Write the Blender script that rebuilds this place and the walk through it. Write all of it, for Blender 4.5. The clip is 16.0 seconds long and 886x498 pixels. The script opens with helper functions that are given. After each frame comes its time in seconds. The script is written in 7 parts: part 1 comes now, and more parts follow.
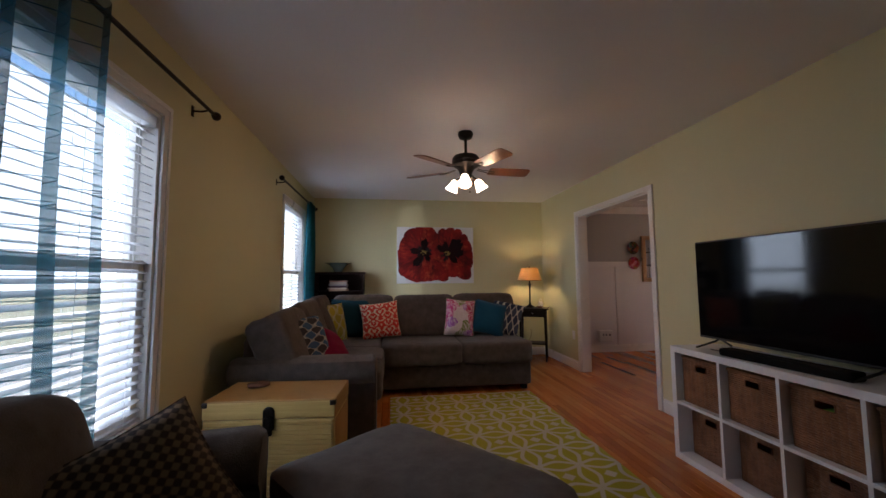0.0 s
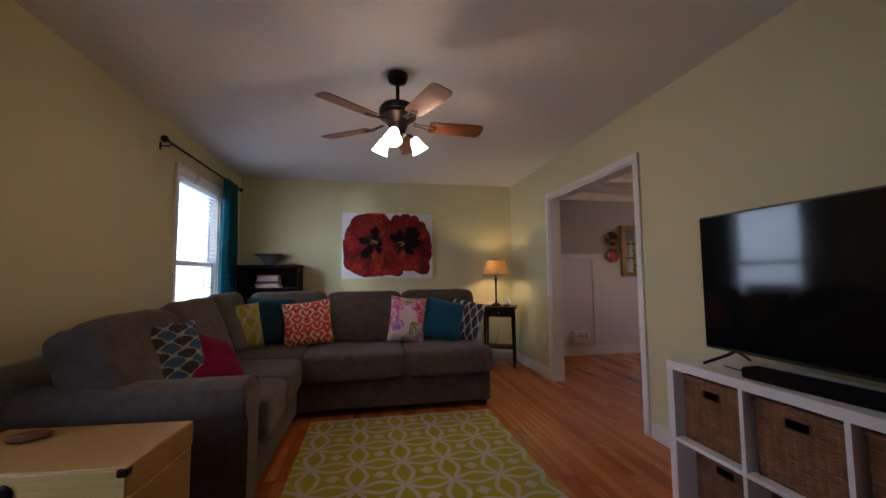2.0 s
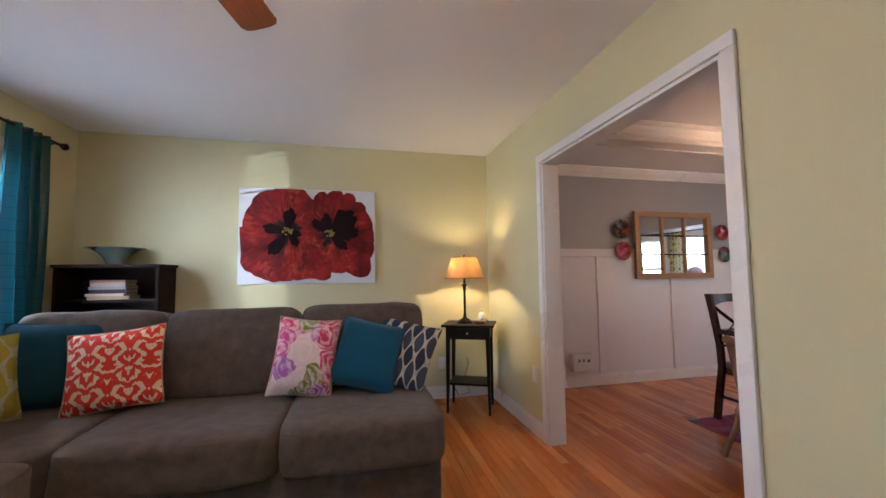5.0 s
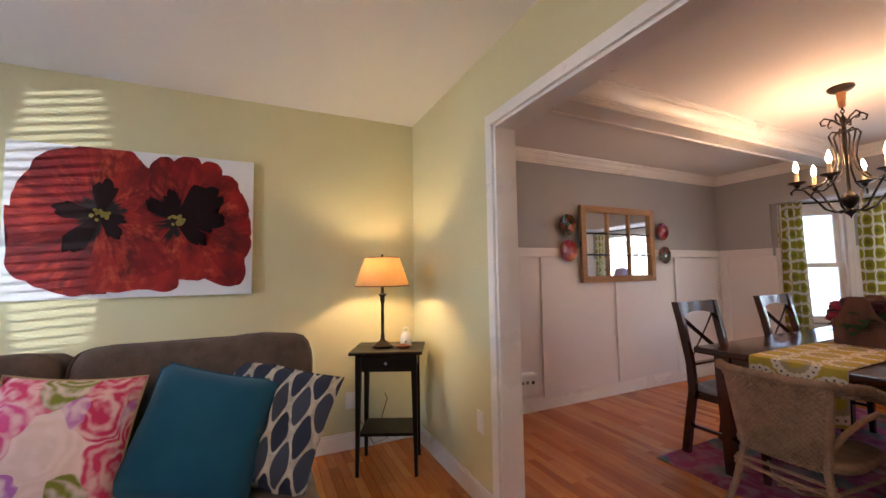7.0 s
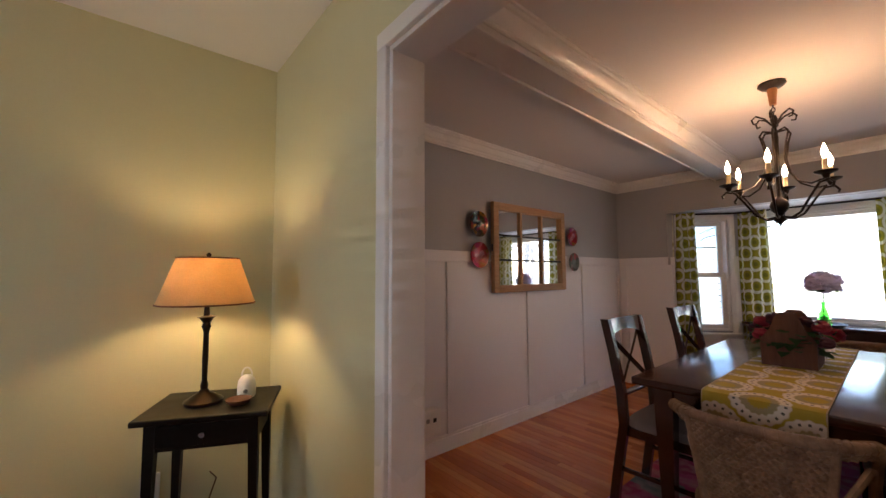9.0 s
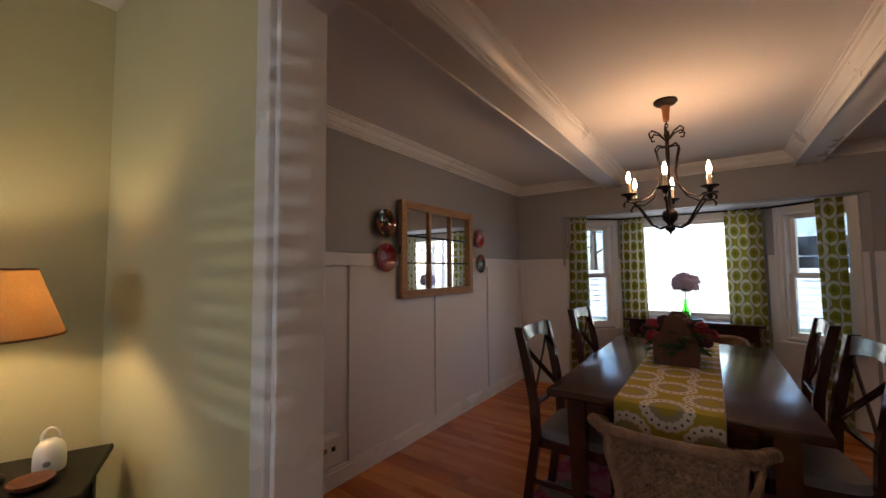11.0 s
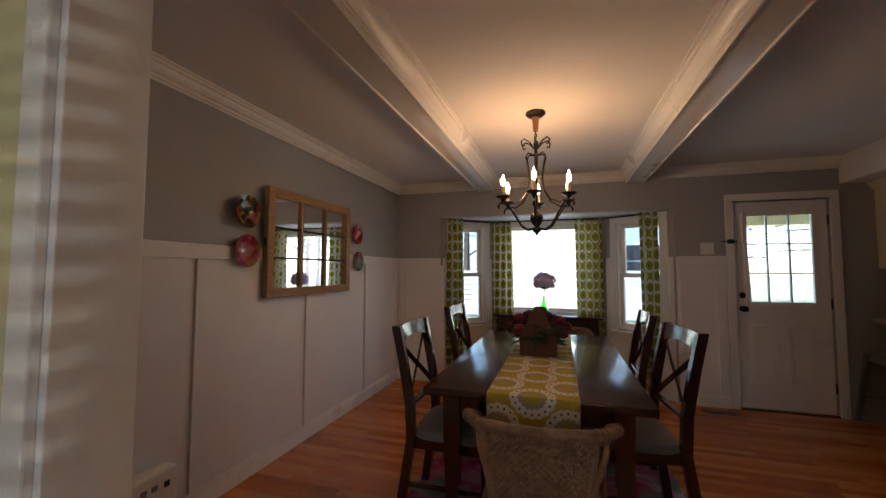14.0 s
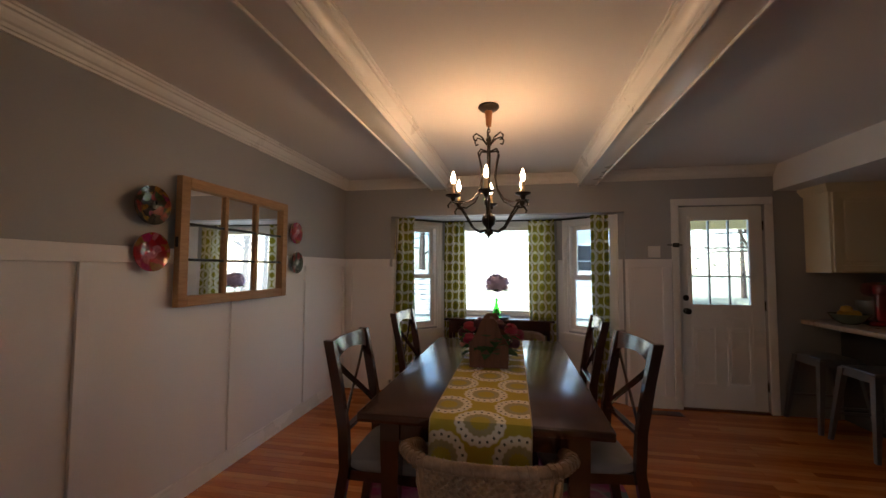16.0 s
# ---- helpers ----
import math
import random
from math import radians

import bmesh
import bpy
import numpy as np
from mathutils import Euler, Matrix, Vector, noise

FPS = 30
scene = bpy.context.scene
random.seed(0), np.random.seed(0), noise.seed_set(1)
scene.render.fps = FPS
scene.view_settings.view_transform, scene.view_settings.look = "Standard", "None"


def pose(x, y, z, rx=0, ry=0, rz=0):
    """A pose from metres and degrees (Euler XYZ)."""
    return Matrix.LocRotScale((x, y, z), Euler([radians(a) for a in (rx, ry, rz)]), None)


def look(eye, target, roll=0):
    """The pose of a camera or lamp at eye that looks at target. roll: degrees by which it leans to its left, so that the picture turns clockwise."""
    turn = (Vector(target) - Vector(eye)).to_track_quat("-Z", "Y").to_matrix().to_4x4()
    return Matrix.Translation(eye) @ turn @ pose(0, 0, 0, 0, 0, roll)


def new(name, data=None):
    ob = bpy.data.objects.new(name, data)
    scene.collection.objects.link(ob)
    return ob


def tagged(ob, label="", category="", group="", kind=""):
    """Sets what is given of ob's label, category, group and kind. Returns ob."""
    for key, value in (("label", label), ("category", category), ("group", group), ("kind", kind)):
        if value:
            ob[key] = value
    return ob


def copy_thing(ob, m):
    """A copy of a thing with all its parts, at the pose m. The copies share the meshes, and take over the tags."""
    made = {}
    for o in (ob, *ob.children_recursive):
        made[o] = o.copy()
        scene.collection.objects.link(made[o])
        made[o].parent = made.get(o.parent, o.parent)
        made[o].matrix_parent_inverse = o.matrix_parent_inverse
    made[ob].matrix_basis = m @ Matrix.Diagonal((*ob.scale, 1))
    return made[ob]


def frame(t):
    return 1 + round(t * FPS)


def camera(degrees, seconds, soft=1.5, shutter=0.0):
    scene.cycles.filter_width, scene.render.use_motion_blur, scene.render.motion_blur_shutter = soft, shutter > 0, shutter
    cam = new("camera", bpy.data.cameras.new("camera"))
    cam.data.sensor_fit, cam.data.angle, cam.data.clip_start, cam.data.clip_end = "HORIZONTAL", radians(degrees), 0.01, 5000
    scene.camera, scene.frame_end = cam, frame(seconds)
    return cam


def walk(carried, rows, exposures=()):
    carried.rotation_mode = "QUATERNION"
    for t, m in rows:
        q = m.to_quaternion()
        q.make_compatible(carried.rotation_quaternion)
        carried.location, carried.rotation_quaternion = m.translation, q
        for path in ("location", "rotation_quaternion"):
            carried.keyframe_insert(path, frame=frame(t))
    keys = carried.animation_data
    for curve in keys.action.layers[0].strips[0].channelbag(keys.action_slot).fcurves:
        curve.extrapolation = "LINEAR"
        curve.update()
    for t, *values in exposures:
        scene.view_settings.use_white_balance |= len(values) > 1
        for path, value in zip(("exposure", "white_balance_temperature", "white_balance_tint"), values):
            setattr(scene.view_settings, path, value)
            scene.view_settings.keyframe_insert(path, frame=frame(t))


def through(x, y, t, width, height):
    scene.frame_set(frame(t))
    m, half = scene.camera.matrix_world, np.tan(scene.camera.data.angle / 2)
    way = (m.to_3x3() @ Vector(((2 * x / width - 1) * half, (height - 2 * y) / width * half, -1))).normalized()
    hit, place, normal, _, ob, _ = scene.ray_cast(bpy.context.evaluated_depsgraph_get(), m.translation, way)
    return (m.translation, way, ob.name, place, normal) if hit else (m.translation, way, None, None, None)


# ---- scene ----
cam = camera(98.4, 16.0)
PATH = [
    (0, (0.421, 0.293, 1.2), (0.691, 2.269, 1.357), -0.4),
    (0.5, (0.512, 0.43, 1.198), (0.819, 2.4, 1.344), -0.5),
    (1, (0.612, 0.583, 1.181), (0.942, 2.55, 1.327), -0.6),
    (1.5, (0.735, 0.816, 1.166), (1.092, 2.778, 1.312), -0.5),
    (2, (0.881, 1.039, 1.156), (1.253, 2.999, 1.299), -0.5),
    (2.5, (1.048, 1.253, 1.127), (1.421, 3.212, 1.273), -0.5),
    (3, (1.202, 1.484, 1.093), (1.571, 3.443, 1.252), -0.3),
    (5.5, (1.55, 2.724, 1.215), (2.072, 4.65, 1.345), -1.0),
    (6, (1.585, 2.947, 1.2), (2.223, 4.836, 1.348), -1.1),
    (6.5, (1.683, 3.147, 1.239), (2.417, 5.003, 1.366), -0.9),
    (7, (1.784, 3.364, 1.249), (2.629, 5.172, 1.375), -0.9),
    (7.5, (1.89, 3.557, 1.275), (2.858, 5.303, 1.389), -0.9),
    (8, (2.015, 3.732, 1.275), (3.091, 5.413, 1.393), -0.6),
    (10.5, (2.369, 4.204, 1.332), (3.926, 5.452, 1.457), -0.5),
    (11, (2.379, 4.222, 1.346), (4.013, 5.371, 1.458), -0.5),
    (11.5, (2.411, 4.244, 1.34), (4.118, 5.281, 1.452), -0.3),
    (12, (2.438, 4.249, 1.333), (4.205, 5.178, 1.446), -0.2),
    (12.5, (2.457, 4.253, 1.327), (4.272, 5.085, 1.443), -0.2),
    (13, (2.463, 4.258, 1.326), (4.315, 5.003, 1.44), -0.2),
    (13.5, (2.469, 4.269, 1.319), (4.354, 4.929, 1.435), 0.1),
    (14, (2.478, 4.272, 1.322), (4.387, 4.86, 1.434), 0.1),
    (14.5, (2.501, 4.278, 1.322), (4.429, 4.799, 1.434), 0.2),
    (15, (2.562, 4.276, 1.334), (4.504, 4.743, 1.44), 0.2),
    (15.5, (2.628, 4.266, 1.364), (4.581, 4.685, 1.457), 0.3),
    (16, (2.706, 4.267, 1.363), (4.669, 4.633, 1.466), 0.3),
]
EXPO = [(0.0, 1.82, 5850, 13), (1.0, 1.88, 5850, 13), (3.0, 1.92, 5350, 12), (5.5, 3.18, 5450, 10), (8.0, 2.86, 6000, 13), (10.5, 1.88, 5900, 9), (16.0, 2.04, 6050, 3)]
walk(cam, [(t, look(eye, target, roll)) for t, eye, target, roll in PATH], EXPO)

# ---- world and light ----
world = bpy.data.worlds.new("world")
scene.world = world
world.use_nodes = True
wn = world.node_tree.nodes
sky = wn.new("ShaderNodeTexSky")
sky.sky_type, sky.sun_disc = "NISHITA", False
sky.sun_elevation, sky.sun_rotation = radians(38), radians(150)
wn["Background"].inputs["Strength"].default_value = 0.15
world.node_tree.links.new(sky.outputs[0], wn["Background"].inputs["Color"])


def lamp(name, kind, m, energy, color, **props):
    data = bpy.data.lights.new(name, kind)
    data.energy, data.color = energy, color
    for key, value in props.items():
        if key == "size":
            data.size = value
        elif key == "size_y":
            data.shape, data.size_y = "RECTANGLE", value
        elif key == "radius":
            data.shadow_soft_size = value
        elif key == "angle":
            data.angle = value
    ob = new(name, data)
    ob.matrix_world = m
    return ob


SUN_DIR = Vector((0.25, -0.62, -0.62))
lamp("sun", "SUN", look((0, 0, 30), Vector((0, 0, 30)) + SUN_DIR), 5.0, (1.0, 0.95, 0.86), angle=radians(0.6))
WARM = (1.0, 0.53, 0.26)
DAY = (0.80, 0.90, 1.0)
# daylight in the window openings, between sash and blind
lamp("window_daylight", "AREA", look((-0.785, 1.905, 1.28), (0.2, 1.905, 1.28)), 1.9, DAY, size=0.78, size_y=1.40)
lamp("window_daylight", "AREA", look((-0.785, 5.075, 1.30), (0.2, 5.075, 1.30)), 3.7, DAY, size=0.78, size_y=1.40)
lamp("window_daylight", "AREA", look((7.47, 4.445, 1.345), (6.0, 4.445, 1.345)), 0.5, DAY, size=1.02, size_y=0.98)
for _eye, _to in (((7.21, 5.44, 1.27), (6.2, 4.4, 1.2)), ((7.21, 3.45, 1.27), (6.2, 4.4, 1.2))):
    lamp("window_daylight", "AREA", look(_eye, _to), 0.10, DAY, size=0.36, size_y=1.05)
# low sunlight thrown back by the glass of cars parked on the drive
for _target, _way, _far, _w, _h, _e in (((0.725, 6.22, 1.62), (1.426, 1.0, 0.20), 10.0, 0.28, 2.0, 440.0), ((2.86, 5.19, 1.66), (1.118, 1.0, 0.182), 14.7, 0.40, 2.3, 190.0)):
    _eye = Vector(_target) - Vector(_way).normalized() * _far
    _m = look(_eye, _target) @ Matrix.Diagonal((_w / _h, 1.0, 1.0, 1.0))
    _spot = lamp("car_glass_glint", "SPOT", _m, _e, (1.0, 0.95, 0.86), radius=0.0013 * _far)
    _spot.data.spot_size, _spot.data.spot_blend = 2 * math.atan(_h / 2 / _far), 0.2

# ---- materials ----


class Node:
    """A socket that can be reckoned with."""

    def __init__(self, tree, socket):
        self.tree, self.socket = tree, socket

    def op(self, kind, *others, clamp=False):
        n = self.tree.nodes.new("ShaderNodeMath")
        n.operation, n.use_clamp = kind, clamp
        for slot, v in zip(n.inputs, (self, *others)):
            if isinstance(v, Node):
                self.tree.links.new(v.socket, slot)
            else:
                slot.default_value = v
        return Node(self.tree, n.outputs[0])

    def __add__(self, o):
        return self.op("ADD", o)

    def __sub__(self, o):
        return self.op("SUBTRACT", o)

    def __mul__(self, o):
        return self.op("MULTIPLY", o)

    def sin(self):
        return self.op("SINE")

    def cos(self):
        return self.op("COSINE")

    def abs(self):
        return self.op("ABSOLUTE")

    def below(self, edge, soft=0.05):
        """1 where this is under edge, 0 over it."""
        return ((self - edge) * (-1.0 / soft) + 0.5).op("MAXIMUM", 0.0).op("MINIMUM", 1.0)

    def either(self, o):
        return self.op("MAXIMUM", o)


def blank(name, rough=0.6, metal=0.0):
    m = bpy.data.materials.new(name)
    m.use_nodes = True
    p = m.node_tree.nodes["Principled BSDF"]
    p.inputs["Roughness"].default_value, p.inputs["Metallic"].default_value = rough, metal
    return m, m.node_tree, p


def coords(tree, scale=(1, 1, 1), turn=(0, 0, 0)):
    c, v = tree.nodes.new("ShaderNodeTexCoord"), tree.nodes.new("ShaderNodeMapping")
    v.inputs["Scale"].default_value = scale
    v.inputs["Rotation"].default_value = [radians(a) for a in turn]
    tree.links.new(c.outputs["Object"], v.inputs["Vector"])
    return v.outputs[0]


def xyz(tree, vector):
    s = tree.nodes.new("ShaderNodeSeparateXYZ")
    tree.links.new(vector, s.inputs[0])
    return [Node(tree, o) for o in s.outputs]


def noise_tex(tree, vector, scale, detail=4.0, rough=0.55):
    n = tree.nodes.new("ShaderNodeTexNoise")
    n.inputs["Scale"].default_value, n.inputs["Detail"].default_value, n.inputs["Roughness"].default_value = scale, detail, rough
    tree.links.new(vector, n.inputs["Vector"])
    return Node(tree, n.outputs["Fac"])


def mix(tree, fac, a, b, kind="MIX"):
    n = tree.nodes.new("ShaderNodeMix")
    n.data_type, n.blend_type = "RGBA", kind
    for slot, v in ((n.inputs[0], fac), (n.inputs[6], a), (n.inputs[7], b)):
        if isinstance(v, Node):
            tree.links.new(v.socket, slot)
        elif hasattr(v, "is_output"):
            tree.links.new(v, slot)
        else:
            slot.default_value = (*v, 1) if isinstance(v, tuple) else v
    return n.outputs[2]


def relief(tree, p, height, strength=0.3, distance=0.004):
    b = tree.nodes.new("ShaderNodeBump")
    b.inputs["Strength"].default_value, b.inputs["Distance"].default_value = strength, distance
    tree.links.new(height.socket, b.inputs["Height"])
    tree.links.new(b.outputs[0], p.inputs["Normal"])


def mat(name, a, b=None, rough=0.6, metal=0.0, fine=60.0, coarse=3.0, stretch=(1, 1, 1), bump=0.15, depth=0.002, sheen=0.0, coat=0.0):
    """A surface of two shades in a coarse and a fine grain, with relief of the fine one."""
    m, tree, p = blank(name, rough, metal)
    b = b or tuple(v * 0.86 for v in a)
    v = coords(tree, stretch)
    big, small = noise_tex(tree, v, coarse), noise_tex(tree, v, fine, 3.0)
    fac = (big * 0.6 + small * 0.4 - 0.5) * 2.2 + 0.5
    fac = fac.op("MAXIMUM", 0.0).op("MINIMUM", 1.0)
    tree.links.new(mix(tree, fac, a, b), p.inputs["Base Color"])
    r = (big - 0.5) * 0.25 + rough
    tree.links.new(r.socket, p.inputs["Roughness"])
    p.inputs["Sheen Weight"].default_value, p.inputs["Coat Weight"].default_value = sheen, coat
    p.inputs["Coat Roughness"].default_value = 0.15
    if rough >= 0.8:
        p.inputs["Specular IOR Level"].default_value = 0.15
    if bump:
        relief(tree, p, small, bump, depth)
    return m


def glow(name, color, strength):
    m, tree, p = blank(name, 0.5)
    p.inputs["Base Color"].default_value = (*color, 1)
    p.inputs["Emission Color"].default_value = (*color, 1)
    p.inputs["Emission Strength"].default_value = strength
    return m


def glass(name, color=(1, 1, 1), rough=0.0, ior=1.45):
    m, tree, p = blank(name, rough)
    p.inputs["Base Color"].default_value = (*color, 1)
    p.inputs["Transmission Weight"].default_value, p.inputs["IOR"].default_value = 1.0, ior
    return m


def sheer(name, a, b, through):
    """Thin cloth that lets part of the light through."""
    m, tree, p = blank(name, 0.9)
    v = coords(tree, (1, 1, 1))
    x, y, z = xyz(tree, v)
    thread = noise_tex(tree, v, 400.0, 2.0)
    line = (z * (math.tau / 0.075)).sin()
    seam = (line * -1.0).below(-0.978, 0.02) * 0.7
    col = mix(tree, seam, mix(tree, thread, a, b), tuple(0.25 * c for c in a))
    tree.links.new(col, p.inputs["Base Color"])
    t, clear, add, add2 = (tree.nodes.new("ShaderNodeBsdf" + k) for k in ("Translucent", "Transparent", "Transparent", "Transparent"))
    tree.links.new(col, t.inputs["Color"])
    m1, m2 = tree.nodes.new("ShaderNodeMixShader"), tree.nodes.new("ShaderNodeMixShader")
    m1.inputs[0].default_value = 0.45
    tree.links.new(p.outputs[0], m1.inputs[1])
    tree.links.new(t.outputs[0], m1.inputs[2])
    tree.links.new((seam * (-through) + through).socket, m2.inputs[0])
    tree.links.new(m1.outputs[0], m2.inputs[1])
    tree.links.new(clear.outputs[0], m2.inputs[2])
    tree.links.new(m2.outputs[0], tree.nodes["Material Output"].inputs[0])
    return m


M_WALL = mat("wall_paint_lime", (0.61, 0.58, 0.355), (0.57, 0.54, 0.325), 0.62, fine=180, coarse=1.2, bump=0.12, depth=0.001)
M_GREY = mat("wall_paint_grey", (0.355, 0.36, 0.385), (0.325, 0.33, 0.355), 0.55, fine=180, coarse=1.2, bump=0.12, depth=0.001)
M_CEIL = mat("ceiling_paint", (0.78, 0.77, 0.78), (0.74, 0.73, 0.74), 0.85, fine=140, coarse=1.0, bump=0.2, depth=0.0015)
M_TRIM = mat("white_gloss_paint", (0.78, 0.77, 0.76), (0.73, 0.72, 0.71), 0.3, fine=90, coarse=2, bump=0.05, depth=0.0006)
M_WAINS = mat("white_satin_paint", (0.74, 0.73, 0.76), (0.70, 0.69, 0.72), 0.4, fine=90, coarse=1.5, bump=0.06, depth=0.0008)
M_SHELF = mat("white_laminate", (0.76, 0.76, 0.78), (0.72, 0.72, 0.75), 0.35, bump=0.0)
M_DARK = mat("dark_stained_wood", (0.052, 0.013, 0.007), (0.020, 0.006, 0.004), 0.17, fine=30, coarse=6, stretch=(1, 12, 12), bump=0.02, depth=0.0003, coat=0.6)
M_BLACKWOOD = mat("black_painted_wood", (0.009, 0.006, 0.005), (0.005, 0.004, 0.003), 0.45, fine=40, coarse=6, bump=0.06, depth=0.0006)
M_BLACKWOOD.node_tree.nodes["Principled BSDF"].inputs["Specular IOR Level"].default_value = 0.25
M_ESPRESSO = mat("espresso_stained_wood", (0.020, 0.008, 0.006), (0.010, 0.004, 0.003), 0.6, fine=40, coarse=6, stretch=(1, 1, 8), bump=0.05, depth=0.0006)
M_ESPRESSO.node_tree.nodes["Principled BSDF"].inputs["Specular IOR Level"].default_value = 0.12
M_BRONZE = mat("oil_rubbed_bronze", (0.028, 0.020, 0.016), (0.012, 0.009, 0.008), 0.36, 0.75, fine=60, coarse=9, bump=0.1, depth=0.0006)
M_BLACK = mat("black_plastic", (0.012, 0.012, 0.013), (0.009, 0.009, 0.010), 0.35, bump=0.0)
M_MATTBLACK = mat("matt_black_grille", (0.006, 0.006, 0.006), (0.004, 0.004, 0.004), 0.85, fine=400, bump=0.3)
M_SCREEN, _t, _p = blank("black_screen_glass", 0.075)
_p.inputs["Base Color"].default_value = (0.004, 0.004, 0.005, 1)
_p.inputs["Specular IOR Level"].default_value = 0.36
M_SOFA = mat("grey_brown_chenille", (0.132, 0.108, 0.096), (0.058, 0.048, 0.043), 0.92, fine=210, coarse=16, bump=0.8, depth=0.002, sheen=0.12)
M_PIPING = mat("taupe_piping", (0.115, 0.092, 0.078), rough=0.9, fine=300, bump=0.2)
M_TEAL = mat("teal_cotton", (0.010, 0.090, 0.170), (0.007, 0.060, 0.125), 0.85, fine=500, coarse=9, bump=0.4, depth=0.001, sheen=0.2)
M_TEALDK = mat("dark_teal_cotton", (0.012, 0.055, 0.085), (0.008, 0.038, 0.062), 0.88, fine=500, coarse=9, bump=0.4, depth=0.001)
M_WINE = mat("wine_red_velvet", (0.190, 0.003, 0.036), (0.105, 0.002, 0.020), 0.8, fine=300, coarse=8, bump=0.3, depth=0.001)
M_BEIGE = mat("beige_linen", (0.42, 0.34, 0.22), rough=0.9, fine=500, bump=0.3)
M_SEATPAD = mat("grey_seat_fabric", (0.22, 0.20, 0.20), (0.17, 0.155, 0.155), 0.9, fine=400, coarse=8, bump=0.3)
M_WICKER = mat("pale_wicker", (0.31, 0.185, 0.105), (0.11, 0.058, 0.030), 0.6, fine=90, coarse=14, bump=0.5, depth=0.003)
M_RATTAN = mat("brown_rattan", (0.34, 0.145, 0.058), (0.10, 0.040, 0.017), 0.55, fine=70, coarse=12, bump=0.5, depth=0.003)
M_CHEST = mat("straw_veneer", (0.60, 0.42, 0.14), (0.42, 0.28, 0.085), 0.5, fine=16, coarse=3, stretch=(1, 9, 30), bump=0.25, depth=0.002)
M_CHESTTOP = mat("tan_chest_side", (0.42, 0.24, 0.07), (0.32, 0.17, 0.05), 0.55, fine=60, coarse=5, bump=0.1)
M_OAK = mat("weathered_oak", (0.42, 0.25, 0.12), (0.26, 0.14, 0.065), 0.6, fine=26, coarse=5, stretch=(1, 10, 10), bump=0.25, depth=0.002)
M_BROWNBOX = mat("rough_brown_wood", (0.16, 0.060, 0.028), (0.09, 0.033, 0.016), 0.7, fine=24, coarse=5, stretch=(8, 8, 1), bump=0.3, depth=0.002)
M_BLIND = mat("white_blind_slat", (0.80, 0.80, 0.80), rough=0.45, bump=0.0)
_t, _p = M_BLIND.node_tree, M_BLIND.node_tree.nodes["Principled BSDF"]
_a, _b = _t.nodes.new("ShaderNodeBsdfTranslucent"), _t.nodes.new("ShaderNodeMixShader")
_a.inputs["Color"].default_value, _b.inputs[0].default_value = (0.80, 0.82, 0.86, 1), 0.45
_t.links.new(_p.outputs[0], _b.inputs[1])
_t.links.new(_a.outputs[0], _b.inputs[2])
_t.links.new(_b.outputs[0], _t.nodes["Material Output"].inputs[0])
M_GLASS = glass("window_glass")
# blue-grey tint added to shade the overbright view in the side bay panes
M_DIMGLASS = glass("view_dimming_window_glass", (0.52, 0.61, 0.72))
# weaker tint, cools the bright view through the back door
M_DOORGLASS = glass("tinted_door_glass", (0.76, 0.85, 0.94))
M_MIRROR, _t, _p = blank("mirror", 0.02, 1.0)
_p.inputs["Base Color"].default_value = (0.88, 0.89, 0.90, 1)
M_GREENGLASS = glass("green_glass", (0.35, 0.95, 0.25), 0.02)
M_BOWL = mat("sage_glass_bowl", (0.16, 0.20, 0.17), (0.10, 0.13, 0.11), 0.12, bump=0.0, coat=0.5)
M_STEEL = mat("grey_steel", (0.30, 0.31, 0.33), (0.22, 0.23, 0.25), 0.4, 0.8, bump=0.05)
M_CABINET = mat("cream_cabinet_paint", (0.74, 0.68, 0.50), (0.70, 0.63, 0.46), 0.4, bump=0.05)
M_COUNTER = mat("tan_laminate", (0.45, 0.33, 0.24), (0.28, 0.20, 0.14), 0.3, fine=120, coarse=25, bump=0.0)
M_WHITEPL = mat("white_plastic", (0.78, 0.78, 0.77), rough=0.4, bump=0.0)
M_PAPER = mat("book_pages", (0.62, 0.54, 0.42), (0.5, 0.42, 0.32), 0.85, fine=300, stretch=(1, 1, 12))
M_CREAM = mat("cream_candle_sleeve", (0.75, 0.60, 0.36), rough=0.5, bump=0.0)
M_BULB = glow("flame_bulb", (1.0, 0.72, 0.45), 14.0)
M_OPAL = glow("lit_opal_glass", (1.0, 0.76, 0.52), 3.0)
M_GRASS = mat("winter_lawn", (0.30, 0.30, 0.20), (0.36, 0.33, 0.23), 0.95, fine=30, coarse=0.6, bump=0.5, depth=0.02)
M_CONCRETE = mat("pale_concrete", (0.44, 0.43, 0.40), (0.34, 0.33, 0.31), 0.9, fine=40, coarse=1.0, bump=0.2)
M_SIDING = mat("pale_siding", (0.50, 0.54, 0.60), (0.45, 0.49, 0.55), 0.7, bump=0.1)
M_ROOF = mat("grey_shingle", (0.13, 0.12, 0.12), (0.08, 0.08, 0.08), 0.9, fine=20)
M_FENCE = mat("weathered_fence", (0.72, 0.67, 0.62), (0.60, 0.55, 0.50), 0.85, fine=20, stretch=(8, 8, 1))
M_LEAF = mat("foliage", (0.05, 0.10, 0.03), (0.03, 0.065, 0.02), 0.8, fine=20)
# distant haze and sunlight are mixed into this paler, greyer leaf colour
M_FARLEAF = mat("haze_paled_evergreen_foliage", (0.15, 0.20, 0.17), (0.09, 0.13, 0.12), 0.8, fine=20)
M_BARK = mat("bark", (0.12, 0.09, 0.07), (0.07, 0.05, 0.04), 0.95, fine=20, stretch=(4, 4, 1), bump=0.6, depth=0.01)
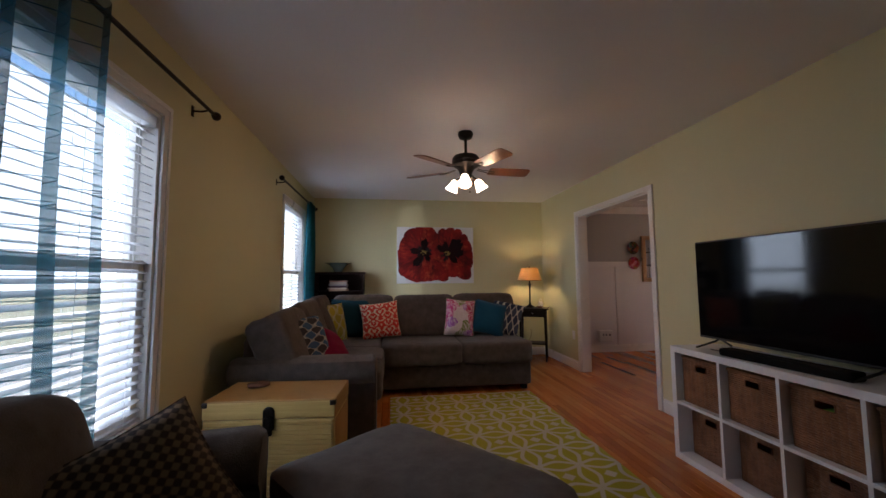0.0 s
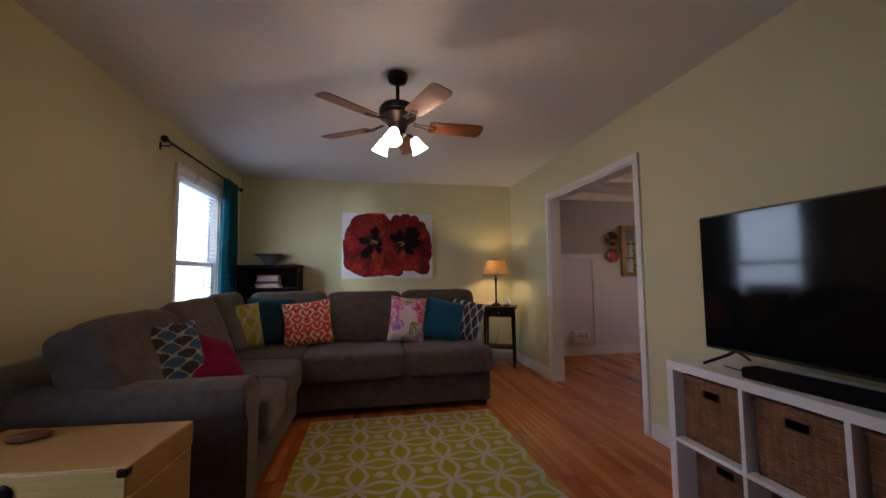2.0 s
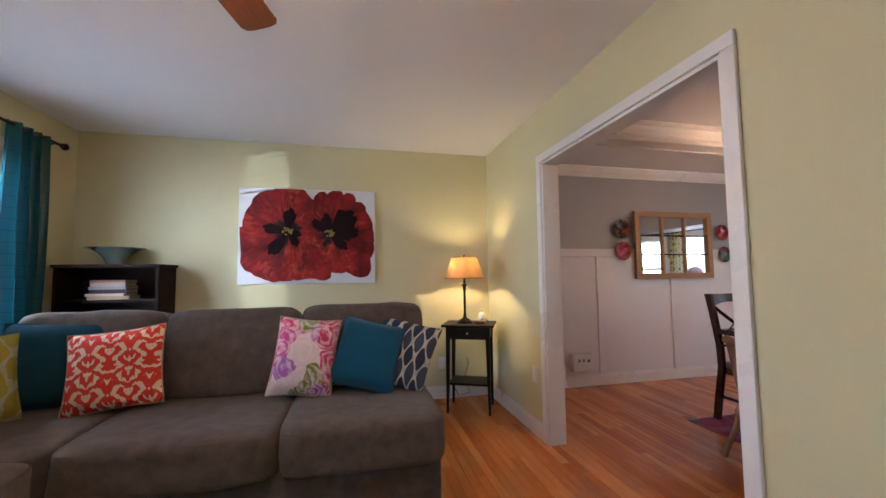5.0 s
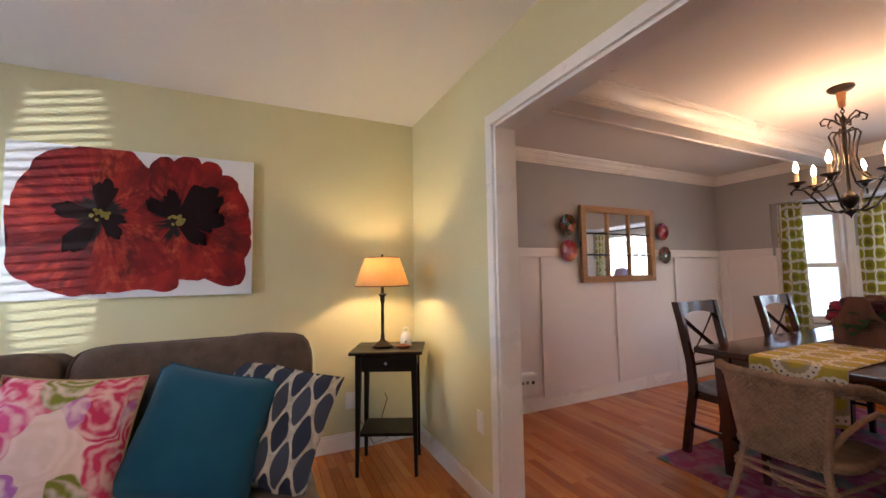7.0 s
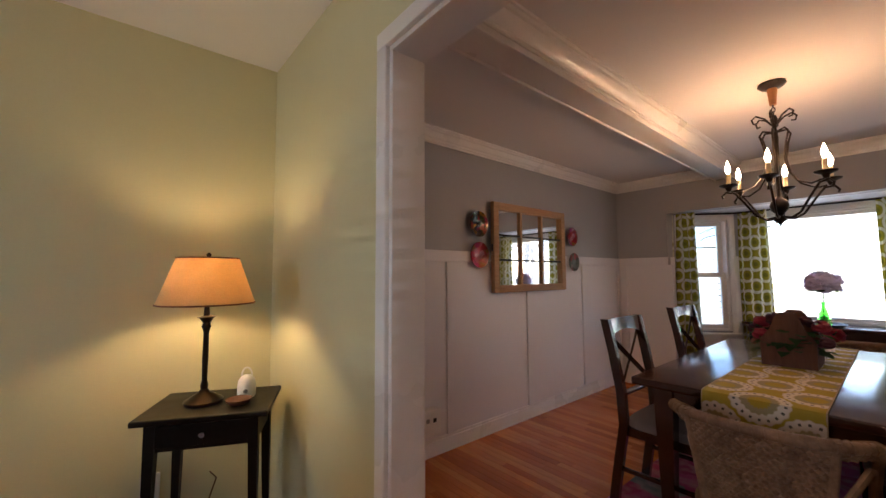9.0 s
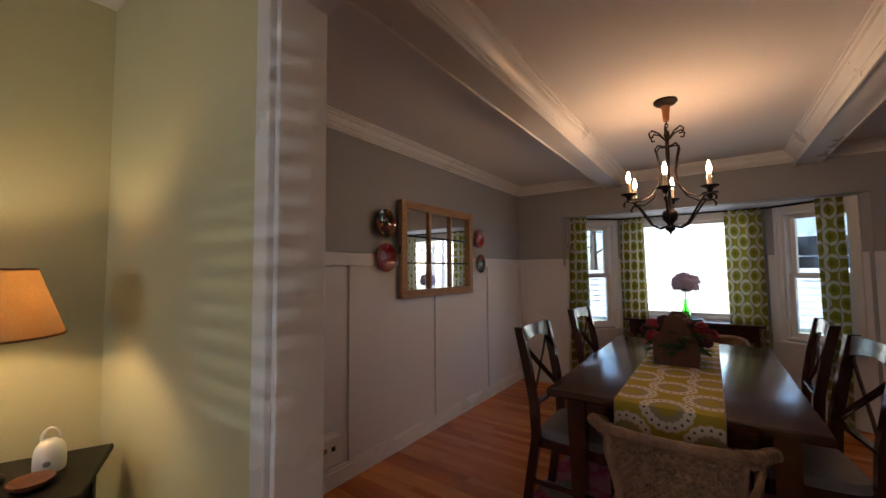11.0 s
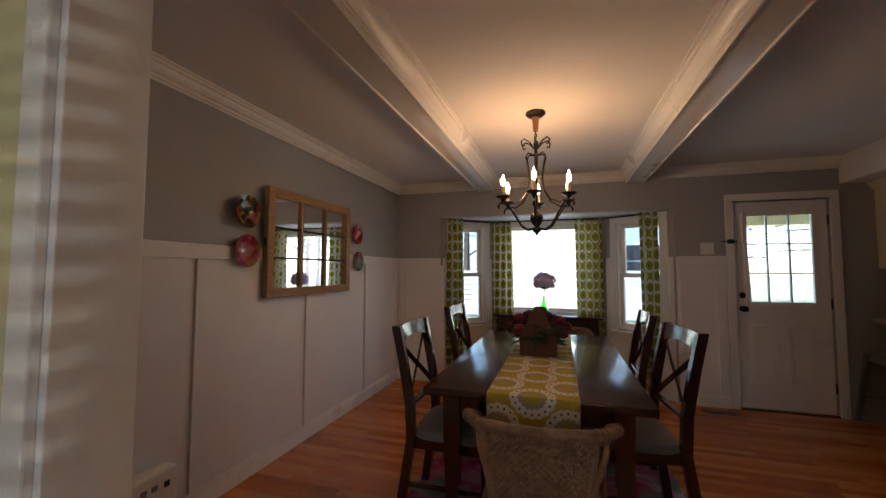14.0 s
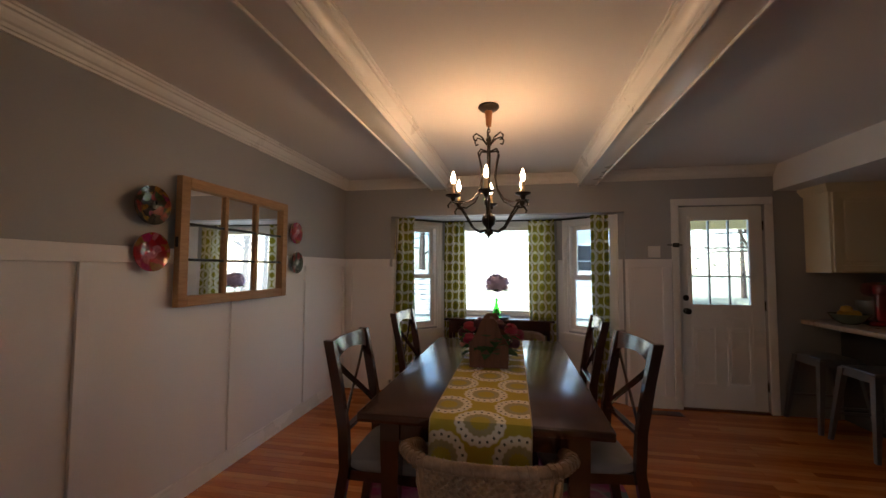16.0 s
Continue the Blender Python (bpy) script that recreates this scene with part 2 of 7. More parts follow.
M_PORCH = mat("yellow_porch_paint", (0.60, 0.50, 0.24), rough=0.6)


def shade_mat():
    """Woven lampshade, lit from within through its cloth."""
    m, tree, p = blank("burlap_shade", 0.9)
    v = coords(tree)
    weave = noise_tex(tree, v, 220.0, 3.0)
    fold = noise_tex(tree, v, 9.0, 3.0)
    col = mix(tree, weave * 0.5 + fold * 0.5, (0.80, 0.60, 0.34), (0.44, 0.28, 0.13))
    tree.links.new(col, p.inputs["Base Color"])
    t, s = tree.nodes.new("ShaderNodeBsdfTranslucent"), tree.nodes.new("ShaderNodeMixShader")
    tree.links.new(col, t.inputs["Color"])
    s.inputs[0].default_value = 0.36
    tree.links.new(p.outputs[0], s.inputs[1])
    tree.links.new(t.outputs[0], s.inputs[2])
    tree.links.new(s.outputs[0], tree.nodes["Material Output"].inputs[0])
    relief(tree, p, weave, 0.4, 0.002)
    return m


def wood_floor_mat():
    m, tree, p = blank("red_oak_strip", 0.3)
    info, geo = tree.nodes.new("ShaderNodeObjectInfo"), tree.nodes.new("ShaderNodeNewGeometry")
    rnd = (Node(tree, info.outputs["Random"]) + Node(tree, geo.outputs["Random Per Island"])).op("FRACT")
    c, vm = tree.nodes.new("ShaderNodeTexCoord"), tree.nodes.new("ShaderNodeMapping")
    comb = tree.nodes.new("ShaderNodeCombineXYZ")
    tree.links.new((rnd * 37.0).socket, comb.inputs[0])
    tree.links.new((rnd * 91.0).socket, comb.inputs[1])
    tree.links.new(comb.outputs[0], vm.inputs["Location"])
    vm.inputs["Scale"].default_value = (14, 1.0, 1)
    tree.links.new(c.outputs["Object"], vm.inputs["Vector"])
    grain = noise_tex(tree, vm.outputs[0], 5.0, 6.0, 0.65)
    pores = noise_tex(tree, vm.outputs[0], 24.0, 3.0)
    ramp = tree.nodes.new("ShaderNodeValToRGB")
    e = ramp.color_ramp.elements
    e[0].position, e[0].color = 0.0, (0.340, 0.090, 0.018, 1)
    e[1].position, e[1].color = 1.0, (0.66, 0.250, 0.060, 1)
    mid = e.new(0.45)
    mid.color = (0.54, 0.170, 0.034, 1)
    low = e.new(0.12)
    low.color = (0.43, 0.122, 0.024, 1)
    tree.links.new(rnd.socket, ramp.inputs[0])
    f = ((grain - 0.5) * 2.4 + 0.5).op("MAXIMUM", 0.0).op("MINIMUM", 1.0)
    col = mix(tree, f * 0.38, ramp.outputs[0], (0.14, 0.032, 0.007))
    tree.links.new(col, p.inputs["Base Color"])
    tree.links.new((pores * 0.13 + 0.08).socket, p.inputs["Roughness"])
    relief(tree, p, grain, 0.08, 0.001)
    return m


def lattice_rug_mat():
    """Lime rug with a cream lattice of crossing waves."""
    m, tree, p = blank("lime_lattice_rug", 0.95)
    v = coords(tree)
    x, y, z = xyz(tree, v)
    u, w = x * (1 / 0.27), y * (1 / 0.27)
    lines = None
    for a, b in ((u, w), (w, u)):
        bow = (b * math.pi).sin()
        bow = bow * bow * 0.150 + 0.055
        for sign in (1.0, -1.0):
            f = ((a + bow * sign) * math.pi).sin().abs()
            line = f.below(0.165, 0.06)
            lines = line if lines is None else lines.either(line)
    spot = ((u.op("FRACT") - 0.5).abs() + (w.op("FRACT") - 0.5).abs()).below(0.165, 0.04)
    lines = lines.either(spot)
    pile, patch = noise_tex(tree, v, 300.0, 3.0), noise_tex(tree, v, 5.0)
    ground = mix(tree, pile * 0.6 + patch * 0.4, (0.38, 0.35, 0.010), (0.27, 0.25, 0.007))
    cream = mix(tree, pile, (0.54, 0.50, 0.42), (0.40, 0.37, 0.31))
    tree.links.new(mix(tree, lines, ground, cream), p.inputs["Base Color"])
    relief(tree, p, pile + lines * 0.3, 0.5, 0.004)
    return m


def ogee_mat(name, ground_a, ground_b, line, su, sv, axes="xz", width=0.28, level=0.0, warp=1.6):
    """Cloth with a lattice of pointed leaf shapes between pale lines."""
    m, tree, p = blank(name, 0.9)
    v = coords(tree)
    c = dict(zip("xyz", xyz(tree, v)))
    sway = noise_tex(tree, v, 11.0, 2.0) - 0.5
    u, w = c[axes[0]] * (math.tau / su) + sway * warp, c[axes[1]] * (math.tau / sv) + sway * (warp * 1.3)
    f = (u.cos() + w.cos() - level).abs()
    l = f.below(width, 0.12)
    l = (l * (noise_tex(tree, v, 26.0, 3.0) * 1.6)).op("MINIMUM", 1.0)
    thread = noise_tex(tree, v, 420.0, 3.0)
    side = (u.cos() + w.cos()).below(level, 0.1)
    col = mix(tree, l, mix(tree, side, ground_a, ground_b), line)
    tree.links.new(mix(tree, 0.25, col, mix(tree, thread, (0.9, 0.9, 0.9), (0.4, 0.4, 0.4)), "MULTIPLY"), p.inputs["Base Color"])
    relief(tree, p, thread, 0.3, 0.001)
    return m


def medallion_mat(name, ground, ring, su, sv, axes="xz", inner=None, dots=True, phase=(0.0, 0.0)):
    """Cloth with staggered rows of ringed medallions."""
    m, tree, p = blank(name, 0.9)
    v = coords(tree)
    c = dict(zip("xyz", xyz(tree, v)))
    c["s"] = c["x"] + c["z"]
    wob = noise_tex(tree, v, 30.0, 3.0)
    u, w = c[axes[0]] * (1 / su) + phase[0], c[axes[1]] * (1 / sv) + phase[1]
    out, hub, spots = None, None, None
    for shift in (0.0, 0.5):
        a, b = (u + shift).op("FRACT") - 0.5, (w + shift).op("FRACT") - 0.5
        r = (a * a + b * b).op("SQRT") + (wob - 0.5) * 0.04
        if dots:
            ang = b.op("ARCTAN2", a)
            r = r + (ang * 18.0).cos() * 0.008
            spot = ((ang * 18.0).cos()).below(-0.55, 0.2).op("MINIMUM", (r - 0.275).abs().below(0.016, 0.012))
            spots = spot if spots is None else spots.either(spot)
            band = (r - 0.275).abs().below(0.060, 0.02)
            core = (r - 0.175).abs().below(0.045, 0.03)
        else:
            band = (r - 0.285).abs().below(0.062, 0.03)
            core = r.below(0.10, 0.04)
        out = band if out is None else out.either(band)
        hub = core if hub is None else hub.either(core)
    thread = noise_tex(tree, v, 420.0, 3.0)
    col = mix(tree, hub, mix(tree, thread, ground, tuple(0.75 * g for g in ground)), inner or tuple(0.6 * g for g in ground))
    col = mix(tree, out, col, ring)
    if dots:
        col = mix(tree, spots, col, (0.07, 0.075, 0.06))
    tree.links.new(col, p.inputs["Base Color"])
    relief(tree, p, thread, 0.3, 0.001)
    return m, tree, p, col


def damask_mat(name, ground, figure, size=0.17):
    m, tree, p = blank(name, 0.9)
    v = coords(tree)
    x, y, z = xyz(tree, v)
    u, w = x * (1 / size), z * (1 / (size * 1.25))
    cell = (w + 0.0).op("FLOOR")
    a = ((u + cell * 0.5).op("FRACT") - 0.5).abs()
    b = w.op("FRACT")
    place = tree.nodes.new("ShaderNodeCombineXYZ")
    tree.links.new(a.socket, place.inputs[0])
    tree.links.new(b.socket, place.inputs[1])
    leafy = noise_tex(tree, place.outputs[0], 7.5, 1.5, 0.4)
    curl = ((a * 19.0 + (b * 12.6).sin() * 1.8).sin() + (b * 25.0 + (a * 14.0).cos() * 2.0).sin()) * 0.09
    k = (leafy + curl).below(0.455, 0.03)
    thread = noise_tex(tree, v, 420.0, 3.0)
    col = mix(tree, k, ground, figure)
    tree.links.new(mix(tree, 0.2, col, mix(tree, thread, (1, 1, 1), (0.4, 0.4, 0.4)), "MULTIPLY"), p.inputs["Base Color"])
    relief(tree, p, thread, 0.3, 0.001)
    return m


def blooms_mat(name, colours, scale, edge=(0.75, 0.72, 0.70), pale=0.5, rings=14.0):
    """Cloth or glaze painted with large blooms of several colours."""
    m, tree, p = blank(name, 0.85)
    v = coords(tree)
    wob = tree.nodes.new("ShaderNodeTexNoise")
    wob.inputs["Scale"].default_value = 9.0
    tree.links.new(v, wob.inputs["Vector"])
    add = tree.nodes.new("ShaderNodeVectorMath")
    add.operation = "MULTIPLY_ADD"
    tree.links.new(wob.outputs["Color"], add.inputs[0])
    add.inputs[1].default_value = (0.11, 0.11, 0.11)
    tree.links.new(v, add.inputs[2])
    vo = tree.nodes.new("ShaderNodeTexVoronoi")
    vo.inputs["Scale"].default_value = scale
    tree.links.new(add.outputs[0], vo.inputs["Vector"])
    rgb = tree.nodes.new("ShaderNodeSeparateColor")
    tree.links.new(vo.outputs["Color"], rgb.inputs[0])
    ramp = tree.nodes.new("ShaderNodeValToRGB")
    ramp.color_ramp.interpolation = "CONSTANT"
    e = ramp.color_ramp.elements
    e[0].position, e[0].color = 0.0, (*colours[0], 1)
    e[1].position, e[1].color = 1.0 / len(colours), (*colours[1], 1)
    for n, c in enumerate(colours[2:], 2):
        e.new(n / len(colours)).color = (*c, 1)
    tree.links.new(rgb.outputs[0], ramp.inputs[0])
    d = Node(tree, vo.outputs["Distance"])
    curl = (d * rings + noise_tex(tree, v, scale * 1.6, 2.0) * 7.0).sin() * 0.42
    swirl = ((noise_tex(tree, v, scale * 3.0, 2.0) - 0.5) * 3.0 + curl + 0.42).op("MAXIMUM", 0.0).op("MINIMUM", 1.0) * pale
    petal = mix(tree, swirl, ramp.outputs[0], edge)
    rim = (d * -1.0).below(-0.84, 0.06)
    tree.links.new(mix(tree, rim, petal, edge), p.inputs["Base Color"])
    return m


M_SHADE = shade_mat()
M_FLOOR = wood_floor_mat()
M_RUG = lattice_rug_mat()
M_REDDAMASK = damask_mat("red_damask_cotton", (0.55, 0.035, 0.022), (0.66, 0.55, 0.42))
M_NAVYOGEE = ogee_mat("navy_ogee_cotton", (0.018, 0.030, 0.070), (0.045, 0.060, 0.105), (0.60, 0.57, 0.50), 0.075, 0.185, width=0.36, warp=1.0)
M_BLUEOGEE = ogee_mat("blue_brown_ogee_cotton", (0.030, 0.085, 0.17), (0.030, 0.026, 0.030), (0.36, 0.35, 0.32), 0.15, 0.080, width=0.28, warp=3.8)
M_YELLOWOGEE = ogee_mat("yellow_lattice_cotton", (0.36, 0.30, 0.02), (0.30, 0.26, 0.03), (0.40, 0.40, 0.28), 0.12, 0.16, width=0.45, warp=3.0)
M_CHECK = ogee_mat("brown_dotted_cloth", (0.20, 0.140, 0.085), (0.034, 0.024, 0.018), (0.10, 0.070, 0.045), 0.027, 0.027, width=0.35, level=0.1, warp=0.3)
M_FLORAL = blooms_mat("floral_cotton", ((0.30, 0.06, 0.38), (0.46, 0.02, 0.12), (0.62, 0.52, 0.54), (0.50, 0.05, 0.24), (0.16, 0.20, 0.02), (0.34, 0.12, 0.46), (0.50, 0.03, 0.14), (0.40, 0.14, 0.46)), 7.4, (0.72, 0.62, 0.67), 0.72, 34.0)
M_PINKRUG = blooms_mat("magenta_floral_rug", ((0.28, 0.02, 0.10), (0.22, 0.015, 0.08), (0.30, 0.04, 0.14), (0.25, 0.02, 0.09), (0.10, 0.13, 0.14)), 4.5, (0.36, 0.24, 0.25), 0.45)
M_PLATEA = blooms_mat("painted_dark_glaze", ((0.025, 0.018, 0.008), (0.24, 0.12, 0.012), (0.030, 0.05, 0.012), (0.22, 0.03, 0.02), (0.018, 0.012, 0.010), (0.16, 0.02, 0.07), (0.03, 0.02, 0.01)), 24.0, (0.022, 0.014, 0.010), 0.6)
M_PLATEB = blooms_mat("painted_red_glaze", ((0.30, 0.012, 0.018), (0.26, 0.02, 0.10), (0.20, 0.008, 0.014), (0.34, 0.10, 0.14), (0.32, 0.03, 0.02), (0.20, 0.09, 0.02)), 20.0, (0.17, 0.010, 0.022), 0.5)
M_PLATEC = blooms_mat("painted_grey_glaze", ((0.10, 0.12, 0.10), (0.22, 0.05, 0.05), (0.06, 0.08, 0.07), (0.20, 0.17, 0.15), (0.03, 0.04, 0.03)), 26.0, (0.05, 0.05, 0.045), 0.5)
for _m in (M_PLATEA, M_PLATEB, M_PLATEC):
    _m.node_tree.nodes["Principled BSDF"].inputs["Roughness"].default_value = 0.10
    _m.node_tree.nodes["Principled BSDF"].inputs["Specular IOR Level"].default_value = 0.5
M_RUNNER, _t, _p, _c = medallion_mat("yellow_medallion_runner", (0.42, 0.33, 0.030), (0.64, 0.59, 0.50), 0.30, 0.32, "ys", (0.30, 0.265, 0.14), phase=(-0.17, -0.13))


def curtain_mat():
    m, tree, p, col = medallion_mat("green_medallion_curtain", (0.31, 0.27, 0.018), (0.60, 0.57, 0.46), 0.15, 0.23, "xz", (0.17, 0.16, 0.015), dots=False)
    t, s = tree.nodes.new("ShaderNodeBsdfTranslucent"), tree.nodes.new("ShaderNodeMixShader")
    tree.links.new(col, t.inputs["Color"])
    s.inputs[0].default_value = 0.34
    tree.links.new(p.outputs[0], s.inputs[1])
    tree.links.new(t.outputs[0], s.inputs[2])
    tree.links.new(s.outputs[0], tree.nodes["Material Output"].inputs[0])
    return m


M_CURTAIN = curtain_mat()
M_SHEERGREY = sheer("grey_teal_sheer", (0.022, 0.120, 0.165), (0.012, 0.070, 0.100), 0.36)
M_SHEER = sheer("teal_sheer", (0.010, 0.15, 0.20), (0.006, 0.095, 0.14), 0.22)


def petal_mat(name, heart, deep, mid, light):
    """Brushed paint that runs outwards from a flower's heart, black round it."""
    m, tree, p = blank(name, 0.6)
    p.inputs["Specular IOR Level"].default_value = 0.25
    v = coords(tree)
    x, y, z = xyz(tree, v)
    u, w = x - heart[0], z - heart[1]
    r = (u * u + w * w).op("SQRT")
    ray = tree.nodes.new("ShaderNodeCombineXYZ")
    tree.links.new(u.op("DIVIDE", r + 0.02).socket, ray.inputs[0])
    tree.links.new(w.op("DIVIDE", r + 0.02).socket, ray.inputs[1])
    tree.links.new((r * 1.6 + x * 0.8).socket, ray.inputs[2])
    big, fine = noise_tex(tree, ray.outputs[0], 2.6, 2.0), noise_tex(tree, ray.outputs[0], 11.0, 3.0)
    brush = noise_tex(tree, v, 60.0, 3.0)
    patch = noise_tex(tree, v, 5.0, 2.0)
    f = ((big - 0.5) * 2.6 + (fine - 0.5) * 1.0 + 0.55).op("MAXIMUM", 0.0).op("MINIMUM", 1.0)
    col = mix(tree, f, deep, mid)
    hi = ((fine - 0.5) * 2.2 + (patch - 0.5) * 3.0 + (brush - 0.5) * 0.6 - 0.10).op("MAXIMUM", 0.0).op("MINIMUM", 0.8)
    col = mix(tree, hi, col, light)
    ink = (r + (big - 0.5) * 0.42 + (fine - 0.5) * 0.10).below(0.10, 0.05)
    tree.links.new(mix(tree, ink, col, (0.010, 0.006, 0.008)), p.inputs["Base Color"])
    relief(tree, p, brush, 0.25, 0.001)
    return m


for _side, _heart in (("L", (-0.186, 0.043)), ("R", (0.180, 0.026))):
    _a = petal_mat("poppy_red_paint", _heart, (0.060, 0.002, 0.004), (0.22, 0.006, 0.008), (0.38, 0.035, 0.016))
    _b = petal_mat("poppy_orange_paint", _heart, (0.11, 0.003, 0.005), (0.29, 0.012, 0.010), (0.48, 0.085, 0.030))
    if _side == "L":
        M_POPPY_L, M_POPPYHI_L = _a, _b
    else:
        M_POPPY_R, M_POPPYHI_R = _a, _b
M_INK = mat("black_paint", (0.006, 0.005, 0.006), (0.020, 0.004, 0.006), 0.75, fine=20, coarse=6)
M_INK.node_tree.nodes["Principled BSDF"].inputs["Specular IOR Level"].default_value = 0.15
M_STAMEN = mat("ochre_paint", (0.28, 0.22, 0.02), (0.12, 0.10, 0.01), 0.5, fine=90, coarse=30)
M_CANVAS = mat("white_canvas", (0.72, 0.74, 0.78), (0.66, 0.68, 0.72), 0.8, fine=300, bump=0.3)

# ---- mesh helpers ----


def box(bm, x0, x1, y0, y1, z0, z1, bevel=0.0, m=None, seg=2):
    made = bmesh.ops.create_cube(bm, size=1.0)
    vs = made["verts"]
    for v in vs:
        v.co = Vector(((x0 + x1) / 2 + v.co.x * (x1 - x0), (y0 + y1) / 2 + v.co.y * (y1 - y0), (z0 + z1) / 2 + v.co.z * (z1 - z0)))
    if bevel:
        edges = list({e for v in vs for e in v.link_edges})
        out = bmesh.ops.bevel(bm, geom=edges, offset=bevel, segments=seg, affect="EDGES", profile=0.5)
        vs = [v for v in out["verts"]]
    if m is not None:
        bmesh.ops.transform(bm, matrix=m, verts=list({v for v in vs if v.is_valid}))
    return bm


def ring_loft(bm, rings, close_ends=True, cyclic=True):
    """Skin over rings of points, each ring a list of places."""
    rows = [[bm.verts.new(p) for p in ring] for ring in rings]
    n = len(rows[0])
    for a, b in zip(rows, rows[1:]):
        for i in range(n if cyclic else n - 1):
            j = (i + 1) % n
            bm.faces.new((a[i], a[j], b[j], b[i]))
    if close_ends and cyclic:
        bm.faces.new(rows[0][::-1])
        bm.faces.new(rows[-1])
    return bm


def lathe(bm, profile, n=24, at=(0, 0, 0), close=True):
    at = Vector(at)
    rings = [[at + Vector((max(r, 0.0005) * math.cos(math.tau * i / n), max(r, 0.0005) * math.sin(math.tau * i / n), z)) for i in range(n)] for r, z in profile]
    return ring_loft(bm, rings, close)


def tube(bm, pts, r, n=8, flat=1.0):
    pts = [Vector(p) for p in pts]
    rings, side = [], None
    for i, p in enumerate(pts):
        ahead = (pts[min(i + 1, len(pts) - 1)] - pts[max(i - 1, 0)]).normalized()
        if side is None:
            side = ahead.orthogonal().normalized()
        side = (side - ahead * side.dot(ahead)).normalized()
        up = ahead.cross(side)
        rad = r(i / (len(pts) - 1)) if callable(r) else r
        rings.append([p + rad * (math.cos(math.tau * k / n) * side + flat * math.sin(math.tau * k / n) * up) for k in range(n)])
    return ring_loft(bm, rings)


def stick(bm, a, b, wx, wy, bevel=0.003, twist=None):
    """A straight bar of a rectangular section from a to b."""
    a, b = Vector(a), Vector(b)
    d = b - a
    q = d.to_track_quat("Z", "Y").to_matrix().to_4x4()
    return box(bm, -wx / 2, wx / 2, -wy / 2, wy / 2, 0, d.length, bevel, Matrix.Translation(a) @ q, 1)


def puff(bm, sx, sy, sz, k=5.0, cuts=7, m=None, dent=0.0, seed=0):
    """An upholstered block: a rounded box with bulging faces."""
    t = bmesh.new()
    bmesh.ops.create_cube(t, size=2.0)
    bmesh.ops.subdivide_edges(t, edges=t.edges[:], cuts=cuts, use_grid_fill=True)
    for v in t.verts:
        p = v.co
        s = (abs(p.x) ** k + abs(p.y) ** k + abs(p.z) ** k) ** (1 / k)
        q = p / s
        w = 1 + dent * noise.noise(Vector((q.x * 1.7 + seed, q.y * 1.7, q.z * 1.7))) + 0.45 * dent * noise.noise(Vector((q.x * 5.3 + seed, q.y * 5.3, q.z * 2.1)))
        v.co = Vector((q.x * sx / 2, q.y * sy / 2, q.z * sz / 2)) * w
    if m is not None:
        t.transform(m)
    mesh = bpy.data.meshes.new("tmp")
    t.to_mesh(mesh)
    t.free()
    bm.from_mesh(mesh)
    bpy.data.meshes.remove(mesh)
    return bm


def pillow_mesh(bm, w, h, d, n=14, seed=0):
    """A stuffed square cushion standing in the xz plane, corners drawn out."""
    def place(i, j, side):
        u, v = 2 * i / n - 1, 2 * j / n - 1
        x = u * w / 2 * (1 - 0.07 * (1 - v * v) * abs(u) ** 4)
        z = v * h / 2 * (1 - 0.07 * (1 - u * u) * abs(v) ** 4)
        t = d / 2 * ((1 - u**4) * (1 - v**4)) ** 0.55
        t *= 1 + 0.14 * noise.noise(Vector((u * 2.2 + seed, v * 2.2, side)))
        return Vector((x, side * t, z + h / 2))

    front = [[bm.verts.new(place(i, j, -1)) for j in range(n + 1)] for i in range(n + 1)]
    back = [[front[i][j] if i in (0, n) or j in (0, n) else bm.verts.new(place(i, j, 1)) for j in range(n + 1)] for i in range(n + 1)]
    for i in range(n):
        for j in range(n):
            bm.faces.new((front[i][j], front[i + 1][j], front[i + 1][j + 1], front[i][j + 1]))
            bm.faces.new((back[i][j], back[i][j + 1], back[i + 1][j + 1], back[i + 1][j]))
    return bm


def part(name, bm, material, parent=None, label="", smooth=False):
    mesh = bpy.data.meshes.new(name)
    bmesh.ops.recalc_face_normals(bm, faces=bm.faces[:])
    bm.to_mesh(mesh)
    bm.free()
    mesh.materials.append(material)
    if smooth:
        mesh.polygons.foreach_set("use_smooth", [True] * len(mesh.polygons))
        mesh.set_sharp_from_angle(angle=radians(40))
    ob = new(name, mesh)
    ob.parent = parent
    return tagged(ob, label)


def thing(name, label, category, m=None, group=""):
    ob = new(name)
    ob.empty_display_size = 0.1
    ob.matrix_world = m or Matrix()
    return tagged(ob, label, category, group)


def solo(name, bm, material, label, category, m=None, smooth=False, group="", kind=""):
    ob = part(name, bm, material, None, label, smooth)
    ob.matrix_world = m or Matrix()
    return tagged(ob, label, category, group, kind)


def BM():
    return bmesh.new()


def struct(name, bm, material, label, category="", smooth=False):
    return tagged(part(name, bm, material, None, label, smooth), label, category or name.split("_")[0], "", "structure")


# ---- the rooms ----
XL, XR, XD, YB, YF, CEIL = -0.74, 2.86, 2.98, 6.22, -1.6, 2.44
XF = 6.90
OPEN = (3.59, 5.02, 2.02)
WIN1, WIN2 = (1.45, 2.36, 0.52, 2.04), (4.62, 5.53, 0.52, 2.07)


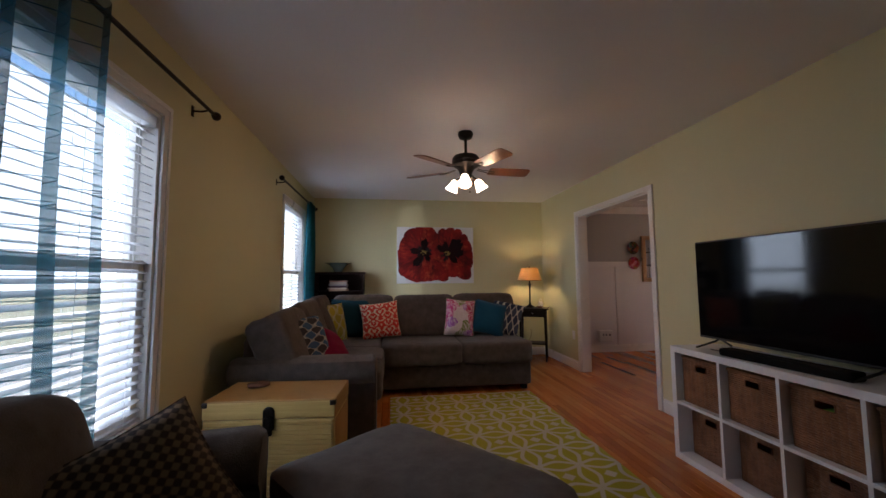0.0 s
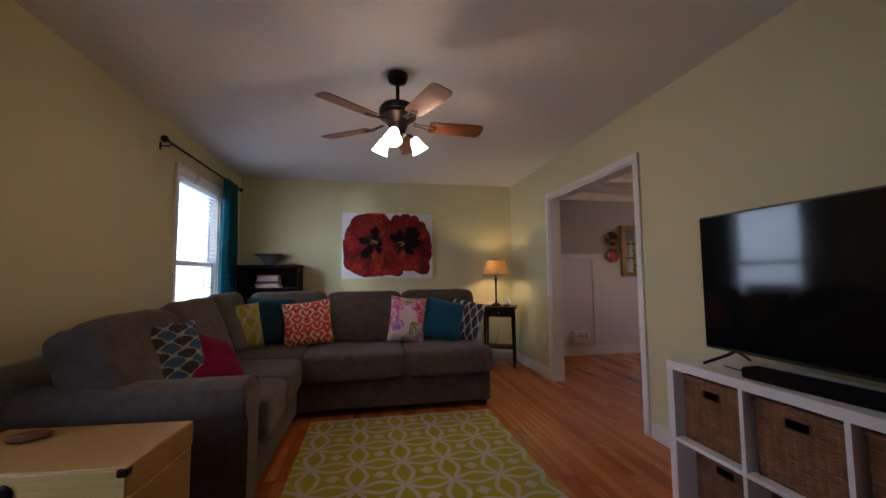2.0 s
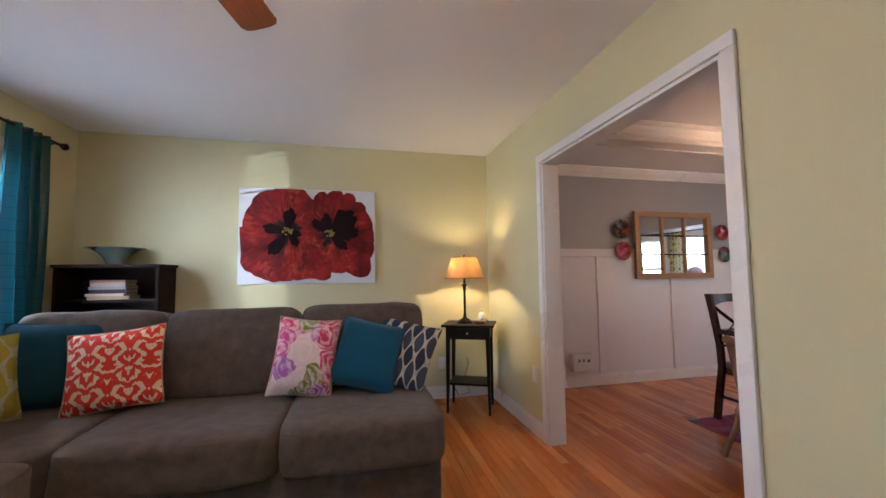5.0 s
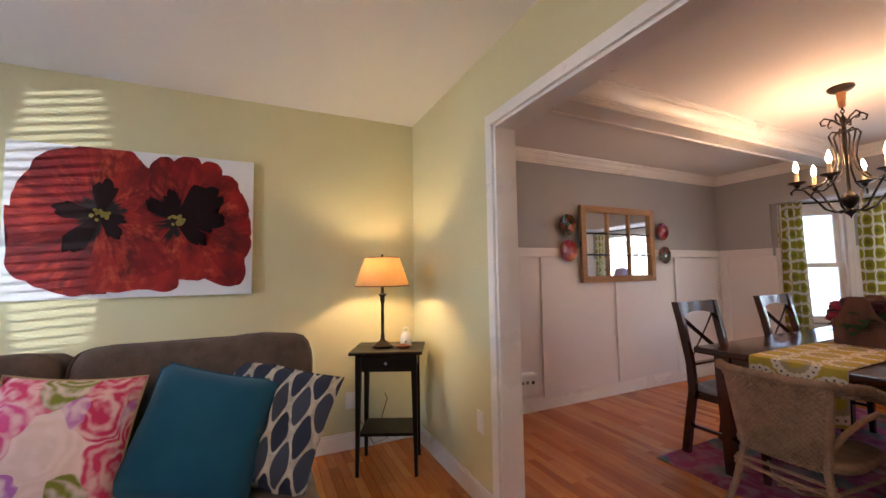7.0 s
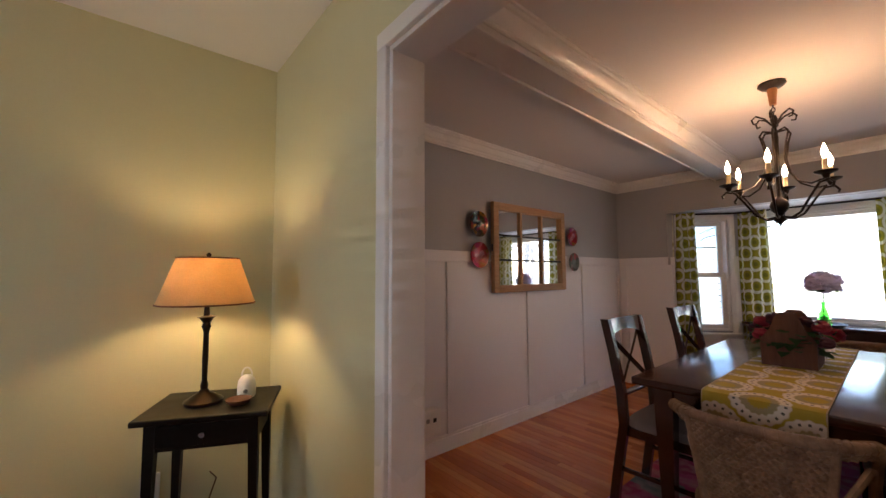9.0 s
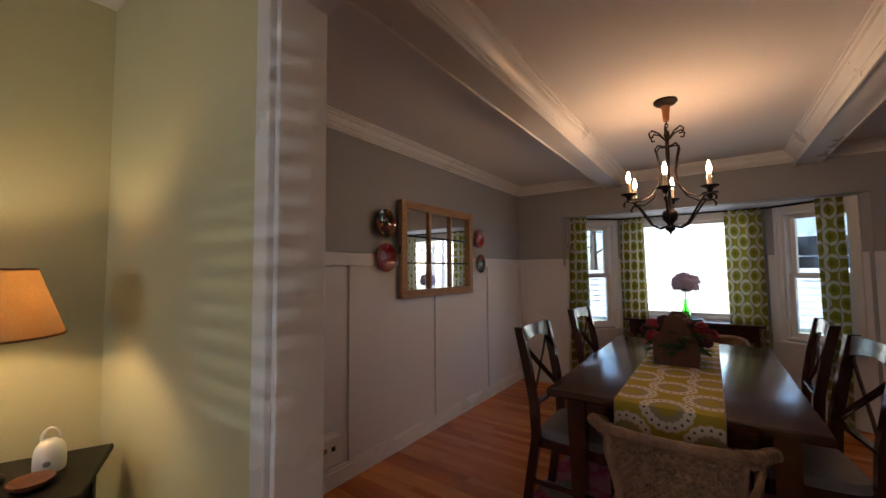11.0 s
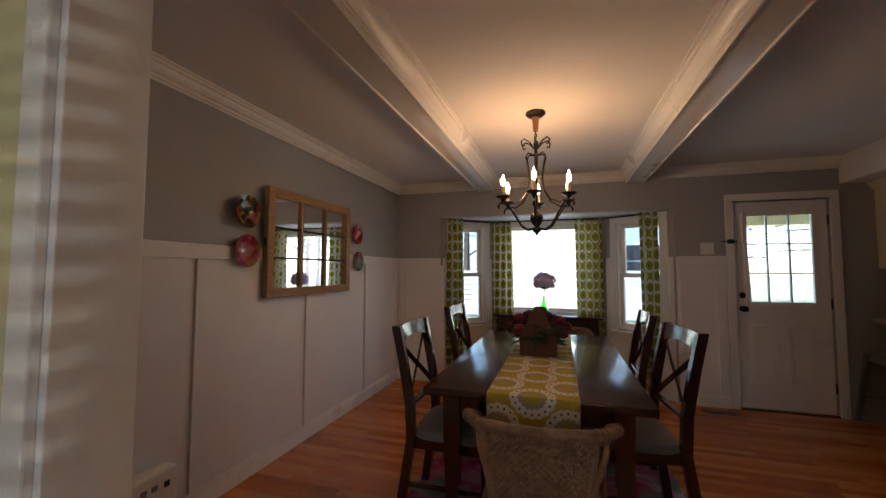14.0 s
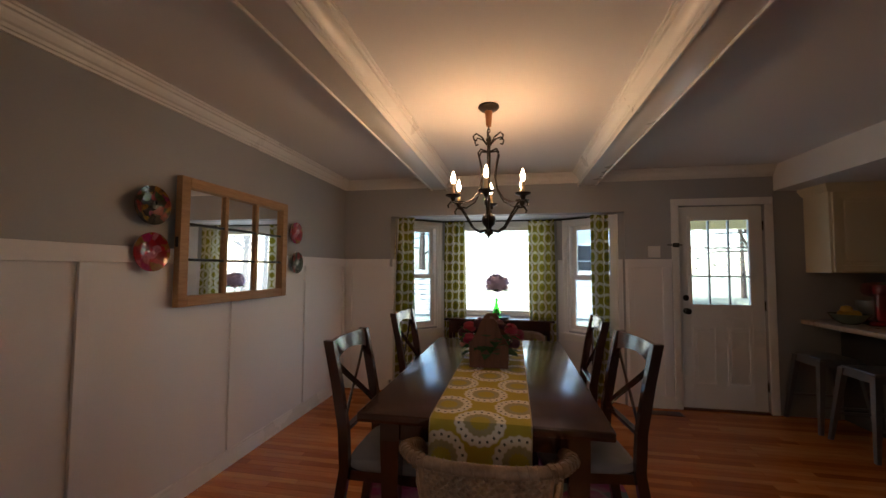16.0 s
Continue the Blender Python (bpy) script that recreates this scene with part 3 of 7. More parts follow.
def wall_x(bm, x0, x1, y0, y1, holes, z1=CEIL):
    """A wall between two x planes along y, with rectangular holes (y0, y1, z0, z1)."""
    at = y0
    for a, b, lo, hi in sorted(holes):
        box(bm, x0, x1, at, a, 0, z1)
        if lo > 0.01:
            box(bm, x0, x1, a, b, 0, lo)
        box(bm, x0, x1, a, b, hi, z1)
        at = b
    box(bm, x0, x1, at, y1, 0, z1)
    return bm


bm = BM()
box(bm, XL - 0.2, 7.8, YF - 0.2, YB + 0.2, -0.2, -0.016)
subfloor = struct("floor", bm, M_DARK, "red oak strip floor, glossy and warm", "floor")
struct("wall_west", wall_x(BM(), XL - 0.14, XL, YF, YB, [WIN1, WIN2]), M_WALL, "lime yellow painted wall with two windows", "wall")
struct("wall_north", box(BM(), XL - 0.14, XD - 0.07, YB, YB + 0.14, 0, CEIL), M_WALL, "lime yellow painted wall behind the sofa", "wall")
struct("wall_north_dining", box(BM(), XD - 0.07, XF + 0.14, YB, YB + 0.14, 0, CEIL), M_GREY, "grey painted wall above white wainscot", "wall")
OPENB = (OPEN[0], OPEN[1], 0.0, OPEN[2])
struct("wall_middle", wall_x(BM(), XR, XR + 0.06, YF, YB, [OPENB]), M_WALL, "lime yellow painted wall with a wide cased opening", "wall")
struct("wall_middle_dining", wall_x(BM(), XR + 0.06, XD, YF, YB, [OPENB]), M_GREY, "grey painted dining side of the middle wall", "wall")
struct("wall_south", box(BM(), XL - 0.14, XF + 0.14, YF - 0.14, YF, 0, CEIL), M_WALL, "lime yellow painted end wall", "wall")
BAY = (3.15, 5.66, 0.0, 1.96)
DOOR = (1.885, 2.645, 0.0, 2.005)
struct("wall_east", wall_x(BM(), XF, XF + 0.14, YF, YB, [BAY, DOOR]), M_GREY, "grey painted wall with bay and back door", "wall")
struct("ceiling", box(BM(), XL - 0.14, XF + 0.14, YF - 0.14, YB + 0.14, CEIL, CEIL + 0.12), M_CEIL, "white painted ceiling", "ceiling")

CEILD = 2.38
struct("ceiling_dining", box(BM(), XD, XF, 1.80, YB, CEILD, CEIL - 0.003), M_CEIL, "white painted dining room ceiling", "ceiling")

# bay: back wall with a wide window, two slanted walls with narrow ones
BX, BY0, BY1 = 7.42, 3.77, 5.12
bayh = 1.96
CW = (3.87, 5.02, 0.80, 1.89)
struct("wall_bay_back", wall_x(BM(), BX, BX + 0.12, BY0, BY1, [CW], bayh), M_GREY, "grey painted bay wall with a wide window", "wall")


def slant_wall(name, p, q, hole):
    """A bay wall from p to q in plan, with a hole (along from p, along to, z0, z1); outside is to its local +y."""
    p, q = Vector((*p, 0)), Vector((*q, 0))
    d = (q - p).normalized()
    ang = math.degrees(math.atan2(d.y, d.x))
    m = pose(p.x, p.y, 0, 0, 0, ang)
    b = BM()
    n = (q - p).length
    a0, a1, z0, z1 = hole
    for r in ((0, a0, 0, bayh), (a1, n, 0, bayh), (a0, a1, 0, z0), (a0, a1, z1, bayh)):
        box(b, r[0], r[1], 0, 0.12, r[2], r[3], 0, m)
    struct(name, b, M_GREY, "grey painted slanted bay wall with a narrow window", "wall")
    return m, n


ML, NL = slant_wall("wall_bay_left", (XF + 0.02, BAY[1]), (BX, BY1), (0.14, 0.62, 0.66, 1.88))
MR, NR = slant_wall("wall_bay_right", (BX, BY0), (XF + 0.02, BAY[0]), (0.15, 0.67, 0.66, 1.88))
struct("ceiling_bay", box(BM(), XF + 0.14, BX + 0.3, 2.9, 5.85, bayh, bayh + 0.1), M_CEIL, "white ceiling of the bay", "ceiling")

# kitchen soffit
struct("soffit", box(BM(), XD, XF - 0.002, YF, 1.80, 2.13, CEIL - 0.002), M_CEIL, "cream painted soffit over the kitchen", "soffit")

# ---- trim ----


def casing(name, x, face, y0, y1, z0, z1, w=0.057, d=0.018, sill=False, head=None):
    """Moulded casing round an opening in a wall of constant x; face: +1 looks to +x."""
    b = BM()
    lo, hi = sorted((x, x + face * d))
    box(b, lo, hi, y0 - w, y0, z0, z1, 0.004)
    box(b, lo, hi, y1, y1 + w, z0, z1, 0.004)
    box(b, lo, hi, y0 - w, y1 + w, z1 + 0.0005, z1 + w, 0.004)
    return struct(name, b, M_TRIM, "white painted flat casing", "trim")


casing("trim_opening_living", XR - 0.001, -1, OPEN[0], OPEN[1], 0, OPEN[2])
casing("trim_opening_dining", XD + 0.001, 1, OPEN[0], OPEN[1], 0, OPEN[2], d=0.010)
b = BM()
box(b, XR - 0.004, XD + 0.004, OPEN[0], OPEN[0] + 0.018, 0, OPEN[2] - 0.018, 0.002)
box(b, XR - 0.004, XD + 0.004, OPEN[1] - 0.018, OPEN[1], 0, OPEN[2] - 0.018, 0.002)
box(b, XR - 0.004, XD + 0.004, OPEN[0], OPEN[1], OPEN[2] - 0.018, OPEN[2], 0.002)
struct("trim_jamb", b, M_TRIM, "white painted jamb lining", "trim")
casing("trim_back_door", XF - 0.001, -1, DOOR[0], DOOR[1], 0, DOOR[3], 0.07)


def board(b, x0, x1, y0, y1, h=0.12):
    box(b, x0, x1, y0, y1, 0, h - 0.02, 0.003)
    mx, my = (0.004 if x1 - x0 < 0.05 else 0), (0.004 if y1 - y0 < 0.05 else 0)
    box(b, x0 + mx, x1 - mx, y0 + my, y1 - my, h - 0.02, h, 0.003)


b = BM()
board(b, XL, XR, YB - 0.016, YB)
board(b, XR - 0.016, XR, OPEN[1] + 0.07, YB - 0.016)
board(b, XR - 0.016, XR, YF, OPEN[0] - 0.07)
board(b, XL, XL + 0.016, YF, YB - 0.016)
struct("baseboard_living", b, M_TRIM, "white painted baseboard", "baseboard")
b = BM()
board(b, XD, XF, YB - 0.026, YB - 0.01)
board(b, XF - 0.026, XF - 0.01, BAY[1], YB - 0.026)
board(b, XF - 0.026, XF - 0.01, DOOR[1] + 0.075, BAY[0])
board(b, XD + 0.01, XD + 0.026, OPEN[1] + 0.07, YB - 0.026)
struct("baseboard_dining", b, M_TRIM, "white painted baseboard under wainscot", "baseboard")

# wainscot: sheet, rail, cap and battens
RAIL = 1.47
wains = struct("wainscot", box(BM(), XD, XF - 0.012, YB - 0.010, YB, 0.0, RAIL), M_WAINS, "white board and batten wainscot", "wainscot")
for r in ((XF - 0.010, XF, BAY[1], YB - 0.012), (XF - 0.010, XF, DOOR[1] + 0.075, BAY[0]), (XD, XD + 0.010, OPEN[1] + 0.07, YB - 0.012)):
    part("panel", box(BM(), *r, 0, RAIL), M_WAINS, wains)
for n, (x0, x1, y0, y1) in enumerate(((XD + 0.03, XF - 0.03, YB - 0.029, YB - 0.010), (XF - 0.029, XF - 0.010, BAY[1] + 0.002, YB - 0.03), (XF - 0.029, XF - 0.010, DOOR[1] + 0.077, BAY[0] - 0.002), (XD + 0.010, XD + 0.029, OPEN[1] + 0.075, YB - 0.03))):
    part("rail", box(BM(), x0, x1, y0, y1, RAIL - 0.085, RAIL, 0.003), M_WAINS, wains)
for x in (3.10, 4.13, 5.09, 6.04, 6.84):
    part("batten", box(BM(), x - 0.028, x + 0.028, YB - 0.027, YB - 0.010, 0.12, RAIL - 0.086, 0.003), M_WAINS, wains)
for y in (5.64, 6.14, 3.10, 2.78):
    part("batten", box(BM(), XF - 0.027, XF - 0.010, y - 0.028, y + 0.028, 0.12, RAIL - 0.086, 0.003), M_WAINS, wains)
# bay wainscot
for y0, y1, z1 in ((BY0 + 0.02, CW[0] - 0.07, RAIL), (CW[1] + 0.07, BY1 - 0.02, RAIL), (CW[0] - 0.07, CW[1] + 0.07, CW[2] - 0.05)):
    part("panel", box(BM(), BX - 0.010, BX, y0, y1, 0, z1), M_WAINS, wains)
for m, n, h in ((ML, NL, (0.12, 0.60)), (MR, NR, (0.15, 0.67))):
    for x0, x1, z1 in ((0.02, h[0] - 0.06, RAIL), (h[1] + 0.06, n - 0.02, RAIL), (h[0] - 0.06, h[1] + 0.06, 0.62)):
        part("panel", box(BM(), x0, x1, -0.010, 0, 0, z1, 0, m), M_WAINS, wains)

# crown moulding and beams
CROWN = ((0.0, -0.104), (0.012, -0.104), (0.012, -0.092), (0.020, -0.088), (0.024, -0.074), (0.034, -0.066), (0.046, -0.046), (0.052, -0.030), (0.064, -0.026), (0.068, -0.014), (0.078, -0.011), (0.078, 0.0), (0.0, 0.0))


def crown(b, a, c, out, z=CEILD):
    """Moulding from a to c in plan, stepping out along out."""
    a, c, out = Vector((*a, z)), Vector((*c, z)), Vector((*out, 0))
    ring_loft(b, [[p + out * u + Vector((0, 0, v)) for u, v in CROWN] for p in (a, c)])


BEAMS = ((5.015, 5.170), (3.435, 3.590))
BZ = 2.25
b = BM()
crown(b, (XD, YB), (XF, YB), (0, -1))
crown(b, (XF, YB), (XF, BEAMS[0][1]), (-1, 0))
crown(b, (XF, BEAMS[0][0]), (XF, BEAMS[1][1]), (-1, 0))
crown(b, (XF, BEAMS[1][0]), (XF, 1.80), (-1, 0))
crown(b, (XD, YB), (XD, BEAMS[0][1]), (1, 0))
crown(b, (XD, BEAMS[0][0]), (XD, BEAMS[1][1]), (1, 0))
crown(b, (XD, BEAMS[1][0]), (XD, 1.80), (1, 0))
struct("trim_crown", b, M_TRIM, "white glossy crown moulding", "trim")
for n, (y0, y1) in enumerate(BEAMS):
    b = BM()
    box(b, XD, XF, y0, y1, BZ, CEILD - 0.001, 0.002)
    for y, s in ((y0, -1), (y1, 1)):
        crown(b, (XD + 0.075, y), (XF - 0.075, y), (0, s))
        lo, hi = sorted((y, y + s * 0.014))
        box(b, XD, XF, lo, hi, BZ - 0.012, BZ + 0.022, 0.004)
    struct(f"beam_{n + 1}", b, M_TRIM, "white boxed ceiling beam with moulding", "beam", True)

# ---- windows ----


def sash(parent, w, h, m, bar=0.045, glass_mat=M_GLASS):
    """A sash in its local xz plane from (0, 0), 35 mm deep."""
    b = BM()
    for r in ((0, bar, 0, h), (w - bar, w, 0, h), (bar, w - bar, 0, bar), (bar, w - bar, h - bar, h)):
        box(b, r[0], r[1], -0.0175, 0.0175, r[2], r[3], 0.003)
    o = part("sash", b, M_TRIM, parent)
    o.matrix_local = m
    g = part("pane", box(BM(), bar - 0.004, w - bar + 0.004, -0.002, 0.002, bar - 0.004, h - bar + 0.004), glass_mat, o)
    g.visible_shadow = False
    return o


def window_unit(name, m, w, z0, z1, label, fixed=False, sill_out=0.05, pane=M_GLASS):
    """A window in local axes: x along the wall, +y outwards from the room face, standing on z0."""
    win = tagged(new(name), label, "window", "", "structure")
    win.matrix_world = m
    h = z1 - z0
    b = BM()
    for r in ((0, 0.02, 0, h), (w - 0.02, w, 0, h), (0.02, w - 0.02, 0, 0.02), (0.02, w - 0.02, h - 0.02, h)):
        box(b, r[0], r[1], 0.0, 0.12, z0 + r[2], z0 + r[3], 0.002)
    part("window_frame", b, M_TRIM, win)
    b = BM()
    c = 0.06
    for e0, e1, d in ((0.0, c, 0.016), (c * 0.6, c + 0.003, 0.022)):
        box(b, -e1, -e0, -d, 0, z0 - 0.02, z1 + e1, 0.003)
        box(b, w + e0, w + e1, -d, 0, z0 - 0.02, z1 + e1, 0.003)
        box(b, -e0, w + e0, -d, 0, z1 + e0, z1 + e1, 0.003)
    part("casing", b, M_TRIM, win)
    b = BM()
    box(b, -0.08, w + 0.08, -sill_out, 0.05, z0 - 0.045, z0 - 0.02, 0.005)
    box(b, -0.05, w + 0.05, -0.016, 0, z0 - 0.11, z0 - 0.045, 0.003)
    part("window_sill", b, M_TRIM, win)
    if fixed:
        sash(win, w - 0.04, h - 0.04, pose(0.02, 0.07, z0 + 0.02), 0.035)
    else:
        half = (h - 0.04) / 2
        sash(win, w - 0.04, half + 0.02, pose(0.02, 0.050, z0 + 0.02), glass_mat=pane)
        sash(win, w - 0.04, half + 0.02, pose(0.02, 0.090, z0 + half), glass_mat=pane)
    return win


W1 = window_unit("window_1", pose(XL, WIN1[0], 0, 0, 0, 90), WIN1[1] - WIN1[0], WIN1[2], WIN1[3], "white double-hung window with raised blind slats")
W2 = window_unit("window_2", pose(XL, WIN2[0], 0, 0, 0, 90), WIN2[1] - WIN2[0], WIN2[2], WIN2[3], "white double-hung window behind the sofa")
window_unit("window_3", pose(BX, CW[1], 0, 0, 0, -90), CW[1] - CW[0], CW[2], CW[3], "wide white picture window in the bay", True)
window_unit("window_4", ML @ pose(0.14, 0, 0), 0.48, 0.66, 1.88, "narrow white double-hung bay window", pane=M_DIMGLASS)
window_unit("window_5", MR @ pose(0.15, 0, 0), 0.52, 0.66, 1.88, "narrow white double-hung bay window", pane=M_DIMGLASS)


def blind(win, label, tilt):
    y0, y1, z0, z1 = win
    top = thing("window_blind", label, "blind", pose(XL - 0.012, y0 + 0.024, 0, 0, 0, 90))
    w = y1 - y0 - 0.048
    part("headrail", box(BM(), 0, w, -0.005, 0.045, z1 - 0.075, z1 - 0.024, 0.004), M_BLIND, top)
    b = BM()
    ring_loft(b, [[(x, 0.022 * c, 0.0028 * (1 - c * c) + dz) for c, dz in ((-1, 0), (-0.5, 0), (0, 0), (0.5, 0), (1, 0), (1, -0.0025), (0, -0.0025), (-1, -0.0025))] for x in (0, w)])
    slat0 = None
    n = int((z1 - 0.1 - z0 - 0.04) / 0.043)
    for i in range(n):
        at = pose(0, 0.020, z1 - 0.105 - i * 0.043, tilt, 0, 0)
        if slat0 is None:
            slat0 = part("slat", b, M_BLIND, top)
            slat0.matrix_local = at
        else:
            o = new("slat", slat0.data)
            o.parent, o.matrix_local = top, at
    for x in (0.12, w / 2, w - 0.12):
        for y in (-0.002, 0.042):
            part("ladder_cord", tube(BM(), [(x, y, z0 + 0.03), (x, y, z1 - 0.07)], 0.0012, 4), M_BLIND, top)
    part("bottom_rail", box(BM(), 0, w, 0.0, 0.042, z0 + 0.024, z0 + 0.042, 0.004), M_BLIND, top)
    return top


blind(WIN1, "white slatted blind half open in the window", 22)
blind(WIN2, "white slatted blind behind teal sheer curtain", 11)


def drape(name, m, w, z0, z1, folds, depth, material, label, seed=0, nz=24, flare=0.15):
    """A hanging curtain in local axes: x along the rod."""
    b = BM()
    n = folds * 10
    rnd = random.Random(seed)
    ph = [rnd.uniform(-0.6, 0.6) for _ in range(folds + 1)]
    rows = []
    for k in range(nz + 1):
        t = k / nz
        z = z1 + (z0 - z1) * t
        row = []
        for i in range(n + 1):
            s = i / n
            sway = ph[int(s * folds)] * 0.25
            x = w * (s - 0.5) * (1 + flare * t * t) + 0.012 * math.sin(3 * t + 5 * s + seed)
            y = depth * (0.65 + 0.35 * t) * math.sin(math.tau * (s * folds + sway * t)) + 0.01 * math.sin(2.3 * t * 3 + seed + 4 * s)
            row.append(b.verts.new((x, y, z)))
        rows.append(row)
    for r0, r1 in zip(rows, rows[1:]):
        for i in range(n):
            b.faces.new((r0[i], r0[i + 1], r1[i + 1], r1[i]))
    return part(name, b, material, None, label, True)


def rod(label, y0, y1, x=-0.655, z=2.215):
    r = thing("curtain_rod", label, "curtain rod", pose(x, y0, z))
    n = y1 - y0
    part("pole", tube(BM(), [(0, 0, 0), (0, n, 0)], 0.011, 12), M_BRONZE, r, smooth=True)
    for y, s in ((0, -1), (n, 1)):
        part("finial", lathe(BM(), [(0.011, 0), (0.016, 0.004), (0.012, 0.012), (0.024, 0.028), (0.028, 0.042), (0.022, 0.056), (0.0, 0.062)], 14), M_BRONZE, r, smooth=True).matrix_local = pose(0, y, 0, -90 * s, 0, 0)
        b = BM()
        tube(b, [(0, y - s * 0.07, -0.012), (-0.03, y - s * 0.07, -0.02), (XL - x + 0.006, y - s * 0.07, -0.02)], 0.006, 8)
        box(b, XL - x, XL - x + 0.006, y - s * 0.07 - 0.012, y - s * 0.07 + 0.012, -0.05, 0.012, 0.002)
        part("bracket", b, M_BRONZE, r)
    return r


rod("dark bronze curtain rod with ball finials", 1.05, 2.72)
rod("dark bronze curtain rod above the sofa window", 4.25, 5.90)


def curtain(label, m, w, z0, z1, folds, depth, material, seed, flare=0.1):
    c = thing("curtain", label, "curtain", m)
    d = drape("cloth", None, w, z0, z1, folds, depth, material, "", seed, flare=flare)
    d.parent = c
    return c


curtain("teal sheer curtain with dark seams", pose(-0.655, 1.56, 0, 0, 0, 90), 0.52, 0.03, 2.235, 3, 0.075, M_SHEERGREY, 3)
curtain("teal sheer curtain beside the sofa window", pose(-0.655, 5.62, 0, 0, 0, 90), 0.34, 0.03, 2.235, 4, 0.045, M_SHEER, 5, 0.05)

G = "curtains in the bay"
for y, x, w, rz, seed in ((5.50, 6.945, 0.24, 90, 1), (4.97, 7.33, 0.25, 90, 2), (3.95, 7.33, 0.29, 90, 3), (3.38, 6.99, 0.17, 90, 4)):
    tagged(curtain("green and white medallion curtain in the bay", pose(x, y, 0, 0, 0, rz), w, 0.02, 1.945, 4, 0.038, M_CURTAIN, seed, 0.04), group=G)
b = BM()
tube(b, [(XF + 0.07, 5.56, 1.94), (7.33, 5.15, 1.94), (7.33, 3.75, 1.94), (XF + 0.07, 3.18, 1.94)], 0.009, 8)
solo("curtain_rail", b, M_BRONZE, "thin dark rail under the bay ceiling", "curtain rail")

# ---- living room ----


def welt(parent, w, h, k, m, r=0.0045):
    """Corded seam round the edge of a cushion, in the xz plane of m."""
    pts = []
    for i in range(49):
        c, s = math.cos(math.tau * i / 48), math.sin(math.tau * i / 48)
        pts.append(m @ Vector((0.975 * w / 2 * math.copysign(abs(c) ** (2 / k), c), 0, 0.975 * h / 2 * math.copysign(abs(s) ** (2 / k), s))))
    part("piping", tube(BM(), pts, r, 6), M_PIPING, parent, smooth=True)


def sectional():
    s = thing("sectional_sofa", "grey-brown chenille corner sofa with loose back cushions", "sofa")
    x0, x1, f, bk = -0.62, 1.95, 4.38, 5.38
    xf, y0 = 0.32, 3.00
    b = BM()
    box(b, x0, x1, f + 0.02, bk, 0.05, 0.34, 0.03, None, 3)
    box(b, x0, xf - 0.02, y0 + 0.22, f + 0.02, 0.05, 0.34, 0.03, None, 3)
    part("base", b, M_SOFA, s, smooth=True)
    b = BM()
    box(b, x0, x1 - 0.02, bk - 0.20, bk, 0.30, 0.80, 0.05, None, 3)
    box(b, x0, x0 + 0.20, y0 + 0.2, bk - 0.2, 0.30, 0.80, 0.05, None, 3)
    part("back_frame", b, M_SOFA, s, smooth=True)
    for cx, cy, w, d in ((0.755, 4.72, 0.87, 0.80), (1.575, 4.72, 0.78, 0.80), (-0.02, 4.72, 0.68, 0.80), (-0.03, 4.02, 0.78, 0.62), (-0.03, 3.47, 0.78, 0.52)):
        b = puff(BM(), w, d, 0.235, 9.0, 12, pose(cx, cy, 0.408), 0.022, cx * 3 + cy)
        c = part("seat_cushion", b, M_SOFA, s, smooth=True)
        welt(c, w, d, 9.0, pose(cx, cy, 0.408) @ pose(0, 0, 0.090, 90, 0, 0))
    for n, (cx, w, z) in enumerate(((0.83, 0.74, 0.748), (1.58, 0.77, 0.758), (0.10, 0.72, 0.752))):
        b = puff(BM(), w, 0.27, 0.50, 9.0, 12, pose(cx, 5.10, z, -12, 0, 0), 0.045, n * 7)
        c = part("back_cushion", b, M_SOFA, s, smooth=True)
        welt(c, w, 0.50, 9.0, pose(cx, 5.10, z, -12, 0, 0) @ pose(0, -0.100, 0))
    for n, (cy, w, z) in enumerate(((3.38, 0.70, 0.705), (4.05, 0.66, 0.735), (4.68, 0.60, 0.755))):
        b = puff(BM(), 0.28, w, 0.51, 8.0, 12, pose(-0.36, cy, z, 0, -22, 0), 0.055, n * 5 + 2)
        c = part("back_cushion", b, M_SOFA, s, smooth=True)
        welt(c, w, 0.51, 8.0, pose(-0.36, cy, z, 0, -22, 0) @ pose(0.098, 0, 0, 0, 0, 90))
    # rolled arm
    prof = [(0.0, 0.06), (0.0, 0.50), (-0.035, 0.54), (-0.045, 0.60), (-0.02, 0.65), (0.04, 0.675), (0.13, 0.675), (0.19, 0.65), (0.22, 0.60), (0.215, 0.54), (0.19, 0.50), (0.19, 0.06)]
    b = BM()
    ring_loft(b, [[(x, y0 + u, z) for u, z in prof] for x in (x0, -0.2, 0.1, 0.30)] + [[(0.325, y0 + 0.09 + (u - 0.09) * 0.9, 0.36 + (z - 0.36) * 0.93) for u, z in prof]])
    arm = part("arm", b, M_SOFA, s, smooth=True)
    part("piping", tube(BM(), [(0.312, y0 + u, z) for u, z in prof], 0.004, 6), M_SOFA, arm)
    for x, y in ((0.27, 3.05), (1.88, 4.46), (1.88, 5.30), (-0.55, 3.05), (0.2, 4.46), (-0.55, 5.3)):
        part("foot", box(BM(), x - 0.03, x + 0.03, y - 0.03, y + 0.03, 0.0, 0.06, 0.005), M_BLACKWOOD, s)


sectional()


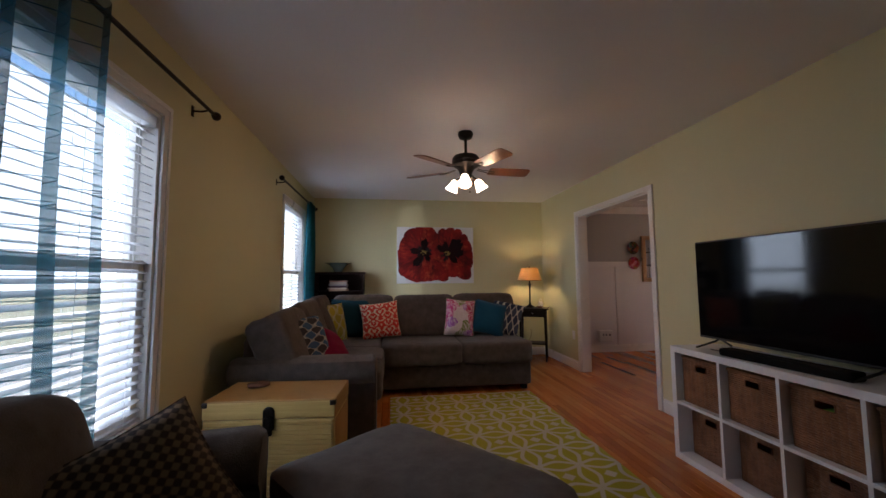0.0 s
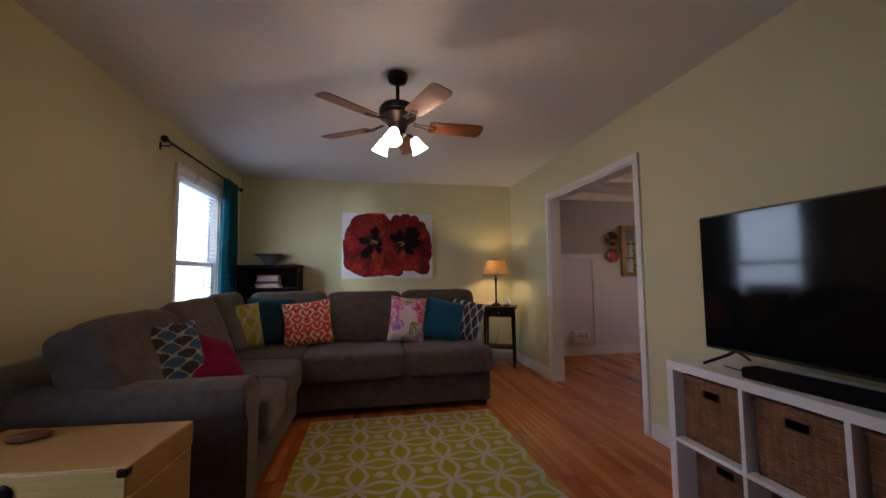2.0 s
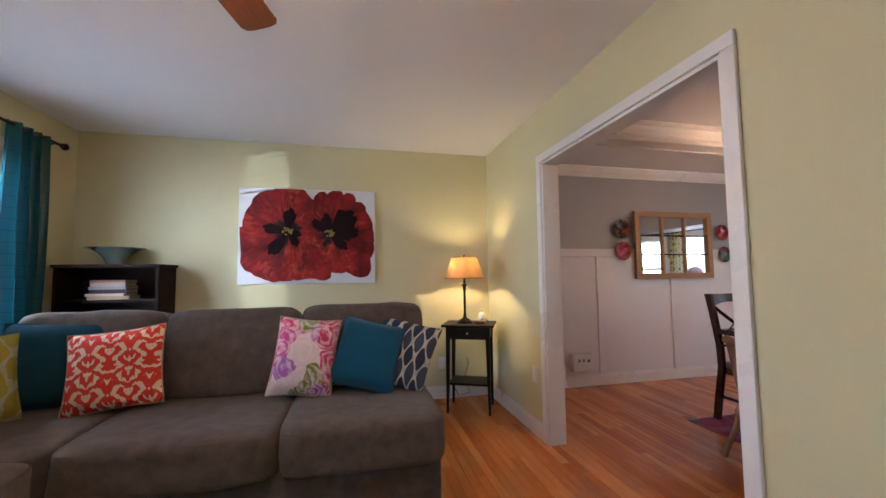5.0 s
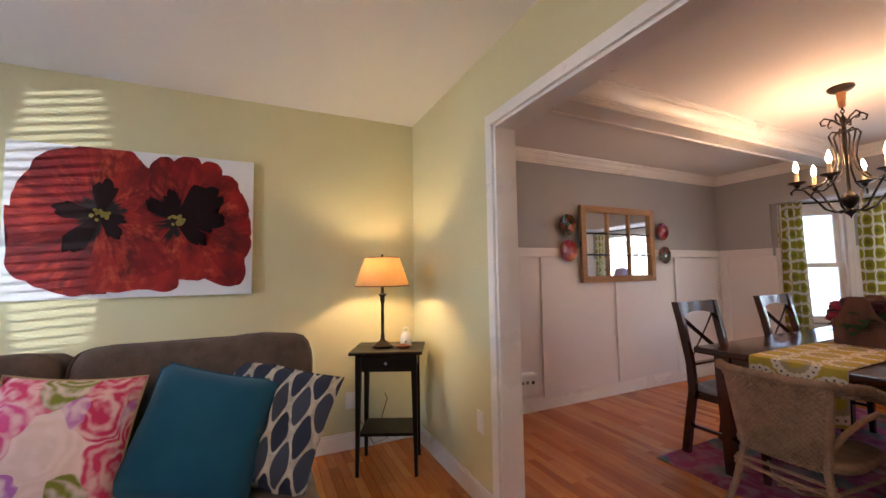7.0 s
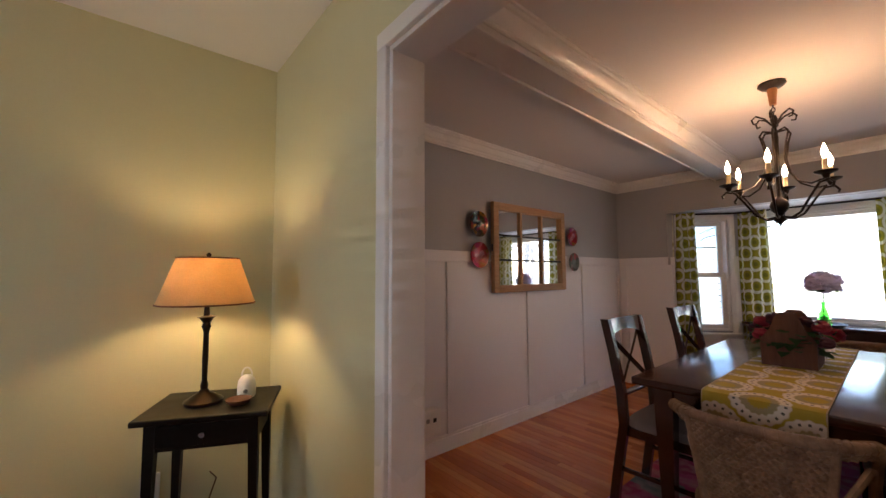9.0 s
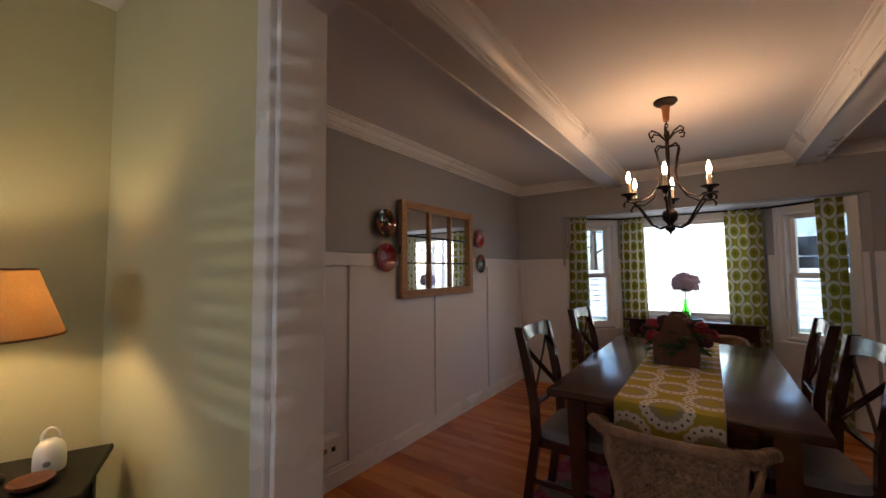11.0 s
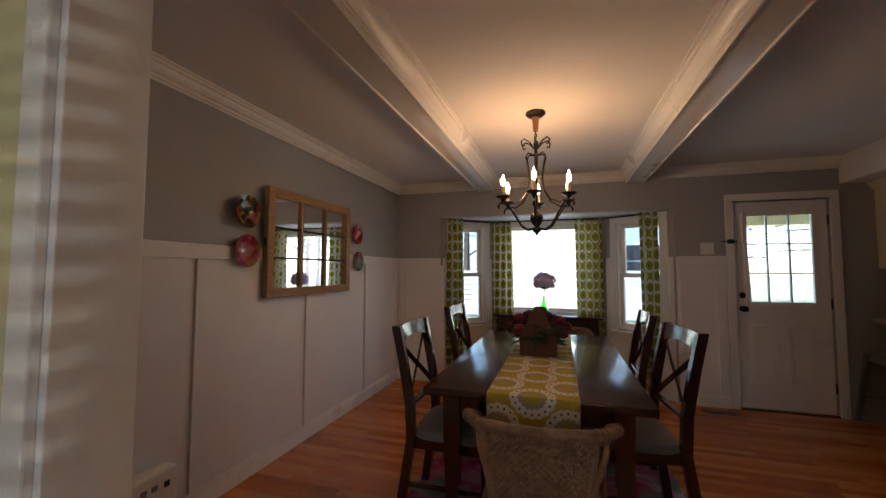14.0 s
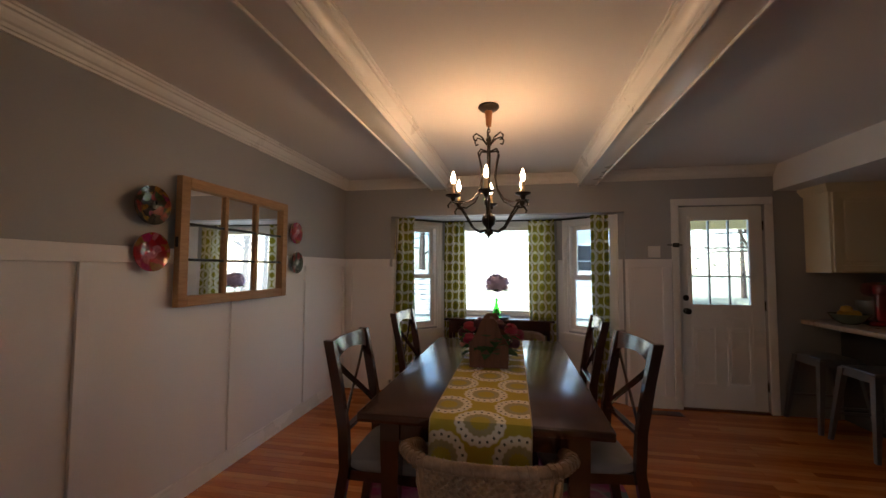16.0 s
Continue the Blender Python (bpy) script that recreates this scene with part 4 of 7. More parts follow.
def cushion(label, material, m, w=0.44, h=0.44, d=0.16, seed=0, back=None):
    b = pillow_mesh(BM(), w, h, d, seed=seed)
    c = thing("throw_pillow", label, "pillow", m, "pillows on the sofa")
    part("cover", b, material, c, smooth=True)
    n = 14
    edge = []
    for k in range(4 * n + 1):
        s, t = divmod(k % (4 * n), n)
        a = 2 * t / n - 1
        u, v = ((a, -1), (1, a), (-a, 1), (-1, -a))[s]
        edge.append((u * w / 2 * (1 - 0.07 * (1 - v * v) * abs(u) ** 4), 0, v * h / 2 * (1 - 0.07 * (1 - u * u) * abs(v) ** 4) + h / 2))
    part("welt", tube(BM(), edge, 0.004, 5), back or material, c)
    return c


cushion("red and cream damask throw pillow on the sofa", M_REDDAMASK, pose(0.33, 4.80, 0.530, -18, -6, 6), 0.44, 0.42, 0.16, 1, M_BEIGE)
cushion("dark teal throw pillow on the sofa", M_TEALDK, pose(-0.02, 4.92, 0.525, -14, 0, 10), 0.48, 0.46, 0.16, 2)
cushion("yellow lattice throw pillow on the sofa", M_YELLOWOGEE, pose(-0.20, 4.66, 0.525, -16, 0, 48), 0.42, 0.42, 0.15, 3)
cushion("pink and purple floral throw pillow on the sofa", M_FLORAL, pose(1.215, 4.80, 0.525, -18, 6, -4), 0.355, 0.45, 0.15, 4, M_BEIGE)
cushion("plain teal throw pillow on the sofa", M_TEAL, pose(1.54, 4.80, 0.545, -26, 13, -14), 0.41, 0.42, 0.15, 5)
cushion("navy and cream leaf-patterned throw pillow", M_NAVYOGEE, pose(1.725, 4.85, 0.545, -26, 13, -28), 0.42, 0.41, 0.14, 6)
cushion("blue and brown leaf-patterned throw pillow", M_BLUEOGEE, pose(-0.17, 3.40, 0.520, -24, 0, 58), 0.46, 0.42, 0.16, 7)
cushion("wine red velvet throw pillow lying on the seat", M_WINE, pose(0.0, 3.59, 0.505, -47, 22, 58), 0.43, 0.41, 0.15, 8)


def storage_chest():
    c = thing("storage_chest", "straw-veneered storage chest with black metal clasps", "chest", pose(-0.20, 2.68, 0, 0, 0, -4))
    w, d, h = 0.68, 0.39, 0.565
    part("body", box(BM(), -w / 2, w / 2, -d / 2, d / 2, 0.015, h - 0.10, 0.004), M_CHEST, c)
    part("lid", box(BM(), -w / 2 - 0.004, w / 2 + 0.004, -d / 2 - 0.004, d / 2 + 0.004, h - 0.097, h, 0.006), M_CHESTTOP, c)
    part("lid_front", box(BM(), -w / 2 + 0.0, w / 2 - 0.0, -d / 2 - 0.008, -d / 2 - 0.0045, h - 0.092, h - 0.008, 0.001), M_CHEST, c)
    for n in range(17):
        z = 0.033 + n * 0.0252
        part("reed", box(BM(), -w / 2 + 0.01, w / 2 - 0.01, -d / 2 - 0.006, -d / 2 + 0.001, z, z + 0.0222, 0.003, None, 1), M_CHEST, c)
    for sx in (-1, 1):
        for z in (0.02, h - 0.045):
            b = BM()
            lo, hi = sorted((sx * (w / 2 + 0.007), sx * (w / 2 - 0.026)))
            box(b, lo, hi, -d / 2 - 0.012, -d / 2 + 0.022, z + 0.012, z + 0.040, 0.007)
            part("corner_guard", b, M_BRONZE, c)
        part("side_panel", box(BM(), *sorted((sx * (w / 2 + 0.001), sx * (w / 2 + 0.005))), -d / 2 + 0.02, d / 2 - 0.02, 0.03, h - 0.11, 0.002), M_CHESTTOP, c)
    b = BM()
    lathe(b, [(0.030, -0.004), (0.030, 0.004), (0.022, 0.008), (0.0, 0.009)], 20)
    bmesh.ops.transform(b, matrix=pose(0, -d / 2 - 0.010, h - 0.060, 90, 0, 0), verts=b.verts[:])
    box(b, -0.030, 0.030, -d / 2 - 0.016, -d / 2 - 0.007, h - 0.150, h - 0.060, 0.004)
    box(b, -0.020, 0.020, -d / 2 - 0.018, -d / 2 - 0.007, h - 0.180, h - 0.140, 0.008)
    box(b, -0.020, 0.020, -d / 2 - 0.024, -d / 2 - 0.014, h - 0.15, h - 0.085, 0.008)
    tube(b, [(0.018 * math.cos(a), -d / 2 - 0.022, h - 0.105 + 0.024 * math.sin(a)) for a in [math.tau * k / 14 for k in range(15)]], 0.004, 6)
    part("clasp", b, M_BRONZE, c, "dark metal clasp with a ring")
    b = puff(BM(), 0.13, 0.07, 0.03, 2.5, 5, None, 0.2, 3)
    solo("wooden_dish", b, M_BROWNBOX, "small carved wooden dish on the chest", "dish", pose(-0.36, 2.76, h + 0.0145, 0, 0, 20), True)


storage_chest()


def armchair():
    c = thing("armchair", "grey-brown upholstered armchair by the window", "armchair", pose(-0.29, 1.25, 0, 0, 0, 8))
    part("base", box(BM(), -0.36, 0.34, -0.52, 0.52, 0.06, 0.32, 0.03, None, 3), M_SOFA, c, smooth=True)
    part("seat_cushion", puff(BM(), 0.62, 0.68, 0.20, 7, 8, pose(0.04, 0, 0.40), 0.02, 4), M_SOFA, c, smooth=True)
    part("back_cushion", puff(BM(), 0.28, 0.90, 0.50, 3.6, 8, pose(-0.22, 0, 0.66, 0, -12, 0), 0.04, 9), M_SOFA, c, smooth=True)
    prof = [(-0.09, 0.06), (-0.09, 0.52), (-0.125, 0.56), (-0.12, 0.63), (-0.06, 0.685), (0.02, 0.69), (0.08, 0.64), (0.085, 0.57), (0.06, 0.52), (0.06, 0.06)]
    for s in (-1, 1):
        b = BM()
        ring_loft(b, [[(x, s * 0.46 + u, z) for u, z in prof] for x in (-0.36, 0.0, 0.32)] + [[(0.345, s * 0.46 + u * 0.9, 0.36 + (z - 0.36) * 0.94) for u, z in prof]])
        part("arm", b, M_SOFA, c, smooth=True)
    for x, y in ((-0.3, -0.45), (0.28, -0.45), (-0.3, 0.45), (0.28, 0.45)):
        part("foot", box(BM(), x - 0.03, x + 0.03, y - 0.03, y + 0.03, 0, 0.065, 0.005), M_BLACKWOOD, c)
    o = thing("ottoman", "grey-brown upholstered ottoman in front of the armchair", "ottoman", pose(0.50, 1.69, 0, 0, 0, 40))
    part("body", box(BM(), -0.32, 0.32, -0.47, 0.43, 0.06, 0.36, 0.025, None, 3), M_SOFA, o, smooth=True)
    part("cushion", puff(BM(), 0.68, 0.94, 0.19, 9, 12, pose(0, -0.02, 0.432), 0.025, 6), M_SOFA, o, smooth=True)
    for x, y in ((-0.26, -0.40), (0.26, -0.40), (-0.26, 0.36), (0.26, 0.36)):
        part("foot", box(BM(), x - 0.03, x + 0.03, y - 0.03, y + 0.03, 0, 0.065, 0.005), M_BLACKWOOD, o)


armchair()
tagged(cushion("brown cushion with small dark dots on the armchair", M_CHECK, pose(-0.13, 1.40, 0.455, -36, -20, 44), 0.44, 0.40, 0.15, 11), group="")

struct("rug_living", box(BM(), 0.42, 1.89, 2.15, 4.31, 0.0, 0.012, 0.004), M_RUG, "lime and cream lattice area rug", "rug")
o = bpy.data.objects["rug_living"]
o.name = "area_rug"
o["kind"] = ""
tagged(o, "lime green area rug with cream lattice", "rug")


def cube_shelf():
    x0, x1, y0, y1, h = 2.33, 2.72, 1.27, 2.74, 0.735
    s = thing("cube_shelf", "white eight-cube shelf unit holding woven baskets", "shelf")
    for a, z in ((0, 0), (1, h - 0.04)):
        part("panel", box(BM(), x0, x1, y0, y1, z, z + 0.04, 0.002), M_SHELF, s)
    for y in (y0, y1 - 0.04):
        part("panel", box(BM(), x0, x1, y, y + 0.04, 0.04, h - 0.04, 0.002), M_SHELF, s)
    cell = (y1 - y0 - 0.08 - 3 * 0.018) / 4
    part("divider", box(BM(), x0 + 0.002, x1, y0 + 0.04, y1 - 0.04, h / 2 - 0.009, h / 2 + 0.009, 0.001), M_SHELF, s)
    for n in range(3):
        y = y0 + 0.04 + (n + 1) * cell + n * 0.018
        for z0, z1 in ((0.04, h / 2 - 0.009), (h / 2 + 0.009, h - 0.04)):
            part("divider", box(BM(), x0 + 0.002, x1, y, y + 0.018, z0, z1, 0.001), M_SHELF, s)
    first = None
    for row in (1, 0):
        for n in range(4):
            y = y0 + 0.04 + n * (cell + 0.018) + cell / 2
            z = 0.041 if row == 0 else h / 2 + 0.010
            m = pose(x0 + 0.19 + (0.07 if row == 0 else 0.02), y, z)
            if first is None:
                first = basket(m, cell - 0.03)
            else:
                copy_thing(first, m)


def basket(m, w):
    """A woven box with a grip hole, its front towards -x."""
    k = thing("woven_basket", "brown woven rattan basket in the shelf unit", "basket", m, "baskets in the shelf unit")
    d, h = 0.33, 0.30
    b = BM()
    for r in ((-d / 2, d / 2, -w / 2, w / 2, 0, 0.01), (d / 2 - 0.01, d / 2, -w / 2, w / 2, 0, h - 0.015), (-d / 2, d / 2, -w / 2, -w / 2 + 0.01, 0, h - 0.015), (-d / 2, d / 2, w / 2 - 0.01, w / 2, 0, h - 0.015)):
        box(b, *r)
    g = 0.042
    box(b, -d / 2, -d / 2 + 0.01, -w / 2, w / 2, 0, 0.215)
    box(b, -d / 2, -d / 2 + 0.01, -w / 2, -g, 0.215, h - 0.015)
    box(b, -d / 2, -d / 2 + 0.01, g, w / 2, 0.215, h - 0.015)
    box(b, -d / 2, -d / 2 + 0.01, -g, g, 0.255, h - 0.015)
    part("body", b, M_RATTAN, k)
    b = BM()
    rows, cols = 24, 9
    for i in range(rows):
        z = 0.008 + i * (h - 0.03) / rows
        for j in range(cols):
            ya, yb = -w / 2 + j * w / cols, -w / 2 + (j + 1) * w / cols
            if 0.205 < z < 0.252 and yb > -g and ya < g:
                continue
            out = 0.006 if (i + j) % 2 else 0.002
            x = -d / 2
            a = [bm_v for bm_v in ((x, ya, z), (x - out * 0.7, ya + (yb - ya) * 0.25, z), (x - out, (ya + yb) / 2, z), (x - out * 0.7, yb - (yb - ya) * 0.25, z), (x, yb, z))]
            hh = (h - 0.03) / rows * 0.86
            lo = [b.verts.new(p) for p in a]
            hi = [b.verts.new((p[0], p[1], p[2] + hh)) for p in a]
            mid = [b.verts.new((p[0] - 0.003, p[1], p[2] + hh / 2)) for p in a]
            for q in range(4):
                b.faces.new((lo[q], lo[q + 1], mid[q + 1], mid[q]))
                b.faces.new((mid[q], mid[q + 1], hi[q + 1], hi[q]))
    tagged(part("weave", b, M_RATTAN, k), kind="stuff")
    b = BM()
    tube(b, [(-d / 2, -w / 2, h - 0.012), (d / 2, -w / 2, h - 0.012), (d / 2, w / 2, h - 0.012), (-d / 2, w / 2, h - 0.012), (-d / 2, -w / 2, h - 0.012)], 0.010, 6)
    part("rim", b, M_RATTAN, k)
    part("grip", tube(BM(), [(-d / 2 - 0.002, g * math.copysign(abs(math.cos(t)) ** 0.3, math.cos(t)), 0.235 + 0.020 * math.copysign(abs(math.sin(t)) ** 0.3, math.sin(t))) for t in [math.tau * i / 24 for i in range(25)]], 0.0035, 6), M_BROWNBOX, k)
    return k


cube_shelf()


def television():
    t = thing("television", "black flat-screen television on two splayed feet", "television", pose(2.545, 2.145, 0.735))
    w, h, z = 1.15, 0.655, 0.055
    part("housing", box(BM(), 0.002, 0.045, -w / 2, w / 2, z, z + h, 0.006), M_BLACK, t)
    part("screen", box(BM(), -0.004, 0.002, -w / 2 + 0.010, w / 2 - 0.010, z + 0.016, z + h - 0.010, 0.001), M_SCREEN, t)
    for y in (-0.43, 0.43):
        b = BM()
        tube(b, [(-0.13, y + 0.03, 0.006), (-0.02, y, 0.045), (0.02, y, 0.060)], 0.007, 6)
        tube(b, [(0.13, y + 0.03, 0.006), (0.05, y, 0.045), (0.02, y, 0.060)], 0.007, 6)
        part("foot", b, M_BLACK, t)
    s = thing("soundbar", "low black soundbar lying before the television", "speaker", pose(2.43, 2.06, 0.735, 0, 0, 4))
    part("case", box(BM(), -0.045, 0.045, -0.32, 0.32, 0.0, 0.045, 0.010), M_MATTBLACK, s)
    b = BM()
    tube(b, [(2.47, 2.55, 0.738), (2.46, 2.47, 0.738), (2.50, 2.38, 0.738), (2.47, 2.30, 0.738)], 0.003, 6)
    solo("power_cord", b, M_BLACK, "thin black cord on the shelf unit", "cord")


television()
solo("green_folder", box(BM(), -0.05, 0.05, -0.06, 0.06, 0, 0.20, 0.004), mat("lime_plastic", (0.12, 0.32, 0.01), rough=0.5, bump=0.0), "bright green box inside a woven basket", "box", pose(2.45, 1.80, 0.392))


def ceiling_fan():
    f = thing("ceiling_fan", "bronze five-blade ceiling fan with lit glass shades", "ceiling fan", pose(1.045, 3.40, 0))
    LOW = 0.028
    part("canopy", lathe(BM(), [(0.0, CEIL), (0.062, CEIL), (0.066, CEIL - 0.02), (0.055, CEIL - 0.05), (0.022, CEIL - 0.065), (0.0, CEIL - 0.066)], 28), M_BRONZE, f, smooth=True)
    part("downrod", lathe(BM(), [(0.0, 2.39), (0.012, 2.39), (0.012, 2.25 - LOW), (0.0, 2.25 - LOW)], 12), M_BRONZE, f, smooth=True)
    part("motor", lathe(BM(), [(0.0, 2.285), (0.035, 2.285), (0.05, 2.27), (0.10, 2.26), (0.115, 2.24), (0.118, 2.215), (0.112, 2.21), (0.118, 2.20), (0.118, 2.185), (0.09, 2.165), (0.075, 2.155), (0.06, 2.13), (0.05, 2.10), (0.0, 2.095)], 32), M_BRONZE, f, smooth=True).location.z = -LOW
    blade = mat("walnut_blade", (0.17, 0.065, 0.030), (0.09, 0.032, 0.015), 0.35, fine=26, coarse=6, stretch=(1, 12, 1), bump=0.05, coat=0.3)
    for k in range(5):
        m = pose(0, 0, 2.140 - LOW, 0, 0, 3 + 72 * k) @ pose(0, 0, 0, -12, 0, 0)
        out = [(0.20, -0.050), (0.22, -0.056), (0.40, -0.064), (0.530, -0.066), (0.550, -0.055), (0.557, -0.03), (0.557, 0.03), (0.550, 0.055), (0.530, 0.066), (0.40, 0.064), (0.22, 0.056), (0.20, 0.050)]
        b = ring_loft(BM(), [[(x, y, z) for x, y in out] for z in (-0.003, 0.003)])
        o = part("blade", b, blade, f)
        o.matrix_local = m
        b = BM()
        for s in (-1, 1):
            tube(b, [(0.10, s * 0.012, 0.012), (0.16, s * 0.012, 0.0), (0.20, s * 0.020, -0.006), (0.235, s * 0.018, -0.006), (0.25, s * 0.004, -0.006)], 0.0045, 6)
        part("blade_arm", b, M_BRONZE, o)
    part("light_fitter", lathe(BM(), [(0.0, 2.10), (0.05, 2.10), (0.055, 2.075), (0.035, 2.05), (0.018, 2.03), (0.010, 2.00), (0.0, 1.995)], 24), M_BRONZE, f, smooth=True).location.z = -LOW
    for k in range(3):
        a = 15 + 120 * k
        m = pose(0, 0, -LOW, 0, 0, a)
        b = BM()
        tube(b, [m @ Vector(p) for p in ((0.03, 0, 2.07), (0.065, 0, 2.085), (0.095, 0, 2.078), (0.108, 0, 2.06))], 0.008, 8)
        part("arm", b, M_BRONZE, f, smooth=True)
        t = m @ pose(0.105, 0, 2.068, 0, 148, 0)
        b = lathe(BM(), [(0.020, 0.0), (0.027, 0.008), (0.034, 0.03), (0.040, 0.055), (0.046, 0.075), (0.055, 0.095), (0.052, 0.095), (0.043, 0.075), (0.030, 0.02), (0.0, 0.012)], 24, close=False)
        g = part("shade", b, M_OPAL, f, "lit frosted glass bell shade", True)
        g.matrix_local = t
        p = t @ Vector((0, 0, 0.13))
        lamp("fan_bulb", "POINT", Matrix.Translation(p + Vector((1.045, 3.40, 0))), FAN_W, WARM, radius=0.03)
    b = BM()
    tube(b, [(0.03, -0.01, 2.04), (0.03, -0.012, 1.96)], 0.0012, 5)
    lathe(b, [(0.0, 1.945), (0.006, 1.95), (0.007, 1.957), (0.0, 1.965)], 10, (0.03, -0.012, 0))
    part("pull_chain", b, M_BRONZE, f).location.z = -LOW


FAN_W = 0.88
ceiling_fan()


def poppy_painting():
    p = thing("painting", "large canvas painting of two red poppies", "painting", pose(1.11, YB - 0.034, 1.572))
    w, h = 1.20, 0.875
    part("canvas", box(BM(), -w / 2, w / 2, 0.0, 0.033, -h / 2, h / 2, 0.003), M_CANVAS, p)
    rnd = random.Random(4)
    layer = [-0.0012]

    def reach(radii, a):
        """Radius at an angle in degrees, eased between the given ones."""
        for (a0, r0), (a1, r1) in zip(radii, radii[1:]):
            if a0 <= a <= a1:
                t = (a - a0) / (a1 - a0)
                return r0 + (r1 - r0) * t * t * (3 - 2 * t)
        return radii[-1][1]

    def petal(name, cx, cz, radii, material, scallop=0.0, lobes=5, inner=0.0, n=64):
        """A flat daub of paint from a flower's heart out to a ruffled edge."""
        a0, a1 = radii[0][0], radii[-1][0]
        f = [rnd.uniform(0, math.tau) for _ in range(3)]
        b = BM()
        pts = []
        for i in range(n + 1):
            a = a0 + (a1 - a0) * i / n
            r = reach(radii, a) * (1 - scallop * (1 - abs(math.sin(lobes * math.pi * i / n + f[0] * 0.2))) ** 2)
            r *= 1 + 0.008 * math.sin(23 * i / n + f[1]) + 0.004 * math.sin(61 * i / n + f[2])
            x, z = cx + r * math.cos(radians(a)), cz + r * math.sin(radians(a))
            pts.append((min(max(x, -w / 2 + 0.006), w / 2 - 0.006), min(max(z, -h / 2 + 0.004), h / 2 - 0.004)))
        if inner:
            pts += [(cx + inner * math.cos(radians(a)), cz + inner * math.sin(radians(a))) for a in (a1, (a0 + a1) / 2, a0)]
        else:
            pts.append((cx, cz))
        y = layer[0]
        layer[0] -= 0.0007
        rows = [[b.verts.new((x, y + d, z)) for x, z in pts] for d in (0.0, 0.0006)]
        b.faces.new(rows[0])
        for i in range(len(pts)):
            j = (i + 1) % len(pts)
            b.faces.new((rows[0][i], rows[0][j], rows[1][j], rows[1][i]))
        bmesh.ops.triangulate(b, faces=[q for q in b.faces if len(q.verts) > 4])
        part(name, b, material, p)

    lx, lz, rx, rz = -0.186, 0.043, 0.180, 0.026
    # the flower that lies behind
    petal("petal", rx, rz, [(-70, 0.38), (-50, 0.54), (-30, 0.45), (0, 0.41), (30, 0.40)], M_POPPY_R, 0.035, 5)
    petal("petal", rx, rz, [(15, 0.40), (42, 0.42), (66, 0.43), (92, 0.41)], M_POPPYHI_R, 0.08, 4)
    petal("petal", rx, rz, [(78, 0.39), (96, 0.41), (116, 0.37), (150, 0.26)], M_POPPY_R, 0.10, 3)
    petal("petal", rx, rz, [(-125, 0.30), (-95, 0.36), (-66, 0.39), (-52, 0.44)], M_POPPYHI_R, 0.03, 2)
    petal("petal", rx, rz, [(120, 0.34), (160, 0.24), (200, 0.24), (240, 0.32)], M_POPPY_R)
    # the flower in front
    petal("petal", lx, lz, [(88, 0.40), (112, 0.42), (135, 0.42), (158, 0.39), (190, 0.40)], M_POPPY_L, 0.05, 3)
    petal("petal", lx, lz, [(175, 0.40), (200, 0.41), (222, 0.50), (246, 0.48), (275, 0.46)], M_POPPY_L, 0.03, 3)
    petal("petal", lx, lz, [(12, 0.17), (36, 0.28), (54, 0.37), (74, 0.41), (100, 0.40)], M_POPPYHI_L, 0.04, 2)
    petal("petal", lx, lz, [(262, 0.43), (290, 0.47), (311, 0.58), (320, 0.50), (338, 0.30), (375, 0.15)], M_POPPYHI_L, 0.03, 2)
    petal("petal", lx, lz, [(285, 0.40), (300, 0.43), (318, 0.46), (330, 0.30)], M_POPPY_L, 0.02, 2)
    for a, d, r in ((84, 40, 0.22), (172, 34, 0.22), (236, 32, 0.27), (305, 34, 0.17), (345, 34, 0.13)):
        petal("dark_blotch", lx, lz, [(a - d / 2 - 8, 0.06), (a - d / 2, r * 0.82), (a, r), (a + d / 2, r * 0.78), (a + d / 2 + 8, 0.06)], M_INK, 0.16, 3, n=36)
    for a, d, r in ((40, 60, 0.31), (2, 44, 0.27), (100, 34, 0.20), (-44, 34, 0.22), (140, 36, 0.20)):
        petal("dark_blotch", rx, rz, [(a - d / 2 - 8, 0.06), (a - d / 2, r * 0.74), (a, r), (a + d / 2, r * 0.80), (a + d / 2 + 8, 0.06)], M_INK, 0.16, 4, n=36)
    for cx, cz, r in ((lx, lz, 0.045), (rx, rz, 0.042)):
        for k in range(26):
            a, q = rnd.uniform(0, 360), r * math.sqrt(rnd.random())
            x, z = cx + q * math.cos(radians(a)), cz + 0.8 * q * math.sin(radians(a))
            petal("stamen", x, z, [(0, 0.009), (120, 0.012), (240, 0.008), (359, 0.009)], M_STAMEN, 0.1, 3, n=9)
            layer[0] += 0.00066


poppy_painting()


